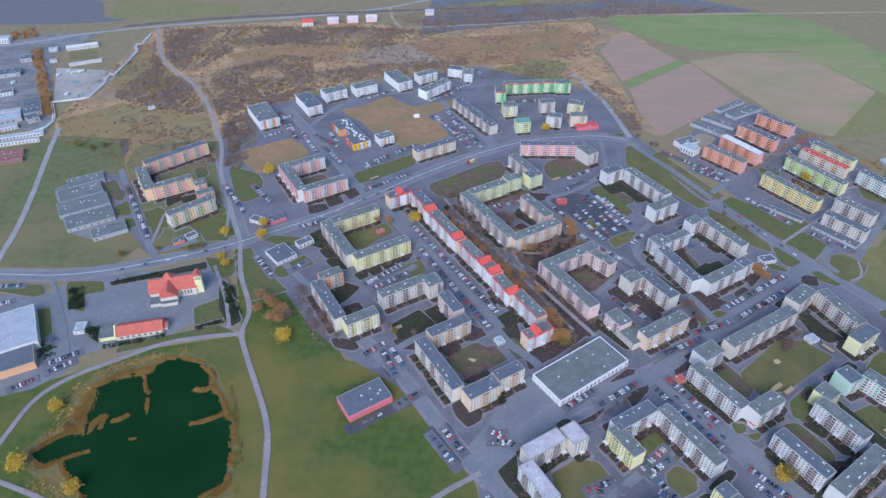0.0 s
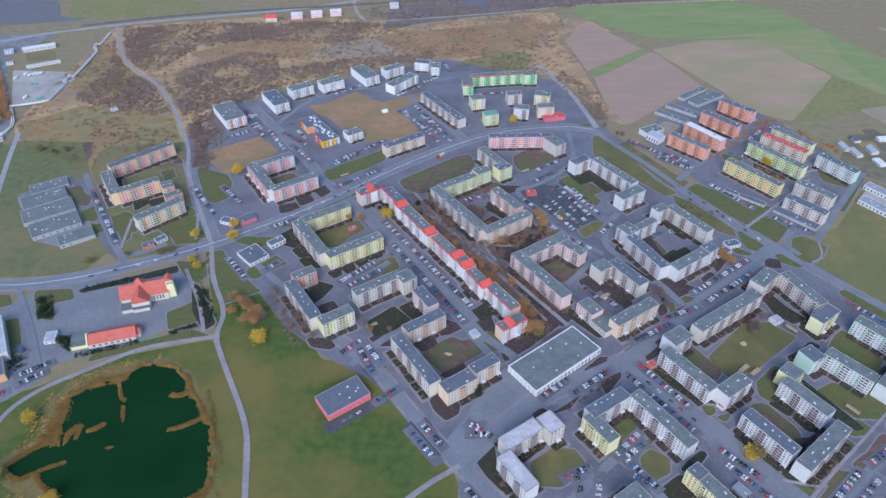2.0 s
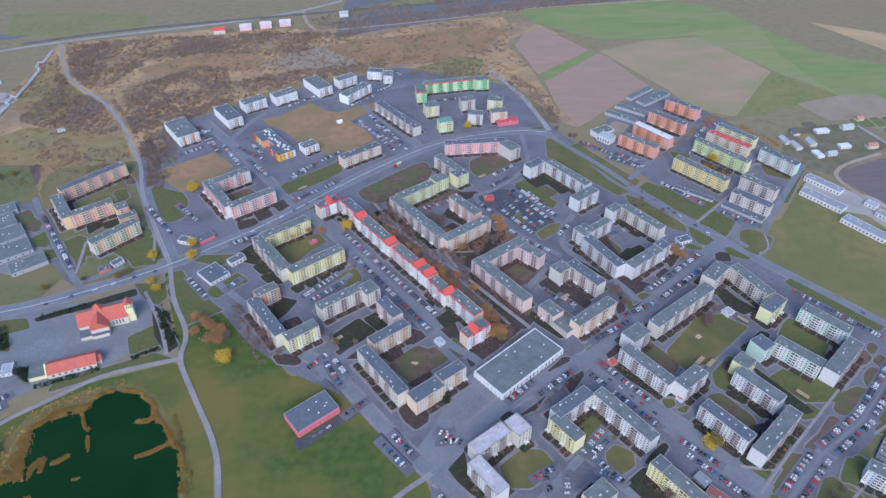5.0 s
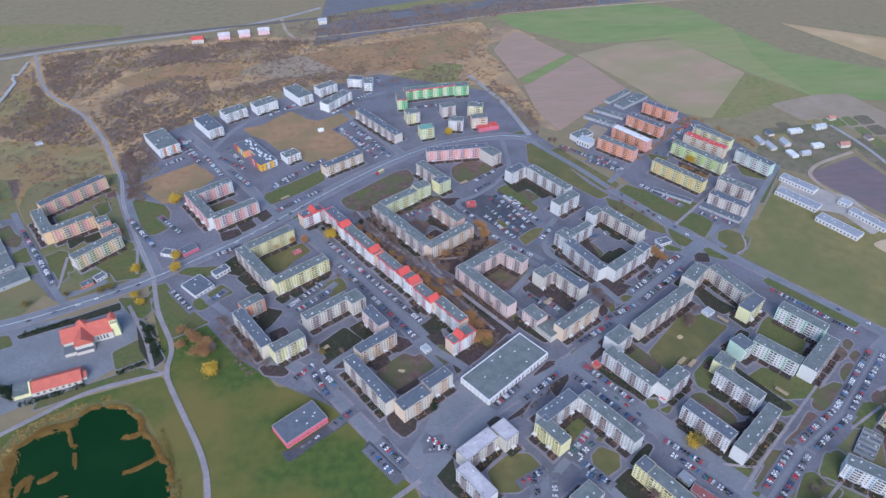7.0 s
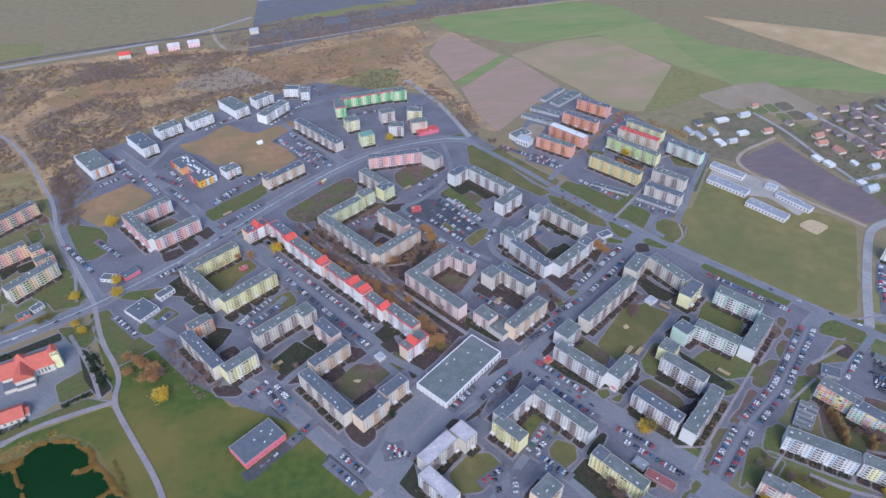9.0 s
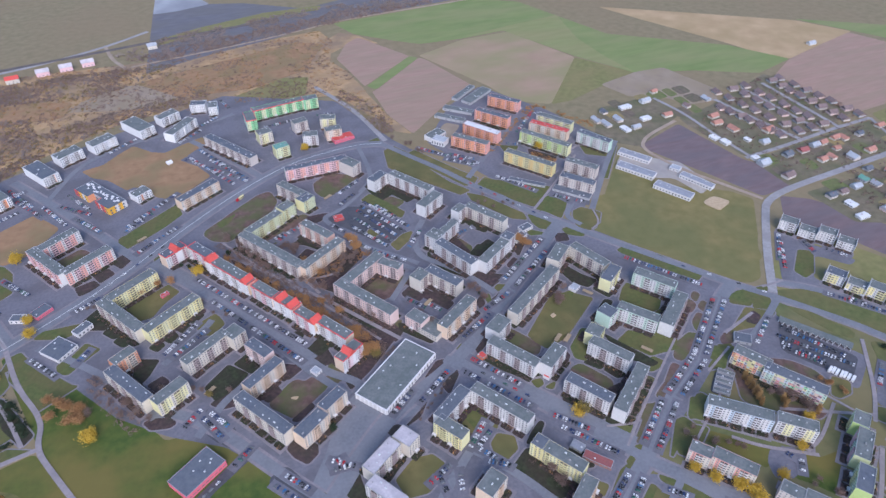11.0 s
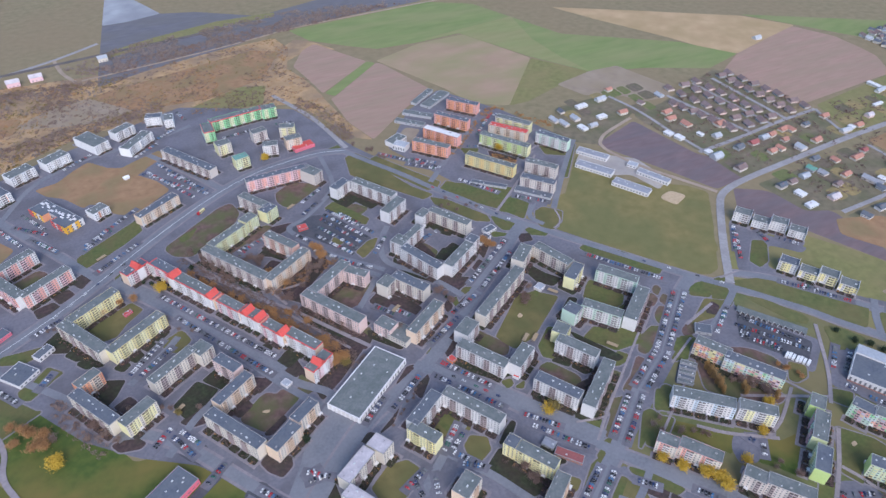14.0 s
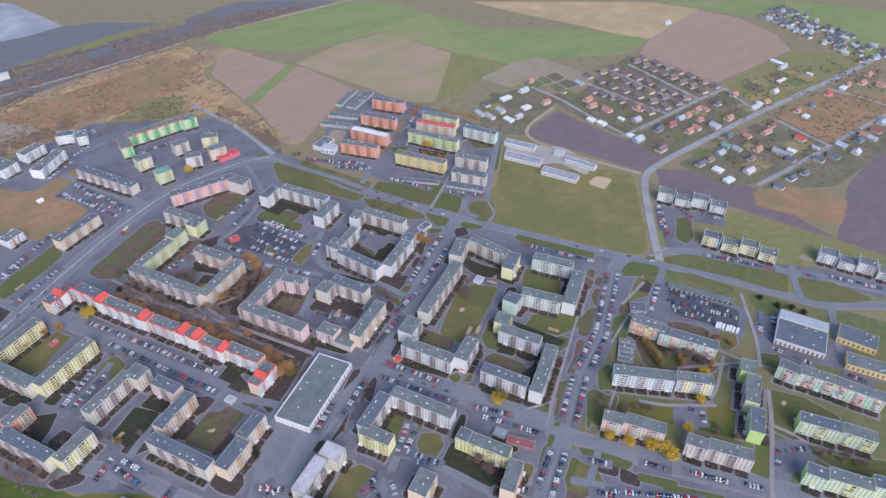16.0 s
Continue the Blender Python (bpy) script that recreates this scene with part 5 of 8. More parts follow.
def low(x, y, length, width, turn, storeys, wall_c, height, roof):
    """A low flat-roofed building: shop, garage row, hall or shed."""
    BUILT[0] += 1
    rng = random.Random(BUILT[0])
    wall, gable_c = {"whitered": ("white", "brick")}.get(wall_c, (wall_c, None))
    kind = "hall" if length > 45 else "garage_row" if height <= 3 and length > 20 else "shed" if wall_c in ("grey", "brick") else "shop_building"
    base = thing(kind, pose(x, y, 0, 0, 0, turn), f"low {wall} flat-roofed {kind.replace('_', ' ')} with a {roof.replace('roof', ' roof')} covering", kind.replace("_", " "))
    l, w = length / 2, width / 2
    bm = bmesh.new()
    box(bm, -l, -w, -0.1, l, w, height)
    top = max(bm.faces, key=lambda f: f.calc_center_median().z)
    bmesh.ops.inset_region(bm, faces=[top], thickness=0.35)
    for v in top.verts:
        v.co.z -= 0.3
    part("wall", bm, "plaster_" + wall, base)
    bm = bmesh.new()
    box(bm, -l + 0.37, -w + 0.37, height - 0.29, l - 0.37, w - 0.37, height - 0.18)
    top = part("roof", bm, roof, base)
    bm = bmesh.new()
    edge, great = (0.9, True) if length > 60 and width > 30 else (0.36, False)
    for s in (-1, 1):
        a, b = sorted((s * (w + 0.12), s * (w - edge)))
        box(bm, -l - 0.12, a, height + 0.002, l + 0.12, b, height + 0.12)
        a, b = sorted((s * (l + 0.12), s * (l - edge)))
        box(bm, a, -w + edge + 0.01, height + 0.002, b, w - edge - 0.01, height + 0.12)
    part("coping", bm, "plaster_chalk" if great else "balcony_white" if wall == "white" else "coping", base)
    if great:
        for k in range(16):
            for s in (-1, 1):
                part("pilaster", unit(0.9, 0.4, height - 0.1, "plaster_chalk"), "plaster_chalk", base).location = (-l + 1 + k * (length - 2) / 15, s * (w + 0.2), -0.05)
        for k in range(8):
            for s in (-1, 1):
                part("pilaster", unit(0.4, 0.9, height - 0.1, "plaster_chalk"), "plaster_chalk", base).location = (s * (l + 0.2), -w + 1 + k * (width - 2) / 7, -0.05)
    if gable_c:
        bm = bmesh.new()
        box(bm, -l - 0.05, -w - 0.05, 0.2, l + 0.05, w + 0.05, 1.6)
        part("base_band", bm, "plaster_" + gable_c, base)
    if gable_c:
        bm = bmesh.new()
        box(bm, -l + 0.4, w * 0.45, height - 0.17, l - 0.4, w - 0.4, height + 2.2)
        part("upper_storey", bm, "plaster_white", base)
        bm = bmesh.new()
        box(bm, -l + 0.1, w * 0.42, height + 2.2, l - 0.1, w - 0.3, height + 2.4)
        part("upper_roof", bm, "greyroof", base, "pale sheet roof over a raised strip")
    n = max(2, round(length / (4 if wall_c != "grey" else 7)))
    bm = bmesh.new()
    for i in range(n):
        if wall_c == "grey" and rng.random() < 0.4:
            continue
        cx = -l + (i + 0.5) * length / n
        for side in (-1, 1):
            yy = sorted((side * (w + 0.04), side * (w - 0.05)))
            if wall_c == "pinkred":
                box(bm, cx - 1.5, yy[0], height * 0.34, cx + 1.5, yy[1], height * 0.46)
            else:
                box(bm, cx - 0.9, yy[0], min(1.2, height * 0.35), cx + 0.9, yy[1], min(height - 0.9, height * 0.7))
    part("window_pane", bm, "glass", base, "row of wide dark windows", "stuff")
    for i in range(max(1, min(7, round(length * width / 160)))):
        ob = part("roof_vent", unit(1.4, 1.0, 0.7, "vent_metal"), "vent_metal", top)
        ob.location = (rng.uniform(-0.8, 0.8) * l, rng.uniform(-0.7, 0.7) * w, height - 0.19)
    return base


def sawtooth_garages(x, y, turn, count):
    """A row of lock-up garages set at a slant, so that the front edge is a saw."""
    base = thing("garage_row", pose(x, y, 0, 0, 0, turn), "long row of slanted lock-up garages under a grey felt roof", "garages")
    half = count * 5.0 / 2
    for i in range(count):
        cx = -half + (i + 0.5) * 5.0
        for name, z0, z1, grow, mat in (("garage", -0.1, 2.7, 0.0, "plaster_white"), ("roof", 2.704, 2.95, 0.15, "bitumen")):
            bm = bmesh.new()
            prism(bm, [(cx - 2.49 - grow * (i == 0), -3.2 - grow), (cx + 2.0, -6.4 - grow), (cx + 2.49 + grow * (i == count - 1), -3.2), (cx + 2.49 + grow * (i == count - 1), 3.2 + grow), (cx - 2.49 - grow * (i == 0), 3.2 + grow)], z0, z1)
            part(name, bm, mat, base)
        bm = bmesh.new()
        prism(bm, [(cx - 1.9, -3.66), (cx + 1.2, -5.87), (cx + 1.3, -5.75), (cx - 1.8, -3.54)], 0.1, 2.2)
        part("garage_door", bm, "loggia_shade", base)


def supermarket(x, y, turn):
    """A two-winged hall round a short court, with gaudy red, yellow and white walls and white roof plant."""
    base = thing("shop_building", pose(x, y, 0, 0, 0, turn), "two-winged hall with red, yellow and white walls and dark roof", "shop building")
    ring = ((-35, -11.5), (-8, -11.5), (-8, -3), (8, -3), (8, -11.5), (35, -11.5), (35, 11.5), (-35, 11.5))
    bm = bmesh.new()
    prism(bm, ring, -0.1, 8.4)
    part("wall", bm, "plaster_grey", base)
    bm = bmesh.new()
    prism(bm, ((-34.5, -11), (-8.5, -11), (-8.5, -2.5), (8.5, -2.5), (8.5, -11), (34.5, -11), (34.5, 11), (-34.5, 11)), 8.404, 8.55)
    top = part("roof", bm, "slate", base)
    # coping along every side
    bm = bmesh.new()
    for (ax, ay), (bx, by) in zip(ring, ring[1:] + ring[:1]):
        box(bm, min(ax, bx) - 0.2, min(ay, by) - 0.2, 8.406, max(ax, bx) + 0.2, max(ay, by) + 0.2, 8.8)
    part("coping", bm, "coping", base)
    rng = random.Random(5)
    for i in range(20):
        ob = part("roof_unit", unit(rng.choice((2.0, 3.5, 5.0)), rng.choice((1.6, 2.6)), rng.choice((0.5, 1.1)), "white_roofing"), "white_roofing", top)
        ob.location = (-30 + 3.1 * i, rng.uniform(0, 9) if i % 2 else rng.uniform(-1, 5), 8.551)
    # panels of colour: x from, x to, y from, y to, finish
    for x0, x1, y0, y1, mat in (
            (-35.3, -27, -11.9, -11.52, "plaster_red"), (-26.9, -19, -11.8, -11.52, "plaster_carnival"), (-18.9, -13, -11.8, -11.52, "plaster_white"), (-12.9, -8, -11.9, -11.52, "plaster_carnival"),
            (-7.98, -7.6, -11.4, -3.1, "plaster_orange"), (7.6, 7.98, -11.4, -3.1, "plaster_red"),
            (8, 15, -11.9, -11.52, "plaster_red"), (15.1, 19, -11.8, -11.52, "plaster_white"), (19.1, 27, -11.9, -11.52, "plaster_red"), (27.1, 35.3, -11.8, -11.52, "plaster_carnival"),
            (35.02, 35.4, -11.5, -3.0, "plaster_carnival"), (35.02, 35.3, -2.9, 1.0, "plaster_white"), (35.02, 35.4, 1.1, 6.0, "plaster_carnival"), (35.02, 35.3, 6.1, 11.5, "plaster_white")):
        bm = bmesh.new()
        box(bm, x0, y0, 0.2, x1, y1, 9.2)
        part("wall_panel", bm, mat, base)
    for k in range(4):
        for z in (1.2, 4.8):
            part("window_pane", unit(0.2, 2.2, 2.0, "glass"), "glass", base).location = (35.34, -9.0 + 5.4 * k, z)
            part("window_pane", unit(2.4, 0.2, 2.0, "glass"), "glass", base).location = (10.5 + 6.2 * k, -11.86, z)
            part("window_pane", unit(2.4, 0.2, 2.0, "glass"), "glass", base).location = (-32.5 + 6.2 * k, -11.86, z)
    for k in range(4):
        part("shop_window", unit(2.8, 0.2, 4.0, "glass"), "glass", base).location = (-5.4 + 3.6 * k, -3.02, 1.0)


def house(x, y, length, width, turn, height, wall, roof):
    """A detached house with a pitched roof, chimney, door and windows."""
    BUILT[0] += 1
    rng = random.Random(BUILT[0])
    base = thing("house", pose(x, y, 0, 0, 0, turn), f"small {wall} detached house with a pitched {roof.replace('roof', ' tile').replace('darkred', 'dark red tile')} roof", "house", "detached houses at the edge of town")
    l, w = length / 2, width / 2
    bm = bmesh.new()
    box(bm, -l, -w, -0.2, l, w, height)
    part("wall", bm, "plaster_" + wall, base)
    bm = bmesh.new()
    gable(bm, -l, -w, l, w, height, width * (0.06 if roof == "white_roofing" else 0.36), True, 0.6)
    top = part("roof", bm, roof, base)
    bm = bmesh.new()
    for side in (-1, 1):
        for k in (-0.6, 0.0, 0.6):
            yy = sorted((side * (w + 0.04), side * (w - 0.05)))
            box(bm, k * l - 0.7, yy[0], 1.0, k * l + 0.7, yy[1], 2.4)
    part("window_pane", bm, "glass", base, "", "stuff")
    ob = part("chimney", unit(0.7, 0.7, 2.2, "plaster_brick"), "plaster_brick", top)
    ob.location = (rng.uniform(-0.4, 0.4) * l, rng.choice((-1, 1)) * w * 0.25, height + (-1.2 if roof == "white_roofing" else width * 0.12))
    return base


# ---- blocks of flats ----
block(-321.6, 693.5, 77.1, 11.0, 40.7, 5, "peach")
block(-337.8, 635.3, 53.0, 11.0, -59.8, 5, "peach")
block(-306.0, 628.2, 45.1, 11.0, 30.5, 5, "peach")
block(-273.5, 627.1, 12.2, 14.0, 30.5, 5, "peach")
block(-264.2, 612.7, 18.2, 10.0, 30.5, 4, "peach")
block(-270.3, 581.7, 51.2, 11.0, 40.9, 5, "peachmix")
block(-162.8, 673.9, 45.4, 11.0, 30.5, 5, "pinkwhite")
block(-171.8, 639.4, 64.2, 11.0, -59.5, 5, "pinkwhite")
block(-133.4, 625.2, 52.9, 11.0, 30.5, 5, "pinkwhite")
block(-93.3, 566.3, 52.9, 11.5, 30.5, 5, "yellow")
block(-105.4, 526.3, 65.1, 11.5, -59.5, 5, "cream")
block(-60.5, 509.7, 58.9, 11.5, 30.5, 5, "yellow")
block(-105.9, 470.6, 21.7, 11.0, 30.5, 5, "orangewhite")
block(-103.3, 435.5, 56.6, 11.0, -59.5, 5, "cream")
block(-71.8, 413.6, 30.5, 11.5, 30.5, 5, "lemonwhite")
block(-36.9, 452.8, 47.2, 11.0, 30.5, 5, "cream")
block(-10.2, 461.0, 15.0, 16.0, 30.5, 5, "cream")
block(7.2, 432.2, 27.2, 11.0, -59.5, 5, "rose", dark_roof=True)
block(4.9, 402.3, 38.8, 11.0, 30.5, 5, "sand", dark_roof=True)
block(-3.5, 360.5, 61.1, 11.0, -59.5, 5, "cream", dark_roof=True)
block(30.0, 334.8, 28.6, 13.0, 30.5, 5, "sand", dark_roof=True)
block(52.2, 351.6, 24.7, 11.0, 30.5, 5, "sand", dark_roof=True)
block(46.7, 567.6, 92.5, 11.5, -59.5, 5, "beige")
block(49.3, 618.6, 47.6, 11.0, 30.5, 5, "lime")
block(78.3, 638.4, 18.0, 13.0, 30.5, 5, "lime")
block(100.2, 582.2, 44.0, 11.0, -59.5, 5, "salmon")
block(94.7, 539.7, 59.1, 11.5, 30.5, 5, "sand")
block(134.6, 714.7, 79.1, 11.0, -0.9, 5, "pink")
block(174.2, 700.1, 15.4, 24.0, 30.5, 5, "beige")
block(93.9, 669.5, 44.2, 11.0, -59.5, 5, "beige")
block(103.1, 646.0, 17.7, 14.0, 30.5, 5, "lime")
block(195.6, 655.0, 24.4, 12.0, 30.5, 5, "white")
block(230.3, 630.3, 62.5, 11.5, -59.5, 5, "white")
block(236.2, 585.4, 34.0, 13.0, 30.5, 5, "white")
block(127.6, 500.7, 55.0, 12.0, 30.5, 5, "rose")
block(115.9, 458.3, 74.2, 12.0, -59.5, 5, "rose")
block(154.8, 494.8, 25.1, 11.0, -48.4, 5, "rose")
block(176.9, 466.8, 16.7, 14.0, 30.5, 5, "cream")
block(198.5, 456.1, 40.8, 12.5, -59.5, 5, "cream")
block(190.2, 403.7, 49.4, 11.5, 30.5, 5, "sand")
block(153.8, 415.0, 19.0, 14.0, -59.5, 4, "rose")
block(164.8, 401.4, 21.6, 20.0, -59.5, 2, "cream", shop=True)
block(225.6, 485.7, 53.5, 11.5, -67.6, 5, "white")
block(216.6, 521.1, 16.6, 16.0, -59.5, 5, "white")
block(233.2, 527.1, 34.6, 9.0, 30.5, 5, "white")
block(260.6, 555.7, 16.3, 11.0, 30.5, 5, "white")
block(285.4, 536.3, 53.0, 11.0, -59.5, 5, "cream")
block(263.2, 471.6, 45.4, 11.5, 30.5, 5, "white")
block(288.4, 487.9, 12.5, 12.0, 30.5, 5, "white")
block(273.6, 402.2, 82.7, 11.5, 30.5, 5, "cream")
block(219.0, 373.6, 21.8, 15.0, 30.5, 5, "white")
block(216.1, 338.1, 50.2, 11.5, -59.5, 5, "white")
block(324.1, 442.1, 29.5, 14.0, 37.3, 5, "cream")
block(353.0, 426.2, 46.5, 11.5, -70.5, 5, "cream")
block(356.6, 392.6, 27.6, 12.0, 32.8, 5, "lemonwhite")
block(246.0, 320.1, 28.6, 13.0, 30.5, 5, "white")
block(256.3, 276.4, 42.2, 11.5, -59.5, 5, "white")
block(298.2, 306.2, 39.7, 11.5, -59.5, 5, "white")
block(297.4, 331.2, 15.4, 14.0, 34.4, 5, "lime")
block(289.6, 262.9, 57.5, 11.5, 34.5, 5, "white")
block(72.6, 283.9, 32.4, 12.0, 30.5, 5, "cream", pale_roof=True)
block(95.8, 292.8, 13.5, 17.0, 30.5, 5, "cream", pale_roof=True)
block(66.0, 254.0, 32.3, 11.5, -59.5, 5, "white", pale_roof=True)
block(132.5, 286.5, 27.7, 11.5, -59.5, 5, "yellow")
block(180.6, 292.3, 57.2, 11.5, -59.5, 5, "white")
block(142.9, 308.3, 37.9, 11.5, 30.5, 5, "white")
block(190.9, 246.7, 10.3, 12.0, -59.5, 5, "yellow")
block(202.2, 227.0, 34.0, 11.5, -59.5, 5, "yellow")
block(200.2, 196.6, 28.0, 11.2, 34.8, 5, "sand")
block(140.5, 230.1, 21.1, 14.6, 30.5, 5, "sand")
block(408.6, 248.9, 32.0, 11.5, -61.3, 5, "multired")
block(424.8, 214.9, 51.5, 11.5, -58.0, 5, "multi")
block(358.9, 209.4, 51.5, 11.5, -43.2, 5, "bluewhite")
block(391.7, 180.4, 30.7, 11.5, -44.5, 5, "creamblue")
block(302.8, 190.9, 16.5, 11.5, -53.6, 5, "coral")
block(320.0, 172.0, 32.9, 11.5, -55.3, 5, "coral")
block(341.5, 136.5, 16.4, 11.5, -58.1, 5, "beige")
block(357.6, 116.6, 34.0, 11.5, -54.0, 5, "beige")
block(399.1, 122.3, 26.3, 11.5, -145.8, 5, "limewhite")
block(423.6, 144.4, 31.5, 11.5, -146.2, 5, "multi")
block(441.4, 162.2, 15.5, 12.0, -146.9, 5, "limewhite")
block(472.1, 141.0, 18.0, 11.5, -68.7, 5, "multi")
block(484.8, 120.1, 32.9, 11.5, -61.0, 5, "multi")
block(499.8, 91.2, 36.4, 11.5, -62.4, 5, "multi")
block(440.0, 92.2, 31.6, 11.5, -55.3, 5, "limewhite")
block(457.2, 68.2, 25.3, 11.5, -57.5, 5, "limewhite")
block(396.6, 67.3, 15.4, 11.5, -61.7, 5, "limewhite")
block(411.6, 49.0, 30.9, 11.5, -54.4, 5, "limewhite")
block(435.2, 25.3, 33.6, 11.5, -52.3, 5, "limewhite")
block(434.0, 777.7, 48.6, 11.0, -51.0, 5, "orange")
block(398.0, 743.5, 52.3, 11.0, -54.2, 5, "orange")
block(366.0, 712.7, 54.6, 11.0, -57.0, 5, "orange", white_roof=True)
block(339.2, 691.8, 52.0, 11.0, -50.1, 5, "orange")
block(471.7, 696.5, 52.6, 11.0, -56.1, 5, "lemonwhite")
block(453.0, 680.2, 55.9, 11.0, -53.9, 5, "sand", red_roof=True)
block(431.9, 654.5, 71.6, 11.0, -57.4, 5, "limegreen")
block(495.0, 632.6, 47.5, 11.0, -61.0, 5, "mint")
block(389.0, 619.4, 68.4, 11.0, -56.0, 5, "amber")
block(442.4, 581.2, 41.5, 11.5, -53.5, 5, "beige")
block(418.8, 553.5, 43.5, 11.5, -51.9, 5, "beige")
block(-240.2, 802.7, 26.7, 50.3, 30.5, 4, "modern")
block(-185.1, 838.3, 20.3, 46.2, 30.5, 4, "modern")
block(-154.8, 871.1, 32.2, 17.0, 30.5, 4, "modernw")
block(-113.5, 887.7, 32.9, 17.0, 30.5, 4, "modernw")
block(-66.1, 914.7, 21.9, 44.4, 30.5, 4, "modernw")
block(-25.8, 928.0, 29.8, 14.0, 30.5, 4, "modernw")
block(-11.9, 885.7, 49.4, 14.0, 45.9, 4, "modernw")
block(19.6, 945.4, 21.9, 13.0, -16.1, 4, "modernw")
block(38.2, 931.9, 12.6, 18.0, -9.0, 4, "modernw")
block(124.2, 891.1, 75.3, 12.0, 5.9, 5, "green", red_edge=True)
block(172.2, 892.2, 21.0, 14.0, 0.1, 5, "green")
block(80.7, 869.6, 14.2, 28.0, 0.1, 5, "green", red_edge=True)
block(42.1, 804.4, 92.5, 12.0, -59.5, 4, "beige")
block(90.1, 819.9, 18.8, 15.0, 10.3, 5, "lemonwhite")
block(103.2, 774.3, 18.8, 13.0, 9.5, 5, "lime", green_roof=True)
block(141.5, 830.8, 19.9, 13.0, 10.0, 5, "beige")
block(146.3, 789.1, 19.9, 13.0, -13.6, 5, "white")
block(180.6, 825.6, 20.7, 13.0, -18.9, 5, "lemonwhite")
block(178.4, 791.7, 21.5, 13.0, 0.1, 5, "sand")
supermarket(-118.9, 757.1, -59.0)
block(-74.4, 744.5, 19.9, 14.0, 30.5, 3, "modern")
block(-10.8, 715.7, 54.8, 12.0, 30.5, 4, "sand")
block(596.2, 390.3, 18.6, 13.0, -56.4, 4, "terracew")
block(572.6, 303.9, 18.3, 13.0, -60.1, 4, "terrace")
block(652.2, 214.1, 17.6, 13.0, -63.4, 4, "terracew")
block(606.3, 371.9, 18.4, 13.0, -56.2, 3, "terracew")
block(581.9, 285.4, 18.0, 13.0, -60.0, 3, "terrace")
block(660.3, 195.8, 17.3, 13.0, -63.2, 3, "terracew")
block(620.1, 358.6, 18.1, 13.0, -56.4, 4, "terracew")
block(593.8, 271.2, 17.7, 13.0, -60.1, 4, "terrace")
block(670.7, 181.6, 16.9, 13.0, -63.4, 4, "terracew")
block(629.1, 339.9, 17.9, 13.0, -56.3, 3, "terracew")
block(601.9, 252.8, 17.4, 13.0, -60.0, 3, "terrace")
block(677.8, 163.4, 16.6, 13.0, -63.3, 3, "terracew")
block(393.6, 368.4, 42.5, 11.5, -55.3, 5, "mint")
block(383.3, 325.4, 51.0, 13.0, 35.2, 5, "white")
block(348.8, 334.8, 39.7, 11.5, -53.6, 5, "mint")
block(322.4, 348.0, 14.6, 15.0, 24.8, 5, "mint")
# ---- long stepped block with red gables ----
block(-49.3, 606.5, 26.3, 12.0, 30.5, 5, "strip", red_edge=True, gables=(0.6,))
block(-20.4, 591.9, 37.7, 11.0, -59.5, 5, "strip", red_edge=True, gables=())
block(0.9, 551.7, 68.5, 12.0, -59.5, 5, "stripwhite", red_edge=True, gables=(0.1, 0.9))
block(28.0, 507.1, 30.6, 11.0, -59.5, 5, "strip", red_edge=True, gables=())
block(44.3, 482.7, 28.4, 12.5, -59.5, 5, "stripwhite", red_edge=True, gables=(0.25, 0.8))
block(57.7, 455.8, 26.7, 11.0, -59.5, 5, "strip", red_edge=True, gables=(0.9,))
block(76.8, 430.0, 38.1, 11.0, -59.5, 5, "stripwhite", red_edge=True, gables=())
block(80.5, 397.3, 26.2, 10.9, 30.5, 5, "strip", red_edge=True, gables=(0.45,))
# the paving round the blocks, one sheet
sheet, corners = [], []
for pave in PAVES:
    for f in pave.faces:
        sheet.append([len(corners) + k for k in range(len(f.verts))])
        corners += [tuple(v.co) for v in f.verts]
paving_mesh = bpy.data.meshes.new("mesh")
paving_mesh.from_pydata(corners, [], sheet)
paving_mesh.materials.append(MATS["paving"])
tagged(new("pavement", paving_mesh), "pale pinkish paving round the blocks", "pavement", kind="structure")

# ---- low buildings ----
low(113.2, 362.7, 75.3, 33.4, 34.4, 0, "white", 6.5, "bitumen")
low(-61.3, 332.2, 37.5, 22.5, 32.2, 0, "pinkred", 7, "slate")
low(-162.2, 514.7, 21.6, 24.7, 40.7, 0, "white", 4, "slate")
low(-178.9, 575.5, 17.1, 12.0, 36.9, 0, "pinkred", 4, "slate")
low(-198.9, 573.2, 13.5, 9.0, -22.0, 0, "white", 4, "slate")
low(-141.8, 533.4, 16.8, 9.0, 37.7, 0, "white", 5, "slate")
low(-414.4, 649.2, 38.6, 19.0, 29.8, 0, "grey", 4.5, "bitumen")
low(-409.6, 624.0, 45.0, 26.0, 31.0, 0, "grey", 4.5, "bitumen")
low(-396.0, 600.1, 51.4, 26.5, 30.5, 0, "grey", 4.5, "bitumen")
low(-378.7, 574.5, 47.6, 26.5, 31.0, 0, "grey", 4.5, "bitumen")
low(-349.5, 553.2, 34.0, 19.0, 31.0, 0, "grey", 4.5, "bitumen")
low(-271.7, 536.4, 11.3, 8.0, 30.0, 0, "orangered", 3.5, "slate")
low(-261.4, 545.4, 11.3, 8.0, 43.0, 0, "white", 3.5, "slate")
low(188.6, 783.0, 29.3, 14.0, 9.2, 0, "pinkred", 5, "redroof")
low(-318.8, 411.5, 8.9, 12.0, 8.9, 0, "white", 3.5, "greyroof")
low(-369.7, 364.0, 25.8, 62.1, 117.7, 0, "orangewall", 8, "slate")
low(-384.3, 395.5, 50.9, 65.5, 119.2, 0, "white", 10, "greyroof")
low(306.7, 736.5, 27.0, 16.0, 24.9, 0, "white", 7, "bitumen")
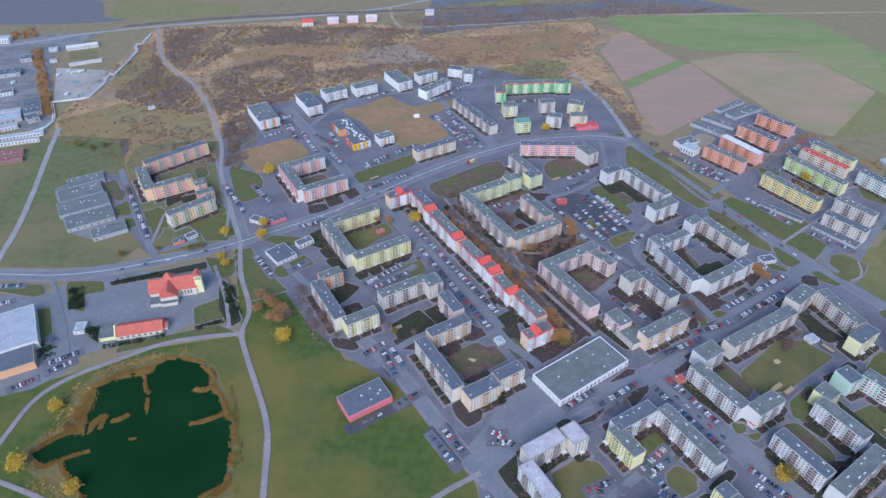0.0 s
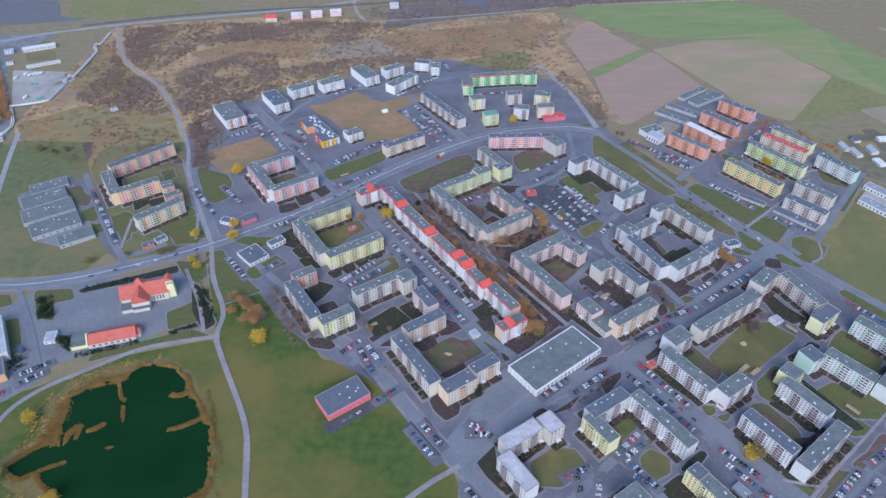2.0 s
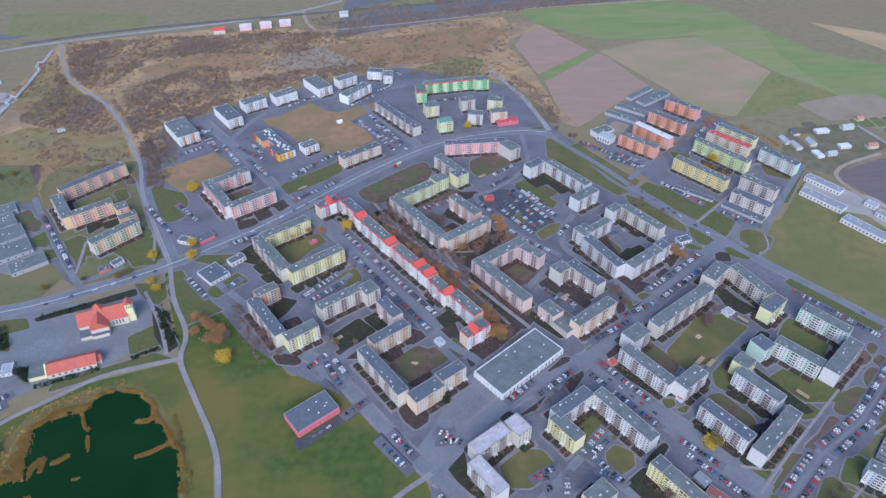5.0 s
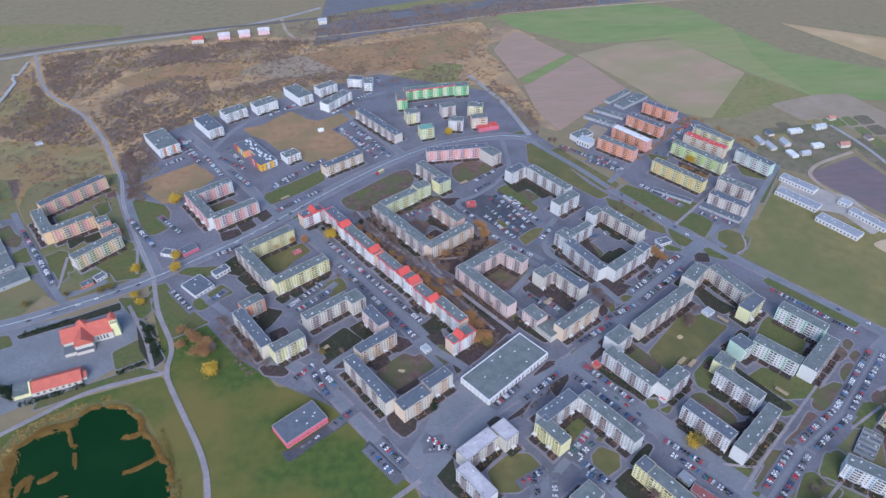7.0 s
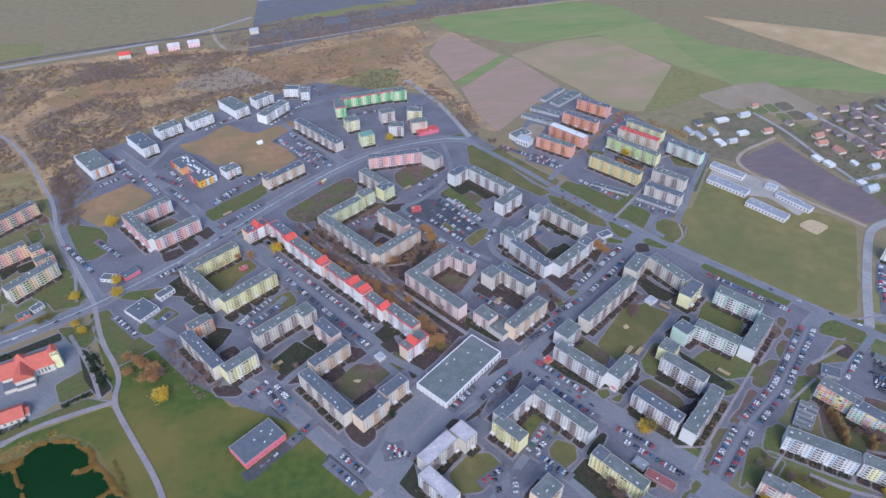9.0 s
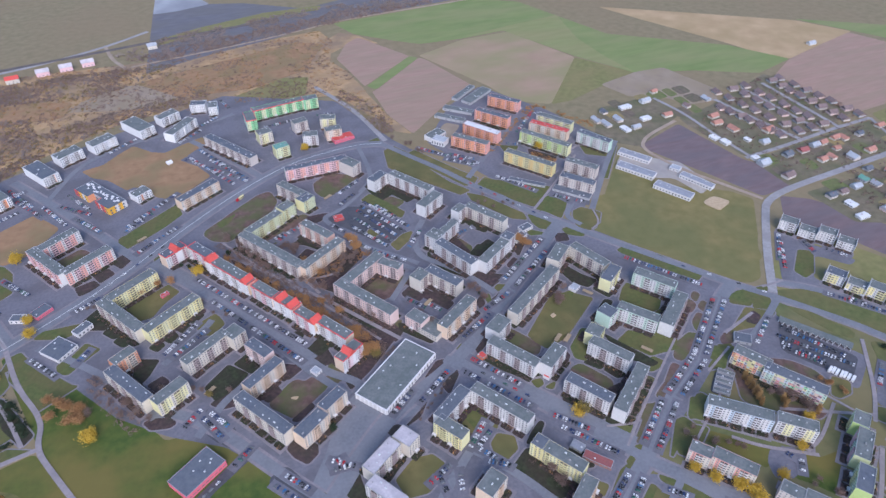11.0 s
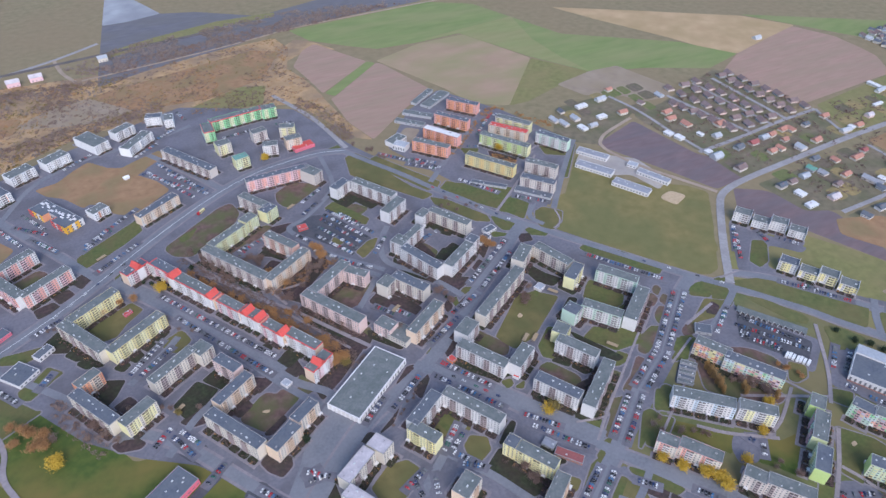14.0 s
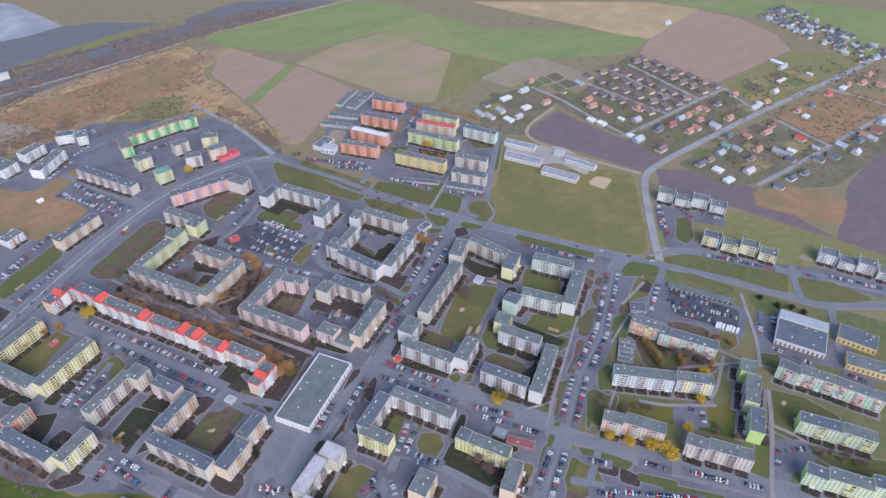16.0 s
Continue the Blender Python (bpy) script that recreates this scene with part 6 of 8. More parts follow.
low(319.2, 399.3, 9.6, 8.0, 23.6, 0, "white", 3.5, "greyroof")
low(193.0, 354.3, 6.3, 7.0, 19.2, 0, "orangered", 3.5, "redroof")
low(131.9, 609.2, 11.0, 9.0, 0.0, 0, "red", 3.2, "redroof")
low(48.9, 396.4, 6.8, 8.0, 29.6, 0, "white", 3.5, "greyroof")
low(306.5, 494.6, 17.9, 9.0, 21.8, 0, "white", 4, "slate")
low(321.4, 506.9, 15.0, 9.0, 13.3, 0, "white", 4, "slate")
low(408.3, 547.1, 46.8, 11.0, -51.1, 0, "grey", 3, "slate")
low(368.8, 588.3, 45.9, 7.0, -43.4, 0, "grey", 3, "slate")
low(397.2, 841.3, 9.6, 52.1, -56.0, 0, "grey", 4, "bitumen")
low(411.3, 824.6, 16.6, 56.1, -59.3, 0, "grey", 4, "bitumen")
low(367.3, 793.8, 45.2, 11.0, -44.8, 0, "grey", 4, "bitumen")
low(346.5, 776.4, 44.8, 10.0, -46.6, 0, "grey", 4, "bitumen")
low(306.9, 719.8, 19.0, 14.0, -51.7, 0, "white", 8, "greyroof")
low(526.5, 163.0, 43.8, 42.0, -61.6, 0, "whitered", 8, "slate")
low(565.9, 129.6, 33.5, 20.5, -65.8, 0, "amber", 7, "slate")
low(542.1, 105.6, 36.4, 16.1, -58.4, 0, "amber", 7, "bitumen")
sawtooth_garages(496.0, 256.2, -56.5, 13)
low(384.0, 250.7, 14.6, 4.0, -48.2, 0, "grey", 3, "bitumen")
low(379.4, 247.0, 14.5, 4.0, -48.1, 0, "grey", 3, "slate")
low(374.9, 243.3, 14.4, 4.0, -48.0, 0, "grey", 3, "bitumen")
low(370.5, 239.6, 14.3, 4.0, -47.9, 0, "grey", 3, "slate")
low(366.2, 236.0, 14.2, 4.0, -47.8, 0, "grey", 3, "bitumen")
low(426.9, 277.0, 15.4, 12.0, -40.0, 0, "grey", 3.5, "slate")
low(508.4, 555.7, 49.3, 14.0, -58.9, 0, "white", 5, "blueroof")
low(523.4, 500.3, 47.5, 14.0, -61.6, 0, "white", 5, "blueroof")
low(563.7, 505.8, 42.8, 10.0, -66.8, 0, "white", 5, "blueroof")
low(527.6, 585.5, 42.8, 12.0, -58.5, 0, "white", 5, "blueroof")
low(558.5, 540.8, 12.6, 10.0, -60.9, 0, "white", 4, "greyroof")
low(222.0, 238.2, 10.5, 8.0, -58.7, 0, "grey", 3, "blueroof")
low(230.2, 221.5, 23.4, 8.0, -51.2, 0, "brick", 3, "darkred")
low(-402.7, 835.6, 8.8, 6.0, 22.8, 0, "white", 3, "greyroof")
low(-544.7, 919.4, 7.7, 5.0, 30.6, 0, "teal", 2.6, "greenroof")
low(-518.1, 874.9, 8.5, 5.0, 40.1, 0, "teal", 2.6, "greenroof")
low(-65.6, 553.9, 8.4, 4.0, 28.0, 0, "pinkred", 3, "redroof")
low(236.4, 310.7, 6.7, 6.0, 32.7, 0, "white", 3, "redroof")
low(-558.7, 749.2, 86.9, 8.0, 19.7, 0, "white", 5, "greyroof")
low(-553.8, 734.6, 81.8, 6.0, 17.3, 0, "white", 5, "blueroof")
low(-547.8, 704.2, 61.1, 9.0, 22.0, 0, "brick", 5, "darkred")
low(-540.2, 688.4, 59.0, 9.0, 22.1, 0, "brick", 5, "darkred")
low(-580.2, 802.3, 26.8, 20.0, 28.3, 0, "grey", 6, "greyroof")
low(-549.3, 800.3, 14.2, 14.0, 42.4, 0, "grey", 7, "slate")
low(-590.0, 1052.0, 48.0, 8.0, 22.0, 0, "white", 6, "white_roofing")
low(-558.5, 989.7, 47.1, 5.0, 24.8, 0, "white", 4, "greyroof")
low(-631.9, 1039.9, 12.4, 9.0, 22.4, 0, "white", 5, "greyroof")
low(-655.8, 1002.1, 16.1, 16.0, 16.1, 0, "grey", 6, "slate")
low(-655.8, 947.9, 30.0, 22.0, 22.0, 0, "grey", 6, "slate")
low(-735.0, 1075.6, 29.5, 14.0, 9.8, 0, "white", 9, "greyroof")
low(-566.2, 835.6, 21.7, 50.0, 27.0, 0, "grey", 6, "slate")
low(-626.4, 881.2, 17.2, 14.0, 25.1, 0, "white", 5, "bitumen")
low(-588.6, 821.0, 24.3, 9.0, 16.0, 0, "white", 5, "greyroof")
low(-611.6, 995.4, 9.6, 6.0, 27.3, 0, "white", 4, "blueroof")
low(-569.2, 777.7, 19.7, 9.0, 28.1, 0, "white", 5, "greyroof")
# ---- houses ----
house(-238, 1157, 19, 12, 5, 7, "cream", "redroof")
house(-195, 1168, 19, 12, 5, 7, "pink", "pale_roofing")
house(-161, 1174, 19, 12, 5, 7, "pink", "pale_roofing")
house(-128, 1180, 19, 12, 5, 7, "pink", "pale_roofing")
house(-25, 1212, 15, 11, 5, 6, "cream", "greyroof")
house(658, 583, 12, 9, 98, 3.0, "white", "white_roofing")
house(663, 567, 12, 9, 97, 3.8, "white", "white_roofing")
house(689, 614, 14, 10, 0, 3.4, "cream", "tileroof")
house(699, 592, 14, 11, 93, 3.0, "cream", "tileroof")
house(741, 570, 14, 11, 8, 3.8, "cream", "tileroof")
house(713, 547, 11, 10, 2, 3.0, "beige", "greyroof")
house(717, 510, 13, 10, 8, 3.4, "grey", "slate")
house(744, 510, 13, 10, 1, 3.0, "beige", "darkred")
house(769, 514, 13, 9, 4, 3.0, "grey", "greyroof")
house(783, 514, 11, 9, 6, 3.8, "cream", "tileroof")
house(811, 518, 15, 9, 7, 3.0, "cream", "tileroof")
house(789, 496, 9, 8, 0, 3.0, "cream", "tileroof")
house(849, 512, 10, 8, 4, 3.8, "beige", "slate")
house(820, 512, 11, 9, 94, 3.4, "cream", "tileroof")
house(672, 506, 15, 12, 5, 3.8, "grey", "greyroof")
house(671, 520, 9, 8, 3, 3.4, "white", "white_roofing")
house(749, 482, 11, 9, 4, 3.8, "cream", "tileroof")
house(765, 482, 11, 8, 92, 3.8, "cream", "tileroof")
house(791, 471, 13, 11, 91, 3.8, "beige", "greyroof")
house(827, 475, 13, 10, 4, 3.4, "cream", "tileroof")
house(679, 471, 15, 11, 7, 3.8, "beige", "brownroof")
house(896, 518, 13, 9, 5, 3.0, "cream", "tileroof")
house(887, 475, 18, 8, 0, 3.4, "beige", "greyroof")
house(917, 477, 12, 9, 1, 3.0, "cream", "tileroof")
house(903, 478, 8, 7, 90, 3.4, "white", "white_roofing")
house(759, 427, 11, 9, 95, 3.8, "grey", "greenroof")
house(765, 414, 11, 9, 93, 3.0, "beige", "blueroof")
house(713, 418, 11, 9, 1, 3.0, "beige", "brownroof")
house(806, 428, 10, 9, 90, 3.0, "cream", "tileroof")
house(838, 420, 18, 9, 4, 3.0, "cream", "tileroof")
house(861, 427, 9, 8, 5, 3.4, "beige", "darkred")
house(788, 398, 13, 8, 6, 3.4, "cream", "tileroof")
house(805, 373, 24, 9, 96, 3.8, "beige", "blueroof")
house(822, 370, 11, 8, 98, 3.0, "white", "white_roofing")
house(861, 382, 13, 9, 94, 3.4, "white", "redroof")
house(801, 357, 11, 9, 93, 3.4, "grey", "slate")
house(929, 432, 10, 8, 8, 3.4, "cream", "tileroof")
house(924, 415, 10, 8, 0, 3.4, "white", "white_roofing")
house(961, 430, 11, 9, 0, 3.4, "grey", "slate")
house(891, 340, 13, 11, 92, 3.0, "grey", "greyroof")
house(856, 330, 15, 10, 95, 3.4, "grey", "slate")
house(832, 336, 13, 9, 95, 3.8, "beige", "slate")
house(891, 319, 11, 10, 7, 3.0, "rose", "pale_roofing")
house(925, 334, 13, 9, 0, 3.4, "grey", "slate")
house(944, 337, 13, 9, 97, 3.4, "cream", "tileroof")
house(969, 335, 13, 10, 95, 3.0, "beige", "darkred")
house(998, 343, 12, 10, 5, 3.4, "beige", "greyroof")
house(1018, 438, 11, 8, 4, 3.4, "white", "redroof")
house(1099, 430, 14, 9, 2, 3.4, "cream", "tileroof")
house(1137, 441, 12, 9, 4, 3.0, "cream", "tileroof")
house(1055, 436, 12, 8, 6, 3.8, "white", "white_roofing")
house(956, 489, 11, 9, 1, 3.8, "rose", "pale_roofing")
house(597, 705, 18, 9, 3, 3.4, "white", "white_roofing")
house(636, 710, 16, 9, 5, 3.8, "white", "greyroof")
house(667, 730, 10, 8, 7, 3.4, "cream", "tileroof")
house(639, 661, 13, 9, 0, 3.8, "cream", "tileroof")
house(604, 665, 14, 9, 2, 3.4, "white", "white_roofing")
house(566, 678, 14, 9, 91, 3.8, "beige", "greyroof")
house(560, 705, 10, 8, 92, 3.4, "beige", "slate")
house(536, 688, 16, 8, 94, 3.4, "beige", "greyroof")
house(543, 673, 16, 8, 96, 3.4, "beige", "greyroof")
house(560, 651, 15, 9, 96, 3.0, "white", "white_roofing")
house(577, 650, 12, 8, 3, 3.0, "beige", "greyroof")
house(684, 673, 10, 8, 98, 3.4, "beige", "brownroof")
house(726, 680, 13, 9, 93, 3.0, "grey", "greyroof")
house(698, 632, 14, 10, 8, 3.4, "cream", "tileroof")
house(785, 443, 11, 8, 3, 3.0, "grey", "slate")
house(738, 420, 12, 9, 1, 3.0, "grey", "greyroof")
house(760, 388, 11, 8, 8, 3.0, "beige", "brownroof")
house(855, 355, 9, 7, 90, 3.0, "beige", "greyroof")
house(944, 326, 11, 9, 91, 3.0, "beige", "greyroof")
house(1072, 439, 10, 8, 3, 3.8, "cream", "tileroof")
house(1116, 409, 12, 9, 98, 3.4, "cream", "tileroof")
house(1054, 552, 22, 8, 91, 3.4, "white", "white_roofing")
house(1046, 536, 22, 7, 8, 3.4, "white", "greyroof")
house(1000, 507, 20, 5, 3, 3.0, "white", "white_roofing")
house(1058, 495, 9, 6, 91, 3.0, "white", "white_roofing")
house(1037, 775, 14, 10, 2, 3.0, "white", "greyroof")
house(696, 561, 9, 6, 96, 3.0, "white", "white_roofing")
house(693, 417, 12, 9, 4, 3.8, "beige", "slate")
house(701, 395, 12, 10, 96, 3.0, "white", "white_roofing")
house(693, 372, 14, 9, 0, 3.0, "white", "white_roofing")
house(732, 371, 14, 10, 1, 3.0, "rose", "pale_roofing")
house(762, 330, 12, 9, 0, 3.8, "white", "slate")
house(733, 327, 11, 9, 98, 3.4, "white", "slate")
house(788, 328, 11, 8, 5, 3.0, "beige", "slate")
# rows of brown-roofed bungalows along three streets
row_rng = random.Random(61)
for x_near, x_far, n in ((727, 748, 7), (756, 778, 7), (786, 803, 7), (812, 826, 7), (862, 866, 8), (882, 898, 7)):
    for i in range(n):
        k = (i + row_rng.uniform(-0.1, 0.1)) / (n - 1)
        house(round(x_near + (x_far - x_near) * k + row_rng.uniform(-1, 1), 1), round(688 - 136 * k - (40 if x_near < 750 else 0) * (1 - k), 1), 13, 11, row_rng.choice((80, 80, -10)) + row_rng.uniform(-3, 3), 3.2, row_rng.choice(("grey", "beige", "rose")), row_rng.choice(("brownroof", "brownroof", "brownroof", "mauveroof")))
# a new suburb of white and grey houses far out
for row in range(5):
    for i in range(16):
        if row_rng.random() < 0.82:
            k = i / 15
            house(round(1180 + 42 * k + 17 * row + row_rng.uniform(-3, 3), 1), round(478 + 232 * k - 3 * row + row_rng.uniform(-3, 3), 1), 11, 8.5, row_rng.choice((10, 30, 100, 75)), 4, row_rng.choice(("white", "cream", "white", "grey")), row_rng.choice(("slate", "slate", "greyroof", "brownroof")))


def pergola(x, y, turn):
    """A shelter over bins: a tan board roof on six posts with a low screen."""
    base = thing("bin_shelter", pose(x, y, 0.3, 0, 0, turn), "tan wooden bin shelter with a flat board roof", "shelter", "shelters in the courts")
    for k in range(12):
        bm = bmesh.new()
        box(bm, -5.4 + 0.9 * k, -1.9, 2.5, -4.56 + 0.9 * k, 1.9, 2.62)
        part("board", bm, "shelter_wood", base)
    for px in (-5.0, 0.0, 5.0):
        for py in (-1.6, 1.6):
            bm = bmesh.new()
            box(bm, px - 0.08, py - 0.08, -0.3, px + 0.08, py + 0.08, 2.496)
            part("post", bm, "bark", base)
    bm = bmesh.new()
    box(bm, -5.1, 1.72, 0, 5.1, 1.8, 1.7)
    part("screen", bm, "shelter_wood", base)


def tent(x, y):
    """A white storage tent on the waste lot."""
    base = thing("tent", pose(x, y, 0.3, 0, 0, 20), "white storage tent on the brown waste lot", "tent")
    bm = bmesh.new()
    box(bm, -3.5, -3, -0.4, 3.5, 3, 2.4)
    part("side", bm, "balcony_white", base)
    bm = bmesh.new()
    gable(bm, -3.5, -3, 3.5, 3, 2.404, 1.9, True, 0.2)
    part("roof", bm, "white_roofing", base)


pergola(268, 346, 34)
pergola(328, 388, -57)
pergola(-41, 411, 32)
pergola(336, 301, -57)
pergola(132, 654, 30)
pergola(-80, 656, 30)
pergola(276, 342, 34)
pergola(174, 438, 30)
tent(-36, 812)

def heating_pipeline(line):
    """Two lagged pipes side by side on low concrete trestles, with kinks that let them stretch."""
    base = thing("heating_pipeline", pose(0, 0, 0), "twin silver-lagged heating pipes on low concrete trestles across the heath", "pipeline")
    for by in (-1.3, 1.3):
        pts, bm, last = side_line(line, by), bmesh.new(), None
        for i, p in enumerate(pts):
            d = (pts[min(i + 1, len(pts) - 1)] - pts[max(i - 1, 0)]).normalized()
            ring = [bm.verts.new((p.x - d.y * 0.75 * math.cos(k * math.tau / 10), p.y + d.x * 0.75 * math.cos(k * math.tau / 10), 1.9 + 0.75 * math.sin(k * math.tau / 10))) for k in range(10)]
            for k in range(10):
                if last:
                    bm.faces.new((last[k - 1], last[k], ring[k], ring[k - 1]))
            last = ring
        part("pipe", bm, "pipe_lagging", base)
    for a, b in zip(line, line[1:]):
        a, b = Vector(a), Vector(b)
        n = max(1, int((b - a).length / 14))
        for k in range(n):
            p = a.lerp(b, (k + 0.5) / n)
            ob = part("trestle", unit(0.6, 4.4, 1.3, "coping"), "coping", base)
            ob.matrix_basis = pose(p.x, p.y, -0.1, 0, 0, math.degrees(math.atan2(b.y - a.y, b.x - a.x)))


heating_pipeline([(-499, 1112), (-498, 1073), (-499, 1064), (-506, 1066), (-503, 1050), (-495, 1037), (-495, 988), (-497, 944), (-504, 948), (-504, 927), (-499, 920), (-503, 867), (-512, 862), (-547, 852), (-526, 811), (-521, 796), (-523, 778), (-534, 768)])

# ---- church and parish hall beside the pond ----
def church(x, y, turn):
    base = thing("church", pose(x, y, 0, 0, 0, turn), "small cream church with red tiled roofs and a square tower", "church")
    base.scale = (1.35, 1.35, 1.35)
    bm = bmesh.new()
    box(bm, -17, -7, -0.2, 13, 8, 6.2)
    wall = part("wall", bm, "plaster_cream", base)
    bm = bmesh.new()
    gable(bm, -17, -7, 13, 8, 6.2, 6.0, True, 0.7)
    part("roof", bm, "church_tile", base)
    bm = bmesh.new()
    box(bm, -10, -13, -0.2, 1, -6.9, 6.0)
    gable(bm, -10, -13, 1, -6.9, 6.0, 5.2, False, 0.0)
    part("porch", bm, "plaster_cream", base)
    bm = bmesh.new()
    gable(bm, -10, -12.7, 1, 3, 6.3, 5.6, False, 0.6)
    part("porch_roof", bm, "church_tile", base)
    bm = bmesh.new()
    bmesh.ops.create_cone(bm, cap_ends=True, segments=4, radius1=5.2, radius2=0.1, depth=5.0, matrix=pose(-4.5, 2, 13.2, 0, 0, 45))
    part("spire", bm, "church_tile", base, "low pyramid spire of red tiles")
    bm = bmesh.new()
    bmesh.ops.create_circle(bm, cap_ends=True, segments=14, radius=1.2, matrix=pose(-4.5, -13.05, 7.6, 90))
    part("round_window", bm, "glass", base)
    bm = bmesh.new()
    box(bm, -17, -14, -0.2, -9.9, -7, 3.0)
    box(bm, -9.9, -15.2, -0.2, 0.5, -13.1, 3.0)
    part("side_aisle", bm, "plaster_cream", base)
    bm = bmesh.new()
    box(bm, -17.3, -14.3, 3.002, -9.6, -7.02, 3.35)
    box(bm, -9.59, -15.5, 3.002, 0.8, -13.12, 3.35)
    part("side_roof", bm, "slate", base)
    for k in range(4):
        bm = bmesh.new()
        box(bm, 3.0 + 2.0 * k, -7.06, 1.6, 4.0 + 2.0 * k, -6.95, 5.0)
        part("window", bm, "glass", wall)
    bm = bmesh.new()
    box(bm, 13.1, -6, -0.2, 17.6, -1.0, 15)
    tower = part("tower", bm, "plaster_lemon", base)
    bm = bmesh.new()
    gable(bm, 13.1, -6, 17.6, -1.0, 15, 2.6, False, 0.5)
    part("tower_roof", bm, "church_tile", tower)
    for k in range(3):
        bm = bmesh.new()
        box(bm, 13.7 + 1.3 * k, -6.06, 11.5, 14.5 + 1.3 * k, -5.95, 13.8)
        part("sound_hole", bm, "glass", tower)


def parish_hall(x, y, turn):
    base = thing("parish_hall", pose(x, y, 0, 0, 0, turn), "long cream hall with red tiled roof and grey annex", "hall")
    base.scale = (1.2, 1.2, 1.2)
    bm = bmesh.new()
    box(bm, -17, -6.5, -0.2, 15, 6.5, 4)
    part("wall", bm, "plaster_cream", base)
    bm = bmesh.new()
    gable(bm, -16, -6.5, 15, 6.5, 4, 4.4, True, 0.6)
    part("roof", bm, "church_tile", base)
    bm = bmesh.new()
    gable(bm, -17.6, -7.4, -16.7, 7.4, 4.4, 5.2, True, 0.0)
    part("end_gable", bm, "plaster_lemon", base)
    bm = bmesh.new()
    box(bm, 15.02, -3.5, -0.2, 18, 3.5, 3.0)
    part("lean_to", bm, "plaster_cream", base)
    bm = bmesh.new()
    gable(bm, 14.6, -3.5, 18, 3.5, 3.0, 2.6, True, 0.4)
    part("lean_to_roof", bm, "church_tile", base)
    bm = bmesh.new()
    box(bm, -29, -5, -0.2, -17.7, 7, 3.6)
    part("annex", bm, "plaster_lemon", base)
    bm = bmesh.new()
    box(bm, -29.3, -5.3, 3.604, -17.65, 7.3, 3.9)
    part("annex_roof", bm, "bitumen", base)
    bm = bmesh.new()
    for k in range(7):
        box(bm, -14 + 4 * k, -6.56, 1.2, -12.2 + 4 * k, -6.45, 3.0)
    part("window_pane", bm, "glass", base, "row of low windows", "stuff")

# ---- cars ----
def car_mesh_body():
    bm = bmesh.new()
    box(bm, -2.15, -0.86, 0.28, 2.15, 0.86, 0.86)
    for v in bm.verts:
        if v.co.z > 0.5:
            v.co.y *= 0.95
            v.co.x *= 0.96
    bmesh.ops.bevel(bm, geom=bm.edges[:], offset=0.14, segments=1, affect="EDGES")
    lo = [bm.verts.new((px, py, 1.44)) for px, py in ((-1.35, -0.62), (0.35, -0.62), (0.35, 0.62), (-1.35, 0.62))]
    hi = [bm.verts.new((v.co.x, v.co.y, 1.38)) for v in lo]
    bm.faces.new(lo)
    for i in range(4):
        bm.faces.new((hi[i], hi[(i + 1) % 4], lo[(i + 1) % 4], lo[i]))
    return bm


def car_mesh_glass():
    bm = bmesh.new()
    lo = [bm.verts.new((px, py, 0.84)) for px, py in ((-1.9, -0.78), (1.0, -0.78), (1.0, 0.78), (-1.9, 0.78))]
    hi = [bm.verts.new((px, py, 1.40)) for px, py in ((-1.35, -0.62), (0.35, -0.62), (0.35, 0.62), (-1.35, 0.62))]
    bm.faces.new(hi)
    for i in range(4):
        bm.faces.new((lo[i], lo[(i + 1) % 4], hi[(i + 1) % 4], hi[i]))
    return bm


def wheel_mesh(places=((0, 0),)):
    bm = bmesh.new()
    for wx, wy in places:
        bmesh.ops.create_cone(bm, cap_ends=True, segments=10, radius1=0.32, radius2=0.32, depth=0.22, matrix=pose(wx, wy, 0.32, 90))
    return bm


WHEEL = mesh_of(wheel_mesh(), "tyre")
CARS, SPOTS = {}, []
for _n in CAR_COLOURS:
    ob = thing("car", pose(0, 0, -50), f"{_n.replace('_', ' ')} hatchback car parked on the asphalt", "car", "cars parked on the estate")
    part("body", car_mesh_body(), "paint_" + _n, ob)
    part("glazing", car_mesh_glass(), "glass", ob, "dark car windows")
    for wx in (-1.3, 1.35):
        for wy in (-0.74, 0.74):
            part("wheel", WHEEL, "tyre", ob).location = (wx, wy, 0)
    CARS[_n] = ob
PICK = ["silver"] * 6 + ["white"] * 5 + ["black"] * 6 + ["dark_blue"] * 5 + ["grey"] * 3 + ["red"] * 3 + ["green"] + ["blue"] * 2
car_rng = random.Random(11)


def car_row(x1, y1, x2, y2, n, turn, apron=True):
    """A row of cars from one end to the other, some places left empty; turn: their heading against the row."""
    a, b = Vector((x1, y1)), Vector((x2, y2))
    heading = math.degrees(math.atan2(b.y - a.y, b.x - a.x)) + turn
    n = max(n, int((b - a).length / 2.55)) if turn else n
    lift = 0.485
    if turn and apron:
        LAID["apron"] = LAID.get("apron", 0) + 1
        lift = 0.4871 + 0.002 * (LAID["apron"] % 25)
        d = (b - a).normalized() * 4
        road(8.5, [a - d, a.lerp(b, 0.5), b + d], "pavement", lift)
    for i in range(n):
        if turn and car_rng.random() < 0.08:
            continue
        p = a.lerp(b, (i + 0.5 + car_rng.uniform(-0.1, 0.1)) / n)
        SPOTS.append((p.x, p.y, lift, heading + car_rng.choice((0, 180)) + car_rng.uniform(-4, 4), car_rng.choice(PICK)))


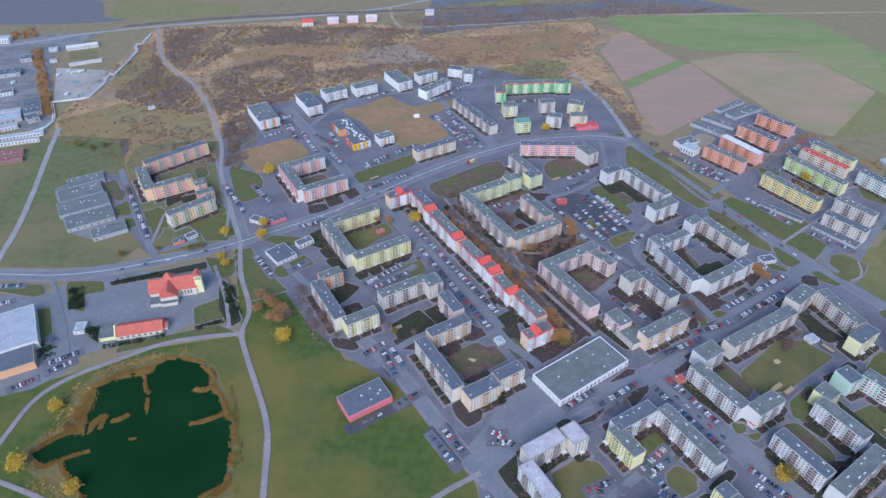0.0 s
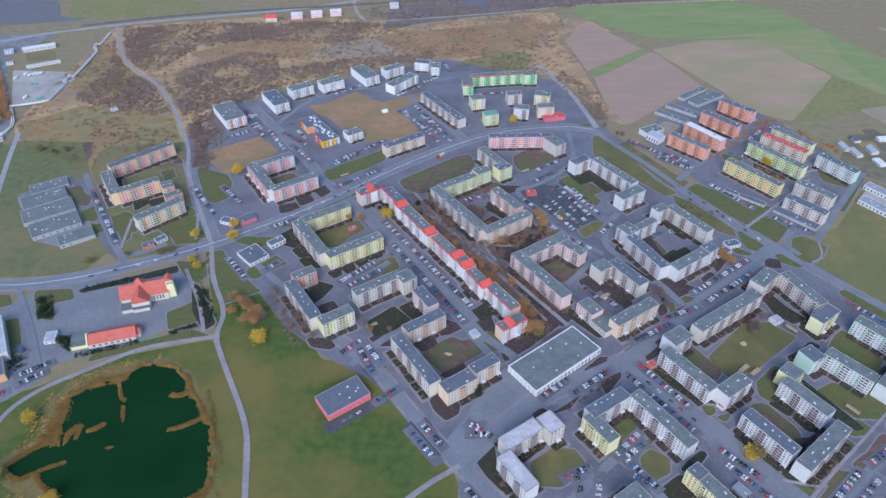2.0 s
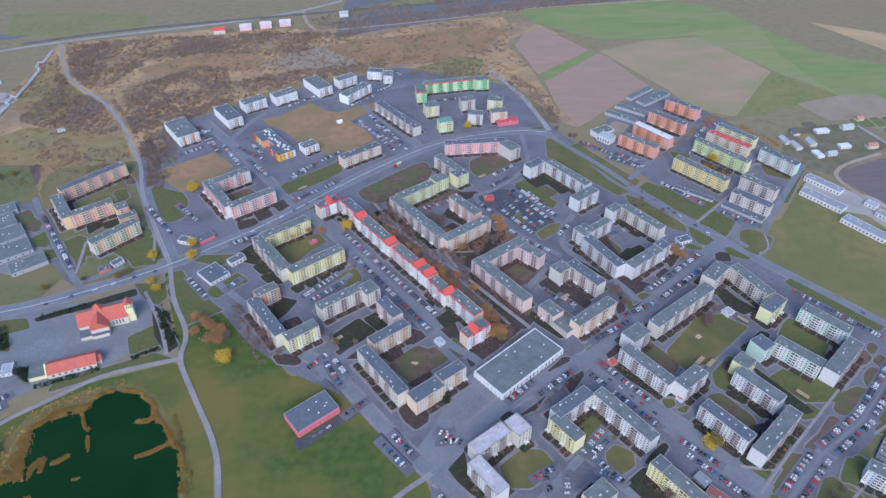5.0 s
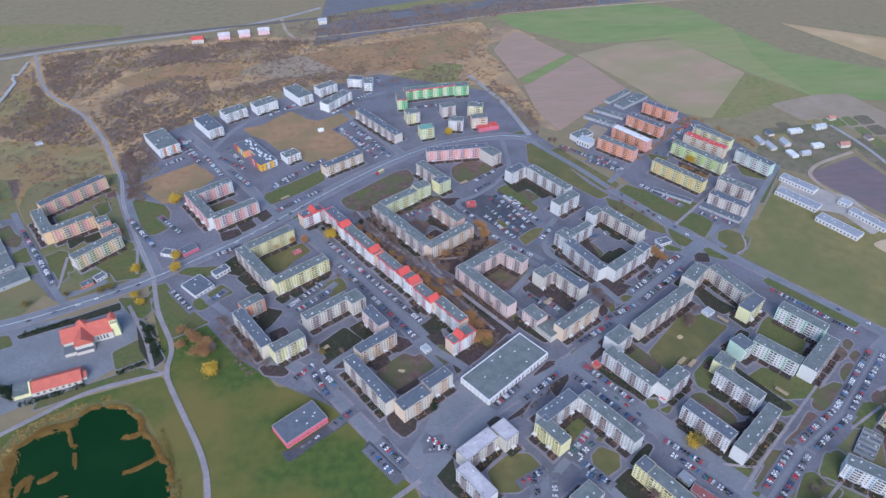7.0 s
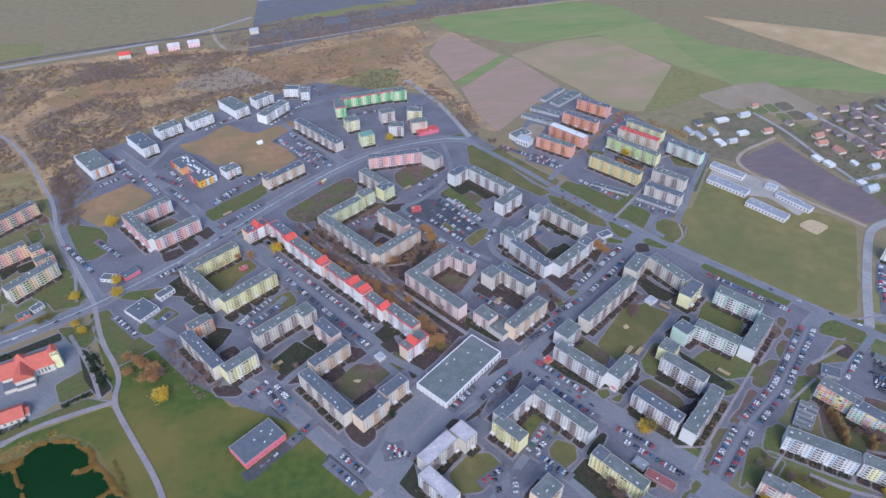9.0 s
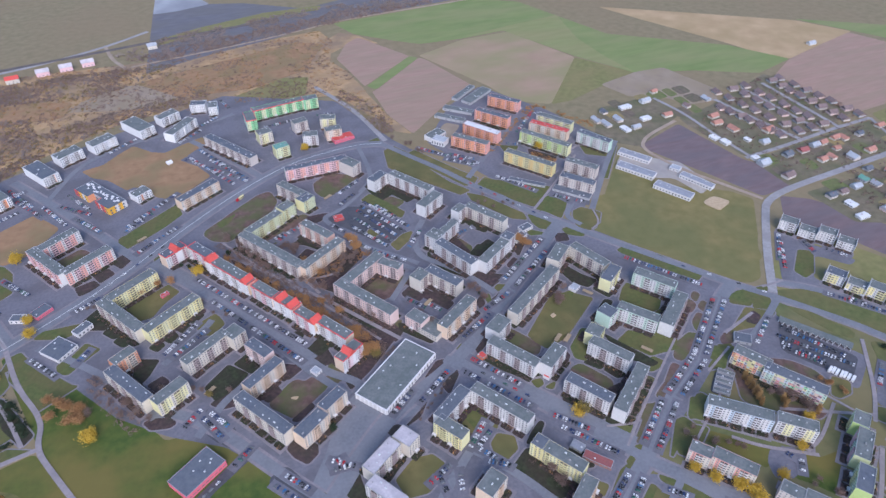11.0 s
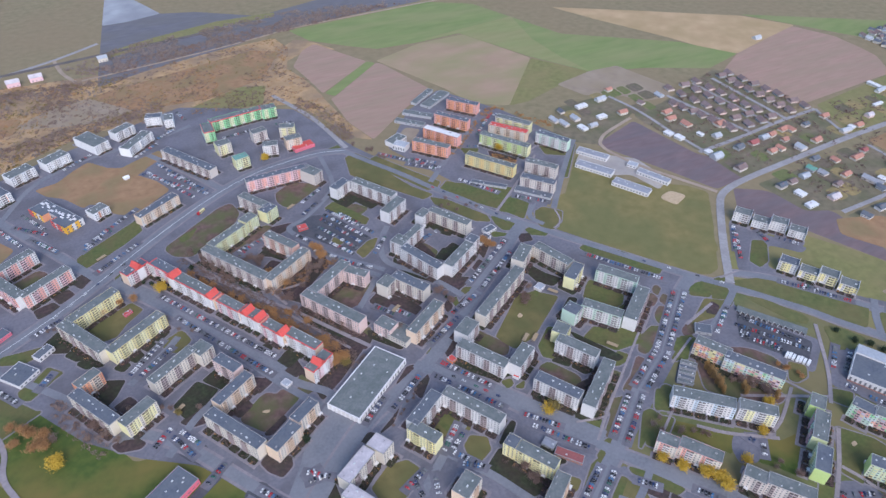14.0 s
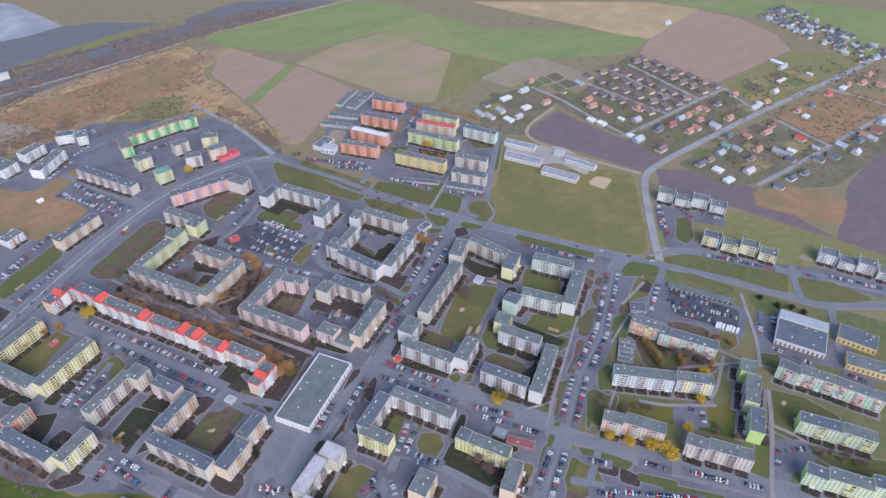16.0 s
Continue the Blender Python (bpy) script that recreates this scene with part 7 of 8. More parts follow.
def set_cars():
    """The cars nearest to the middle of the estate are things of their own, the rest one joined lot."""
    SPOTS.sort(key=lambda s: math.hypot(s[0] - 150, s[1] - 200))
    free = []
    for s in SPOTS:
        if all(abs(s[0] - q[0]) > 2.0 or abs(s[1] - q[1]) > 2.0 or math.hypot(s[0] - q[0], s[1] - q[1]) > 2.0 for q in free):
            free.append(s)
    SPOTS[:] = free
    first = {}
    for k, (x, y, lift, turn, colour) in enumerate(SPOTS):
        m = pose(x, y, lift, 0, 0, turn)
        if k < 180:
            if colour not in first:
                first[colour] = CARS[colour]
                CARS[colour].matrix_basis = m
            else:
                copy_thing(CARS[colour], m)
    rest = {}
    for x, y, lift, turn, colour in SPOTS[180:]:
        rest.setdefault(colour, []).append(pose(x, y, lift, 0, 0, turn))
    for colour, poses in rest.items():
        lot = thing("parked_cars", pose(0, 0, 0), f"{colour.replace('_', ' ')} cars parked far off in rows", "cars", kind="stuff")
        for name, source, mat in (("bodies", CARS[colour].children[0].data, "paint_" + colour), ("glazing", CARS[colour].children[1].data, "glass")):
            co = np.array([v.co[:] for v in source.vertices])
            faces = [tuple(p.vertices) for p in source.polygons]
            verts, polys = [], []
            for m in poses:
                base = len(verts)
                r = np.array(m.to_3x3())
                verts += [tuple(p) for p in co @ r.T + np.array(m.translation)]
                polys += [tuple(i + base for i in f) for f in faces]
            me = bpy.data.meshes.new("mesh")
            me.from_pydata(verts, [], polys)
            me.materials.append(MATS[mat])
            part(name, me, mat, lot, "", "stuff")


def truck(x, y, turn, cab="white"):
    base = thing("truck", pose(x, y, 0.185, 0, 0, turn), f"box truck with a white body and {cab} cab, parked", "truck", "trucks in the yards")
    bm = bmesh.new()
    box(bm, -4.2, -1.2, 0.9, 2.0, 1.2, 3.5)
    part("cargo_box", bm, "paint_white", base)
    bm = bmesh.new()
    box(bm, 2.1, -1.15, 0.5, 4.0, 1.15, 2.7)
    for v in bm.verts:
        if v.co.x > 3 and v.co.z > 2:
            v.co.x -= 0.5
    part("cab", bm, "paint_" + cab, base)
    for wx in (-3.0, -1.8, 2.9):
        for wy in (-1.0, 1.0):
            ob = part("wheel", WHEEL, "tyre", base)
            ob.matrix_basis = pose(wx, wy, 0) @ Matrix.Scale(1.4, 4)


def bus(x, y, turn):
    """A low-floor town bus with a yellow body, red rear and a band of windows."""
    base = thing("bus", pose(x, y, 0.27, 0, 0, turn), "yellow and red town bus on the main road", "bus")
    bm = bmesh.new()
    box(bm, -2.4, -1.25, 0.35, 6.0, 1.25, 3.1)
    bmesh.ops.bevel(bm, geom=bm.edges[:], offset=0.12, segments=1, affect="EDGES")
    part("body", bm, "plaster_yellow", base)
    bm = bmesh.new()
    box(bm, -6.0, -1.25, 0.35, -2.41, 1.25, 3.1)
    bmesh.ops.bevel(bm, geom=bm.edges[:], offset=0.12, segments=1, affect="EDGES")
    part("rear_section", bm, "paint_red", base)
    bm = bmesh.new()
    box(bm, -5.6, -1.28, 1.5, 5.8, 1.28, 2.6)
    part("window_band", bm, "glass", base)
    for wx in (-3.6, 3.6):
        for wy in (-1.1, 1.1):
            part("wheel", WHEEL, "tyre", base).matrix_basis = pose(wx, wy, 0) @ Matrix.Scale(1.4, 4)

car_row(183.0, 356.6, 210.1, 312.2, 22, 90)
car_row(170.8, 344.9, 208.3, 287.2, 28, 90)
car_row(219.8, 273.1, 240.3, 248.8, 12, 90)
car_row(219.1, 262.0, 249.6, 220.2, 22, 90)
car_row(439.6, 331.8, 371.6, 279.0, 26, 90)
car_row(449.0, 325.4, 380.2, 273.2, 26, 90)
car_row(368.6, 277.5, 325.0, 255.3, 20, 90)
car_row(379.0, 270.4, 333.0, 246.7, 20, 90)
car_row(313.5, 248.9, 274.6, 220.8, 18, 90)
car_row(323.6, 242.0, 280.2, 210.2, 20, 90)
car_row(245.9, 201.9, 217.5, 184.8, 14, 90)
car_row(254.4, 194.3, 218.0, 170.2, 18, 90)
car_row(149.0, 603.3, 175.2, 545.8, 15, 90, False)
car_row(162.4, 623.4, 192.0, 558.6, 15, 90, False)
car_row(259.3, 440.0, 328.4, 483.4, 24, 90)
car_row(264.5, 425.4, 322.9, 463.1, 20, 90)
car_row(221.2, 407.8, 255.2, 420.3, 9, 90)
car_row(184.7, 381.3, 224.1, 401.0, 11, 90)
car_row(-32.5, 565.2, 49.2, 432.3, 36, 90)
car_row(-22.4, 524.8, 40.6, 414.4, 30, 90)
car_row(-74.7, 470.5, -41.2, 499.8, 13, 90)
car_row(-66.2, 464.9, -35.1, 487.0, 10, 90)
car_row(-50.9, 386.1, -38.8, 359.3, 9, 90)
car_row(-44.4, 388.7, -32.3, 368.4, 7, 90)
car_row(-68.6, 379.6, -50.6, 395.2, 8, 90)
car_row(-9.2, 300.7, 9.9, 273.7, 9, 90)
car_row(1.0, 305.7, 15.1, 286.0, 7, 90)
car_row(-34.9, 329.0, -17.5, 341.8, 8, 90)
car_row(96.9, 326.9, 120.7, 343.7, 8, 90)
car_row(122.5, 329.2, 158.8, 351.9, 8, 90)
car_row(470.8, 289.3, 436.1, 267.8, 14, 90)
car_row(122.1, 598.9, 132.0, 580.8, 6, 90)
car_row(130.1, 567.5, 158.8, 526.9, 15, 90, False)
car_row(140.8, 590.3, 167.9, 538.2, 14, 90, False)
car_row(156.2, 616.6, 182.7, 553.6, 14, 90, False)
car_row(168.1, 630.3, 201.5, 563.6, 12, 90, False)
car_row(146.3, 657.6, 176.1, 676.4, 9, 90)
car_row(139.6, 633.7, 165.2, 651.6, 8, 90)
car_row(186.4, 527.0, 210.5, 550.7, 10, 90)
car_row(178.9, 618.9, 194.3, 586.2, 7, 90, False)
car_row(-250.3, 641.2, -214.5, 585.4, 10, 90)
car_row(-217.7, 641.3, -191.2, 607.0, 6, 90)
car_row(-223.8, 824.1, -195.4, 773.1, 8, 90)
car_row(-11.0, 816.3, 32.5, 729.6, 12, 90)
car_row(4.5, 829.6, 43.9, 746.8, 10, 90)
car_row(-86.8, 634.5, -41.5, 665.9, 14, 90)
car_row(274.9, 718.9, 333.2, 651.9, 18, 90)
car_row(388.0, 551.0, 397.0, 532.0, 8, 90)
car_row(-186.2, 512.7, -164.8, 482.6, 7, 90)
car_row(-148.3, 491.0, -136.6, 504.0, 6, 90)
car_row(-97.5, 678.4, -65.3, 704.6, 6, 90)
car_row(-156.3, 783.9, -132.1, 739.2, 6, 90)
car_row(471.9, 275.2, 499.3, 223.0, 16, 90, False)
car_row(458.2, 259.6, 477.0, 225.9, 9, 90, False)
car_row(518.2, 200.8, 498.6, 186.7, 6, 90)
car_row(529.1, 192.4, 504.6, 179.1, 6, 90)
car_row(497.9, 152.8, 505.5, 137.0, 8, 90)
car_row(351.5, 95.1, 359.8, 84.8, 9, 90)
car_row(399.3, 99.1, 386.6, 90.3, 9, 90)
car_row(322.9, 128.1, 342.5, 102.9, 11, 90)
car_row(575.6, 380.3, 541.4, 338.2, 7, 90)
car_row(564.9, 279.2, 574.7, 264.6, 6, 90)
car_row(631.3, 195.4, 659.4, 153.2, 14, 90)
car_row(612.2, 212.6, 618.1, 203.3, 4, 90)
car_row(550.9, 292.2, 590.3, 238.4, 20, 90)
car_row(460.5, 268.9, 497.8, 211.8, 22, 90, False)
car_row(454.8, 255.2, 474.8, 222.8, 12, 90, False)
car_row(523.0, 204.2, 499.0, 188.2, 8, 90)
car_row(-95.0, 687.4, -35.1, 735.1, 16, 90)
car_row(-148.6, 729.2, -122.7, 691.3, 6, 90)
car_row(-16.3, 813.0, 48.9, 729.6, 22, 90)
car_row(13.4, 798.5, 50.6, 735.3, 14, 90)
car_row(96.1, 857.4, 136.3, 861.1, 9, 90)
car_row(172.5, 862.9, 195.9, 859.4, 4, 90)
car_row(53.6, 598.7, 66.5, 605.3, 4, 90)
car_row(75.9, 605.3, 95.8, 616.5, 5, 90)
car_row(158.8, 526.9, 177.8, 508.0, 10, 90, False)
car_row(-149.3, 562.9, -125.2, 575.2, 8, 90)
car_row(36.3, 295.2, 47.6, 294.3, 6, 90)
car_row(35.8, 300.7, 46.1, 302.7, 5, 90)
car_row(305.8, 690.6, 332.1, 664.4, 14, 90)
car_row(298.2, 679.1, 326.7, 651.8, 14, 90)
car_row(464.4, 748.1, 416.2, 704.9, 8, 90)
car_row(476.0, 744.5, 452.4, 741.6, 4, 90)
car_row(384.7, 552.3, 414.0, 523.7, 10, 90)
car_row(340.2, 617.2, 369.5, 570.0, 8, 90)
car_row(388.3, 683.2, 403.2, 674.9, 5, 90)
car_row(491.8, 169.5, 495.7, 160.2, 4, 90)
car_row(520.5, 110.9, 528.1, 94.1, 7, 90)
car_row(380.4, 161.0, 371.1, 149.9, 5, 90)
car_row(578.3, 385.4, 548.1, 352.4, 5, 90)
car_row(594.5, 364.7, 591.4, 345.2, 4, 90)
car_row(606.8, 345.5, 618.9, 326.6, 6, 90)
car_row(-230.4, 799.5, -206.2, 812.5, 5, 90)
car_row(-214.3, 794.8, -183.5, 746.3, 7, 90)
car_row(-183.6, 768.5, -157.6, 718.0, 7, 90)
car_row(-235.5, 753.5, -209.3, 768.5, 8, 90)
car_row(-107.8, 867.6, -69.2, 895.3, 6, 90)
car_row(-19.3, 858.9, 12.8, 884.3, 9, 90)
car_row(12.9, 895.5, 42.3, 914.7, 6, 90)
car_row(52.6, 965.1, 59.9, 934.4, 4, 90)
car_row(-164.0, 761.0, -130.8, 729.2, 7, 90)
car_row(394.3, 423.1, 444.5, 349.5, 16, 90)
car_row(-329.4, 371.1, -308.9, 383.8, 6, 90)
car_row(-364.2, 641.0, -306.6, 545.0, 10, 90)
car_row(101.0, 255.1, 122.5, 263.9, 6, 90)
car_row(147.6, 268.4, 164.8, 280.0, 6, 90)
car_row(29.9, 250.7, 37.1, 240.3, 5, 90)
car_row(150.3, 255.2, 161.7, 246.6, 5, 90)
car_row(260.6, 149.8, 312.7, 105.9, 8, 90)
car_row(39.0, 624.3, 65.8, 641.8, 6, 90)
car_row(59.6, 596.6, 76.1, 607.5, 4, 90)
car_row(36.9, 304.3, 52.9, 291.8, 5, 90)
car_row(-346.3, 344.2, -333.0, 354.2, 6, 90)
car_row(-342.1, 401.5, -335.4, 397.5, 3, 90)
car_row(-420.0, 467.5, -399.4, 469.2, 5, 90)
car_row(-407.0, 442.7, -398.5, 446.5, 4, 90)
car_row(-325.1, 361.9, -310.0, 373.0, 8, 90)
car_row(157.5, 451.5, 170.0, 433.3, 7, 90)
car_row(171.5, 442.1, 182.8, 423.5, 6, 90)
car_row(248.0, 528.6, 266.5, 532.9, 5, 90)
car_row(163.6, 289.3, 142.6, 272.0, 12, 90)
car_row(149.0, 267.6, 164.6, 244.0, 12, 90)
car_row(109.5, 258.1, 110.1, 243.4, 6, 90)
car_row(126.0, 255.7, 121.5, 239.6, 7, 90)
car_row(186.2, 396.9, 203.7, 407.0, 5, 90)
car_row(198.6, 197.6, 208.3, 185.3, 5, 90)
car_row(265.2, 179.4, 275.8, 167.9, 6, 90)
car_row(300.8, 152.2, 311.1, 137.9, 7, 90)
car_row(249.8, 157.1, 260.8, 144.0, 6, 90)
car_row(403.7, 94.9, 419.4, 87.4, 6, 90)
car_row(371.7, 169.1, 374.2, 163.1, 4, 90)
car_row(-62, 311, -46, 321, 3, 0)
car_row(303.2, 179.2, 339.5, 133.4, 6, 0)
car_row(182.4, 340.9, 212.8, 295.1, 5, 0)
car_row(-321.2, 489.1, -210.6, 531.9, 6, 0)
car_row(-136.4, 577.2, -54.7, 639.2, 6, 0)
car_row(298.5, 624.8, 357.7, 507.4, 7, 0)
car_row(435.7, 393.9, 503.9, 307.0, 4, 0)
set_cars()

# ---- trees and bushes ----
def limb(bm, a, b, r0, r1, sides=5):
    d = (b - a).normalized()
    s = d.orthogonal().normalized()
    t = d.cross(s)
    rings = [[bm.verts.new(p + (s * math.cos(k * math.tau / sides) + t * math.sin(k * math.tau / sides)) * r) for k in range(sides)] for p, r in ((a, r0), (b, r1))]
    for k in range(sides):
        bm.faces.new((rings[0][k], rings[0][(k + 1) % sides], rings[1][(k + 1) % sides], rings[1][k]))


def tree_meshes(seed, height, spread, leaf, count, size, low_crown=0.3, limbs=9):
    """A tapered trunk with limbs, and a crown of many small leaf clumps with gaps."""
    rng = random.Random(seed)
    bm = bmesh.new()
    trunk_top = Vector((rng.uniform(-0.2, 0.2), rng.uniform(-0.2, 0.2), height * 0.72))
    limb(bm, Vector((0, 0, -0.5)), trunk_top, 0.022 * height, 0.008 * height)
    tips = [trunk_top]
    for i in range(limbs):
        h = height * rng.uniform(low_crown, 0.7)
        a = rng.uniform(0, math.tau)
        tip = Vector((math.cos(a) * spread * rng.uniform(0.5, 0.95), math.sin(a) * spread * rng.uniform(0.5, 0.95), min(height * 0.97, h + height * rng.uniform(0.12, 0.32))))
        limb(bm, Vector((0, 0, h)), tip, 0.009 * height, 0.003 * height, 4)
        tips += [tip, Vector((0, 0, h)).lerp(tip, 0.6)]
    wood = mesh_of(bm, "bark")
    verts, faces = [], []
    for i in range(count):
        c = rng.choice(tips)
        p = c * rng.uniform(0.75, 1.0) + Vector([rng.gauss(0, 0.36 * spread), rng.gauss(0, 0.36 * spread), rng.gauss(0, 0.11 * height)])
        if p.z < height * low_crown * 0.7:
            continue
        for q in range(2):
            base = len(verts)
            for k in range(3):
                verts.append(tuple(p + Vector([rng.gauss(0, size) for _ in range(3)])))
            faces.append((base, base + 1, base + 2))
    me = bpy.data.meshes.new("mesh")
    me.from_pydata(verts, [], faces)
    me.materials.append(MATS[leaf])
    return wood, me


TREE_KINDS = {
    "bare_tree": [tree_meshes(s, 8.5, 3.2, "twigs", 420, 0.26) for s in (1, 2)],
    "russet_tree": [tree_meshes(s, 9.0, 3.6, "russet_leaf", 620, 0.32) for s in (3, 4)],
    "yellow_tree": [tree_meshes(s, 9.0, 4.2, "yellow_leaf", 1100, 0.40, 0.2, 14) for s in (5, 6)],
    "olive_tree": [tree_meshes(s, 8.0, 3.4, "olive_leaf", 650, 0.34) for s in (7, 8)],
    "evergreen_tree": [tree_meshes(s, 6.5, 2.6, "dark_leaf", 800, 0.34, 0.1, 12) for s in (9, 10)],
    "poplar_tree": [tree_meshes(s, 14.0, 1.7, "gold_leaf", 900, 0.36, 0.12, 16) for s in (13, 14)],
    "shrub": [tree_meshes(s, 2.6, 1.7, "twigs", 160, 0.28, 0.08, 5) for s in (11, 12)],
}
TREE_WORDS = {"bare_tree": "bare brown tree with thin twigs beside a block", "russet_tree": "russet-leaved tree in its late autumn colour", "yellow_tree": "round tree full of bright yellow leaves", "olive_tree": "half-bare tree with olive leaves", "poplar_tree": "tall slim poplar with orange-brown autumn leaves",
              "evergreen_tree": "dark evergreen tree on the grass", "shrub": "low leafless brown shrub in a planted bed"}
tree_rng = random.Random(21)
TREES = []


def tree(kind, x, y, scale=1.0):
    wood, crown = tree_rng.choice(TREE_KINDS[kind])
    base = thing(kind, pose(x, y, 0.3, 0, 0, tree_rng.uniform(0, 360)), TREE_WORDS[kind], "shrub" if kind == "shrub" else "tree", kind.replace("_", " ") + "s of the town")
    base.scale = [scale * tree_rng.uniform(0.85, 1.15)] * 3
    part("trunk", wood, "bark", base)
    part("crown", crown, "twigs", base)
    TREES.append(base)


def tree_line(kind, x1, y1, x2, y2, n, spread, scale=1.0):
    for i in range(n):
        k = (i + tree_rng.random()) / n
        tree(kind, x1 + (x2 - x1) * k + tree_rng.gauss(0, spread), y1 + (y2 - y1) * k + tree_rng.gauss(0, spread), scale)


def scatter(name, label, region, count, mat, height, spread, leaves, size, seed, threshold=0.0, grain=0.02):
    """Countless bushes over a stretch of ground, thicker in some places, as one joined mesh."""
    rng = random.Random(seed)
    xs, ys = [p[0] for p in region], [p[1] for p in region]
    verts, faces = [], []
    made = tries = 0
    near = [(Vector(a), Vector(b)) for a, b in zip(TRACK, TRACK[1:])] if name in ("heath_bushes", "thicket") else []
    while made < count and tries < count * 30:
        tries += 1
        x, y = rng.uniform(min(xs), max(xs)), rng.uniform(min(ys), max(ys))
        inside = False
        for (ax, ay), (bx, by) in zip(region, region[1:] + region[:1]):
            if (ay > y) != (by > y) and x < (bx - ax) * (y - ay) / (by - ay) + ax:
                inside = not inside
        if not inside or noise.noise((x * grain, y * grain, seed)) < threshold + rng.gauss(0, 0.12):
            continue
        spot = Vector((x, y))
        if any((spot - a.lerp(b, max(0.0, min(1.0, (spot - a).dot(b - a) / (b - a).length_squared)))).length < 6.5 for a, b in near):
            continue
        made += 1
        h, s = height * rng.uniform(0.5, 1.3), spread * rng.uniform(0.6, 1.3)
        for k in range(leaves):
            a, r = rng.uniform(0, math.tau), s * math.sqrt(rng.random())
            p = (x + math.cos(a) * r, y + math.sin(a) * r, rng.uniform(0.05, 1.0) * h * (1.1 - 0.7 * (r / s) ** 2))
            base = len(verts)
            for q in range(3):
                verts.append((p[0] + rng.gauss(0, size), p[1] + rng.gauss(0, size), max(0.0, p[2] + rng.gauss(0, size))))
            faces.append((base, base + 1, base + 2))
    me = bpy.data.meshes.new("mesh")
    me.from_pydata(verts, [], faces)
    me.materials.append(MATS[mat])
    tagged(new(name, me), label, "bushes", kind="stuff")

def reeds(line, width, count):
    """A belt of dry reed along a line: upright blades in tufts, one mesh."""
    pts = smooth_ring(line, 2, closed=False)
    rng = random.Random(int(abs(line[0][0]) * 7 + count))
    verts, faces = [], []
    for i in range(count * 9):
        k = rng.random() * (len(pts) - 1.001)
        p = pts[int(k)].lerp(pts[int(k) + 1], k % 1.0)
        x, y = p.x + rng.gauss(0, width * 0.4), p.y + rng.gauss(0, width * 0.4)
        if noise.noise((x * 0.12, y * 0.12, 3.0)) < -0.25:
            continue
        h, a = rng.uniform(0.7, 1.7), rng.uniform(0, math.pi)
        dx, dy = math.cos(a) * 0.45, math.sin(a) * 0.45
        base = len(verts)
        verts += [(x - dx, y - dy, 0.2), (x + dx, y + dy, 0.2), (x + rng.gauss(0, 0.3), y + rng.gauss(0, 0.3), 0.2 + h), (x - dy, y + dx, 0.26), (x + dy, y - dx, 0.26)]
        faces += [(base, base + 1, base + 2), (base + 3, base + 4, base + 2)]
    me = bpy.data.meshes.new("mesh")
    me.from_pydata(verts, [], faces)
    me.materials.append(MATS["reed"])
    tagged(new("reeds", me), "tan dry reeds standing in the dark pond", "reeds", kind="stuff")


def bed_shrubs():
    """Leafless and dark green shrubs in the beds along the blocks, as joined stuff."""
    rng = random.Random(44)
    for mat, label, share in (("bed_twigs", "leafless brown shrubs in the planted beds", 1.8), ("dark_leaf", "dark green bushes in the planted beds", 0.8), ("russet_leaf", "russet shrubs in the planted beds", 0.3)):
        verts, faces = [], []
        for x, y, length, width, turn, side, w in BEDS:
            m = pose(x, y, 0, 0, 0, turn)
            for i in range(int(length / 3.2 * share)):
                c = m @ Vector((rng.uniform(-0.48, 0.48) * length, side * (w + rng.uniform(1.5, 6.0)), 0.6))
                h, s = rng.uniform(0.8, 2.6), rng.uniform(0.7, 1.5)
                for k in range(16):
                    a, r = rng.uniform(0, math.tau), s * math.sqrt(rng.random())
                    p = Vector((c.x + math.cos(a) * r, c.y + math.sin(a) * r, c.z + rng.random() * h * (1.1 - 0.6 * (r / s) ** 2)))
                    base = len(verts)
                    verts += [tuple(p + Vector([rng.gauss(0, 0.33) for _ in range(3)])) for q in range(3)]
                    faces.append((base, base + 1, base + 2))
        me = bpy.data.meshes.new("mesh")
        me.from_pydata(verts, [], faces)
        me.materials.append(MATS[mat])
        tagged(new("garden_shrubs", me), label, "shrubs", kind="stuff")


church(-249, 463, 14)
parish_hall(-264, 410, 13)
# single trees
tree("yellow_tree", -187, 545, 1.1)
tree("yellow_tree", -190, 565, 1.0)
tree("yellow_tree", -30, 573, 1.2)
tree("yellow_tree", -301, 326, 1.15)
tree("yellow_tree", -304, 273, 1.2)
tree("yellow_tree", -138, 400, 1.2)
tree("yellow_tree", -205, 668, 1.2)
tree("yellow_tree", 294, 185, 1.0)
tree("yellow_tree", 303, 172, 0.9)
tree("yellow_tree", 316, 159, 1.0)
tree("yellow_tree", 322, 150, 1.0)
tree("yellow_tree", 322, 143, 1.0)
tree("yellow_tree", 386, 167, 0.9)
tree("yellow_tree", 354, 153, 0.8)
tree("yellow_tree", 240, 266, 1.2)
tree("yellow_tree", 423, 655, 1.1)
tree("yellow_tree", -257, 255, 0.9)
tree("yellow_tree", 134, 774, 0.9)
tree("yellow_tree", -227, 550, 0.9)
tree("yellow_tree", 413, 185, 1.0)
tree("yellow_tree", 511, 82, 1.0)
tree("yellow_tree", 464, 61, 1.0)
tree("yellow_tree", -214, 499, 0.9)
tree("yellow_tree", -221, 510, 0.8)
tree("olive_tree", 101, 399, 1.0)
tree("olive_tree", 104, 393, 1.1)
tree("olive_tree", 244, 266, 1.3)
tree("olive_tree", -254, 522, 0.9)
tree("olive_tree", -247, 526, 0.9)
tree("olive_tree", -322, 513, 0.8)
tree("olive_tree", -288, 522, 0.8)
tree("olive_tree", -458, 731, 1.2)
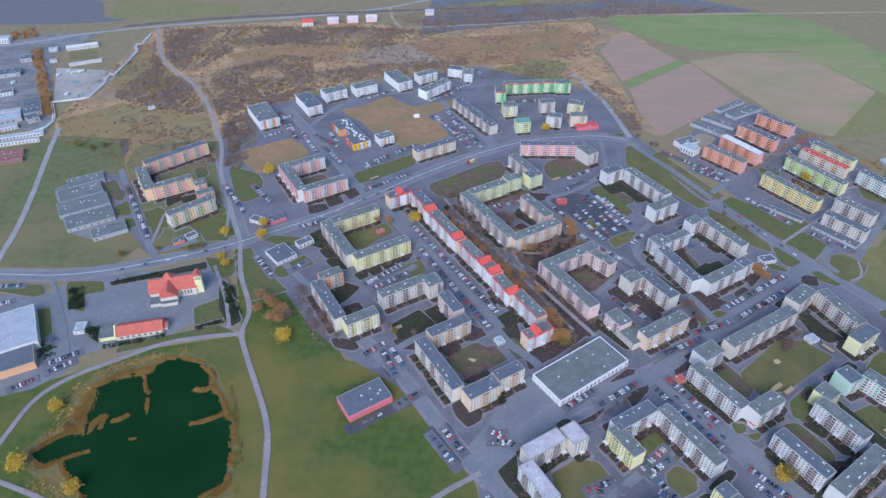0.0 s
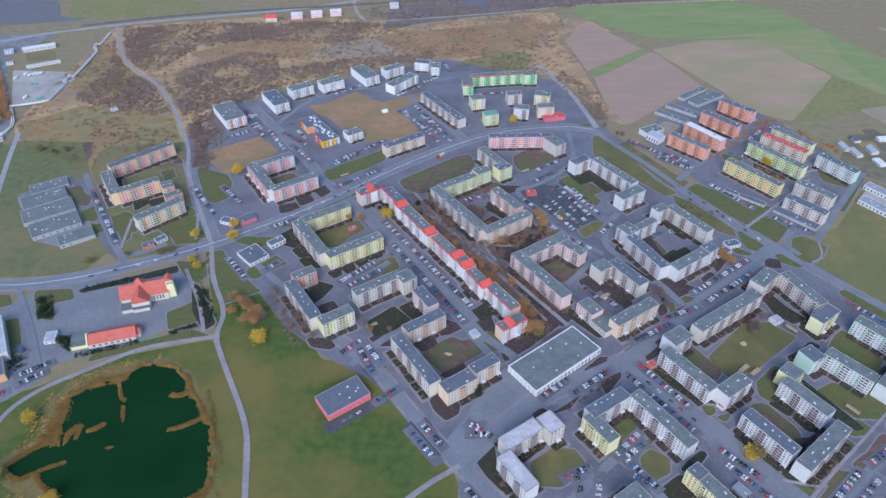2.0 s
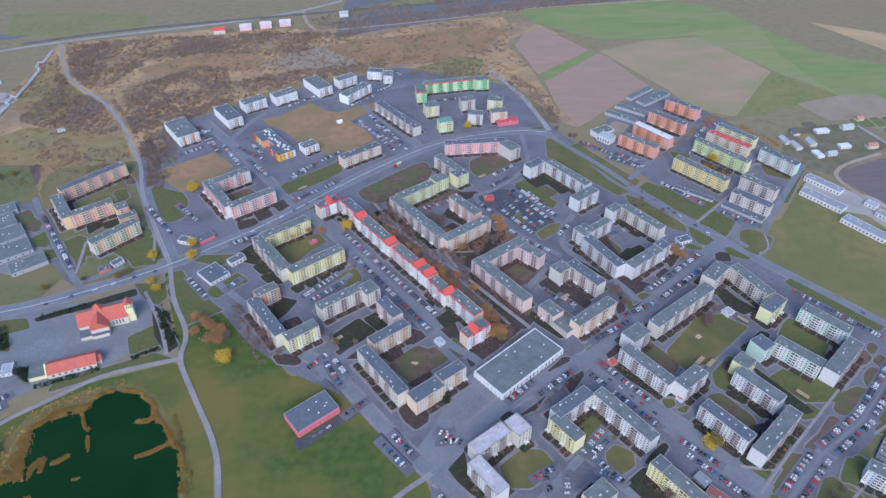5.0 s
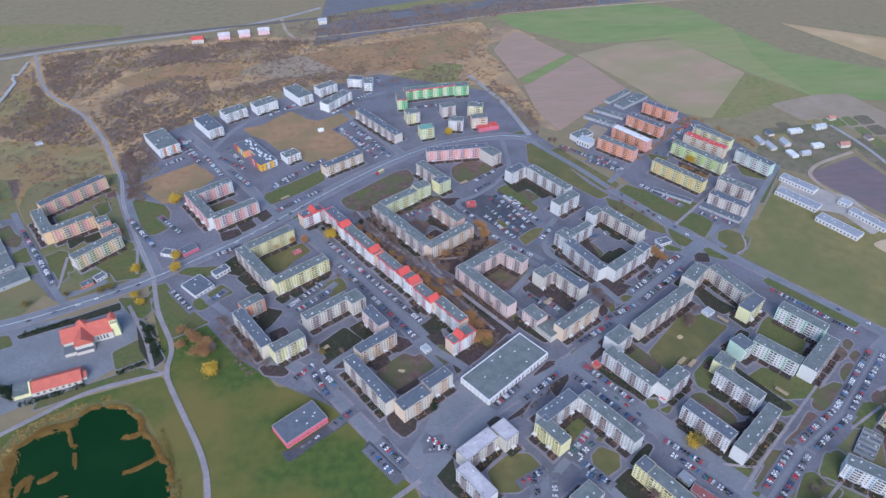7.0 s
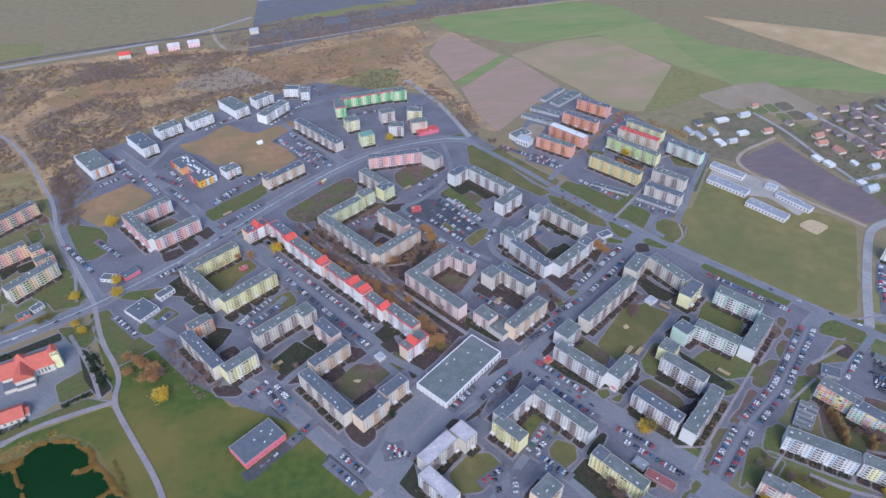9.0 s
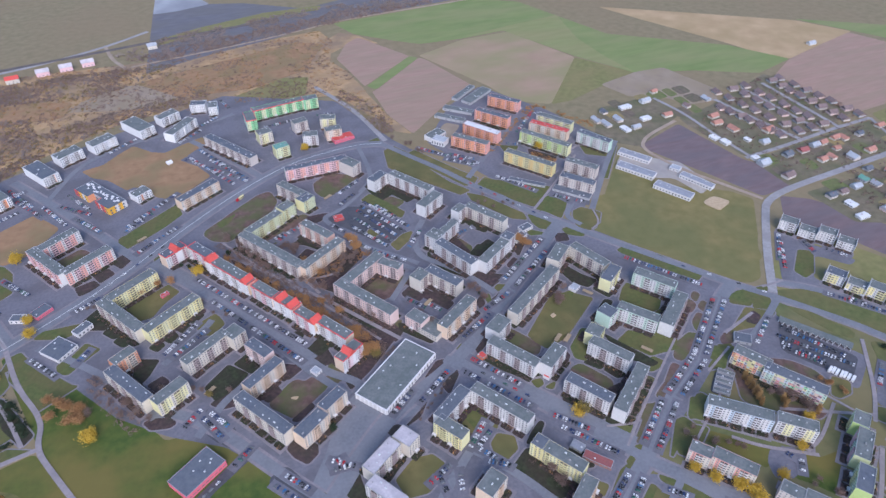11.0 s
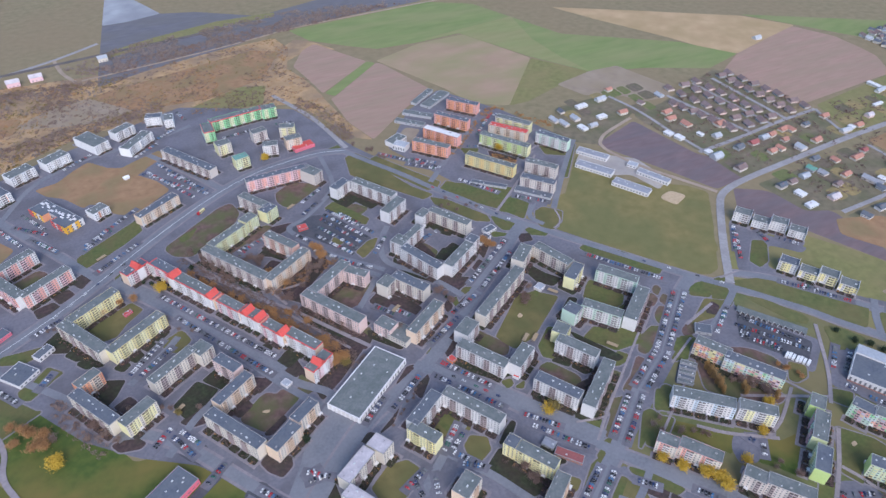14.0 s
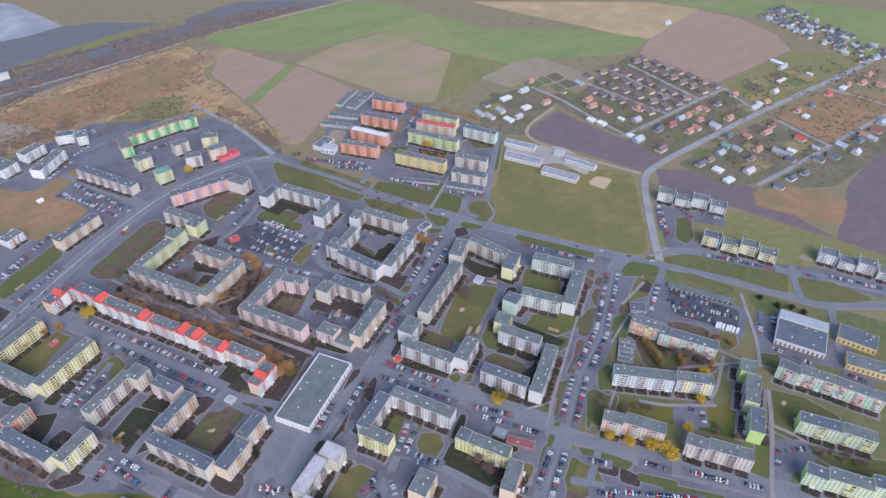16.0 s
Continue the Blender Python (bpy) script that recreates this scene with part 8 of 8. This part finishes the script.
tree("olive_tree", -438, 724, 1.0)
tree("olive_tree", -425, 729, 1.0)
tree("olive_tree", -42, 407, 0.8)
tree("evergreen_tree", -346, 458, 1)
tree("evergreen_tree", -339, 450, 1.1)
tree("evergreen_tree", -341, 443, 1)
tree("evergreen_tree", -332, 439, 1)
tree("evergreen_tree", -306, 406, 1.2)
tree("evergreen_tree", -299, 398, 1.1)
tree("evergreen_tree", 46, 332, 0.9)
tree("evergreen_tree", -199, 462, 1)
tree("evergreen_tree", -198, 447, 1)
tree("evergreen_tree", -190, 432, 1)
tree("evergreen_tree", 146, 290, 0.6)
tree("evergreen_tree", 297, 444, 0.6)
tree("evergreen_tree", 336, 363, 0.5)
tree("evergreen_tree", 227, 431, 0.5)
tree("evergreen_tree", 544, 200, 0.9)
tree("evergreen_tree", 554, 190, 0.9)
tree("evergreen_tree", 558, 180, 0.8)
tree("evergreen_tree", 540, 217, 0.8)
tree_line("russet_tree", -9, 584, 65, 475, 26, 4, 1.0)
tree_line("russet_tree", 65, 475, 100, 408, 24, 6, 1.0)
tree_line("russet_tree", 95, 411, 105, 393, 9, 4, 1.0)
tree_line("russet_tree", -172, 447, -139, 425, 10, 5, 1.2)
tree_line("russet_tree", -87, 565, -57, 573, 3, 3, 1.0)
tree_line("russet_tree", 456, 213, 466, 191, 6, 3, 0.55)
tree_line("russet_tree", 131, 571, 135, 541, 6, 3, 1.0)
tree_line("russet_tree", 80, 546, 86, 518, 4, 3, 1.0)
tree_line("russet_tree", 301, 492, 307, 483, 5, 3, 1.0)
tree_line("bare_tree", 1, 570, 73, 467, 22, 5, 1.0)
tree_line("bare_tree", 77, 459, 103, 411, 14, 6, 1.0)
tree_line("bare_tree", 7, 619, 39, 546, 12, 3, 1.0)
tree_line("bare_tree", 98, 500, 127, 440, 12, 3, 1.0)
tree_line("bare_tree", 67, 527, 95, 475, 10, 6, 1.0)
tree_line("bare_tree", 35, 607, 64, 565, 8, 6, 1.0)
tree_line("bare_tree", 65, 581, 76, 570, 5, 4, 1.0)
tree_line("bare_tree", 113, 311, 157, 344, 9, 1, 0.45)
tree_line("bare_tree", -124, 428, -91, 407, 8, 5, 1.0)
tree_line("bare_tree", 195, 237, 191, 209, 6, 4, 1.0)
tree_line("bare_tree", 404, 226, 427, 186, 12, 5, 1.0)
tree_line("bare_tree", 306, 215, 344, 186, 8, 5, 0.8)
tree_line("bare_tree", 161, 429, 165, 401, 5, 3, 1.0)
tree_line("bare_tree", 221, 444, 230, 422, 5, 3, 1.0)
tree_line("bare_tree", 288, 388, 303, 401, 5, 4, 1.0)
tree_line("bare_tree", 253, 762, 278, 692, 5, 4, 1.0)
tree_line("bare_tree", 299, 586, 321, 546, 6, 5, 0.7)
tree_line("bare_tree", -49, 536, -13, 500, 5, 5, 0.7)
tree_line("bare_tree", -73, 428, -31, 401, 5, 8, 0.7)
tree_line("bare_tree", -135, 565, -91, 500, 6, 8, 0.7)
tree_line("bare_tree", 423, 82, 446, 48, 8, 4, 0.8)
tree_line("bare_tree", 499, 98, 507, 72, 6, 4, 0.8)
tree_line("bare_tree", 372, 143, 382, 122, 4, 6, 0.8)
tree_line("bare_tree", 85, 510, 132, 542, 12, 6, 0.8)
tree_line("bare_tree", 92, 499, 132, 542, 9, 5, 0.75)
for x, y in ((393, 239), (392, 233), (391, 228), (389, 222), (388, 217), (387, 212), (406, 207), (404, 202), (423, 186)):
    tree("poplar_tree", x, y, 0.95)
truck(473, 217, 25)
truck(475, 215, 25)
truck(476, 212, 25)
truck(478, 209, 25)
truck(480, 207, 25)
truck(481, 204, 25)
truck(483, 201, 25)
truck(-579, 943, 70, "green")
truck(-570, 957, 70, "grey")
truck(-563, 953, 70, "green")
truck(-558, 957, 70, "grey")
truck(-553, 957, 70, "green")
truck(-549, 959, 70, "green")
truck(-634, 917, 70, "green")
truck(-538, 879, 70, "green")
# bushes
HEATH = [(-523, 803), (-502, 1142), (-265, 1176), (15, 1149), (262, 1177), (269, 1117), (243, 1038), (259, 980), (263, 915), (268, 825), (282, 758), (263, 774), (217, 914), (65, 950), (-73, 958), (-199, 885), (-266, 823), (-248, 746), (-273, 728), (-263, 678), (-368, 677), (-493, 745)]
scatter("heath_bushes", "bare brown thicket over the dry heath", HEATH, 2300, "twigs", 1.9, 3.4, 26, 0.5, 3, 0.02, 0.014)
scatter("heath_bushes", "russet dry bushes over the heath", HEATH, 1300, "russet_leaf", 1.3, 2.6, 20, 0.45, 8, 0.0, 0.015)
scatter("heath_bushes", "olive bushes over the heath", HEATH, 900, "olive_leaf", 1.5, 2.6, 20, 0.45, 15, 0.0, 0.015)
for seed, region in enumerate((
        [(-444, 1007), (-469, 1110), (-378, 1137), (-256, 1129), (-231, 1080), (-285, 1070), (-350, 1030), (-373, 983), (-408, 982)],
        [(-458, 872), (-439, 970), (-370, 913), (-338, 872), (-319, 820), (-379, 837), (-424, 854)],
        [(-326, 849), (-278, 728), (-248, 715), (-244, 757), (-269, 837), (-313, 890)],
        [(-336, 949), (-254, 1005), (-216, 992), (-200, 894), (-249, 854), (-272, 847), (-308, 872)],
        [(-230, 1078), (-256, 1129), (-162, 1143), (-24, 1122), (-61, 1081), (-134, 1061)],
        [(-199, 885), (-209, 949), (-92, 983), (14, 997), (14, 975), (-81, 950), (-154, 914)],
        [(215, 886), (232, 914), (249, 877), (259, 816), (257, 784), (244, 789)],
        [(-287, 771), (-286, 808), (-265, 793), (-254, 724), (-245, 692), (-254, 688), (-273, 727)])):
    mid = sum((Vector(q) for q in region), Vector((0, 0))) / len(region)
    region = [tuple(mid + (Vector(q) - mid) * 1.22) for q in region]
    area = abs(sum(p[0] * q[1] - q[0] * p[1] for p, q in zip(region, region[1:] + region[:1]))) / 2
    scatter("thicket", "dense leafless purple-brown scrub on the heath", region, int(area / 25), "purple_twigs", 2.3, 2.5, 28, 0.5, 300 + seed, -0.02, 0.017)
    scatter("thicket", "olive-brown undergrowth among the scrub", region, int(area / 70), "olive_leaf", 1.6, 2.6, 24, 0.45, 360 + seed, -0.1, 0.03)
    scatter("thicket", "sparse grey-brown trees above the scrub", region, int(area / 110), "far_twigs", 6.0, 2.4, 40, 0.5, 330 + seed, -0.1, 0.03)
scatter("wood", "leafless trees along the railway embankment", [(-87, 1200), (17, 1261), (343, 1295), (560, 1245), (381, 1215), (117, 1172), (-24, 1148)], 900, "far_twigs", 4, 3.4, 24, 0.8, 6, -0.1, 0.02)
scatter("wood", "dark scrub along the railway", [(-87, 1180), (117, 1210), (343, 1260), (560, 1235), (381, 1212), (117, 1168), (-24, 1148)], 700, "purple_twigs", 2.4, 3.0, 24, 0.7, 7, -0.2, 0.03)
scatter("garden_shrubs", "bare gardens round the houses", [(643, 623), (867, 713), (914, 552), (1180, 502), (1169, 429), (941, 305), (772, 336), (710, 394), (684, 516)], 1300, "twigs", 2.4, 2.0, 16, 0.6, 37, -0.1, 0.03)
scatter("hedge", "russet leafless hedge beside the blocks", [(451, 763), (484, 767), (480, 754), (440, 730)], 34, "russet_leaf", 2.4, 2.2, 40, 0.45, 50, -1, 0.02)
scatter("hedge", "russet leafless hedge beside the blocks", [(480, 770), (518, 712), (530, 679), (518, 671), (506, 703)], 34, "russet_leaf", 2.4, 2.2, 40, 0.45, 51, -1, 0.02)
scatter("hedge", "russet leafless hedge beside the blocks", [(411, 654), (430, 620), (421, 614), (407, 641)], 34, "russet_leaf", 2.4, 2.2, 40, 0.45, 52, -1, 0.02)
scatter("hedge", "russet leafless hedge beside the blocks", [(434, 740), (439, 736), (363, 670), (353, 669)], 34, "russet_leaf", 2.4, 2.2, 40, 0.45, 53, -1, 0.02)
bus(34, 694, 41)
tree("evergreen_tree", 37, 578, 0.9)
tree("evergreen_tree", 41, 569, 0.9)
tree("evergreen_tree", 47, 567, 1)
tree("evergreen_tree", 28, 594, 0.8)
tree("evergreen_tree", 4, 594, 0.9)
tree("evergreen_tree", -38, 588, 0.7)
tree("evergreen_tree", -45, 594, 0.7)
tree("evergreen_tree", -30, 594, 0.7)
scatter("tree_belt", "dense belt of orange-brown autumn trees", [(-665, 1036), (-656, 1046), (-604, 953), (-531, 823), (-541, 812), (-597, 913)], 260, "russet_leaf", 8, 2.6, 44, 0.6, 71, -1, 0.02)
scatter("tree_belt", "orange-brown trees beside the far road", [(-743, 1121), (-711, 1137), (-688, 1100), (-719, 1085)], 45, "russet_leaf", 6, 3.2, 50, 0.7, 72, -1, 0.02)
scatter("grass_tufts", "dry golden tufts in the rough grass", [(-315, 291), (-297, 306), (-301, 339), (-290, 362), (-259, 379), (-220, 392), (-218, 384), (-255, 368), (-281, 344), (-282, 312), (-301, 289)], 260, "reed", 0.7, 1.6, 16, 0.4, 81, -0.1, 0.05)
scatter("grass_tufts", "dry golden tufts in the rough grass", [(-292, 270), (-269, 263), (-251, 248), (-248, 226), (-293, 255)], 90, "reed", 0.7, 1.6, 16, 0.4, 82, -0.1, 0.05)
scatter("bushes", "dark green bushes along the bank", [(-173, 350), (-165, 339), (-147, 292), (-142, 251), (-147, 255), (-153, 292), (-164, 322)], 80, "olive_leaf", 1.2, 1.6, 22, 0.4, 83, -0.2, 0.05)
scatter("thicket", "dense leafless brown-purple shrubs between the blocks", [(-9, 623), (12, 598), (55, 528), (92, 463), (124, 394), (99, 383), (92, 421), (66, 474), (32, 531), (-6, 600)], 420, "twigs", 3.2, 2.2, 34, 0.4, 91, -0.3, 0.05)
scatter("thicket", "dark leafless shrubs along a block", [(14, 611), (57, 539), (60, 524), (45, 539), (10, 599)], 90, "dark_leaf", 2.6, 1.6, 30, 0.4, 92, -0.3, 0.05)
scatter("thicket", "dark leafless shrubs along a block", [(95, 497), (126, 442), (133, 419), (124, 418), (93, 478)], 110, "twigs", 2.6, 1.8, 30, 0.4, 93, -0.4, 0.05)
scatter("thicket", "russet shrubs between the blocks", [(62, 537), (115, 548), (148, 551), (149, 535), (99, 514), (67, 515)], 120, "russet_leaf", 2.6, 1.8, 26, 0.4, 94, -0.1, 0.05)
scatter("thicket", "dark leafless thicket at the edge of the heath", [(-289, 764), (-285, 799), (-262, 768), (-256, 725), (-251, 694), (-262, 683)], 170, "twigs", 3.4, 2.6, 34, 0.5, 95, -0.5, 0.05)
scatter("hedge", "dark evergreen bushes round the church ground", [(-351, 464), (-340, 468), (-328, 438), (-341, 437)], 70, "dark_leaf", 2.2, 1.5, 34, 0.36, 101, -1, 0.02)
scatter("hedge", "dark evergreen bushes round the church ground", [(-211, 473), (-204, 479), (-193, 458), (-181, 430), (-188, 423), (-197, 439)], 80, "dark_leaf", 2.2, 1.5, 34, 0.36, 102, -1, 0.02)
scatter("hedge", "dark evergreen bushes round the church ground", [(-313, 412), (-302, 414), (-295, 400), (-306, 400)], 40, "dark_leaf", 2.2, 1.5, 34, 0.36, 103, -1, 0.02)
scatter("hedge", "dark evergreen bushes round the church ground", [(-292, 392), (-244, 406), (-242, 402), (-289, 388)], 60, "dark_leaf", 2.2, 1.5, 34, 0.36, 104, -1, 0.02)
scatter("hedge", "dark evergreen bushes round the church ground", [(-316, 477), (-274, 489), (-272, 482), (-314, 472)], 60, "dark_leaf", 2.2, 1.5, 34, 0.36, 105, -1, 0.02)
scatter("hedge", "dark evergreen bushes round the church ground", [(-348, 395), (-333, 392), (-328, 381), (-338, 374)], 36, "dark_leaf", 2.2, 1.5, 34, 0.36, 106, -1, 0.02)
scatter("hedge", "dark evergreen bushes round the church ground", [(-219, 414), (-197, 424), (-194, 421), (-218, 410)], 40, "dark_leaf", 2.2, 1.5, 34, 0.36, 107, -1, 0.02)

scatter("thicket", "bare purple-brown shrubs and saplings beside a block", [(-143, 466), (-128, 470), (-124, 445), (-96, 396), (-104, 388), (-118, 408), (-135, 439)], 60, "purple_twigs", 3.6, 2.0, 40, 0.4, 110, -1, 0.02)
bed_shrubs()
# reeds round the pond
reeds([(-303, 284), (-295, 293), (-288, 300), (-279, 304), (-271, 305), (-277, 319), (-280, 336), (-282, 347), (-274, 351), (-268, 358), (-263, 364), (-248, 360), (-243, 362), (-240, 371), (-231, 379), (-208, 376), (-198, 369), (-188, 359), (-187, 349), (-181, 342), (-171, 330), (-169, 322), (-160, 312), (-157, 301), (-156, 292), (-153, 284), (-154, 273), (-152, 264), (-152, 257), (-158, 252), (-166, 246)], 2.6, 1500)
reeds([(-297, 279), (-289, 273), (-284, 275), (-278, 279), (-272, 270), (-259, 261), (-251, 252), (-245, 246)], 2.2, 330)
reeds([(-246, 362), (-237, 342)], 1.3, 200)
reeds([(-235, 343), (-230, 321)], 1.3, 160)
reeds([(-253, 313), (-248, 315), (-243, 319)], 2, 170)
reeds([(-260, 307), (-260, 318)], 1.6, 110)
reeds([(-268, 303), (-267, 311), (-262, 318)], 2.6, 260)
reeds([(-286, 311), (-271, 306)], 5, 500)
reeds([(-282, 316), (-280, 326), (-281, 340)], 6, 400)
reeds([(-277, 280), (-268, 284), (-260, 287)], 1.5, 180)
reeds([(-196, 310), (-181, 314), (-167, 322)], 1.9, 300)
reeds([(-199, 344), (-191, 343), (-185, 348)], 2.2, 160)
reeds([(-168, 248), (-160, 252), (-153, 259)], 3.5, 240)
reeds([(-267, 357), (-257, 361), (-241, 365)], 4, 300)
reeds([(-234, 297), (-230, 298)], 1, 20)
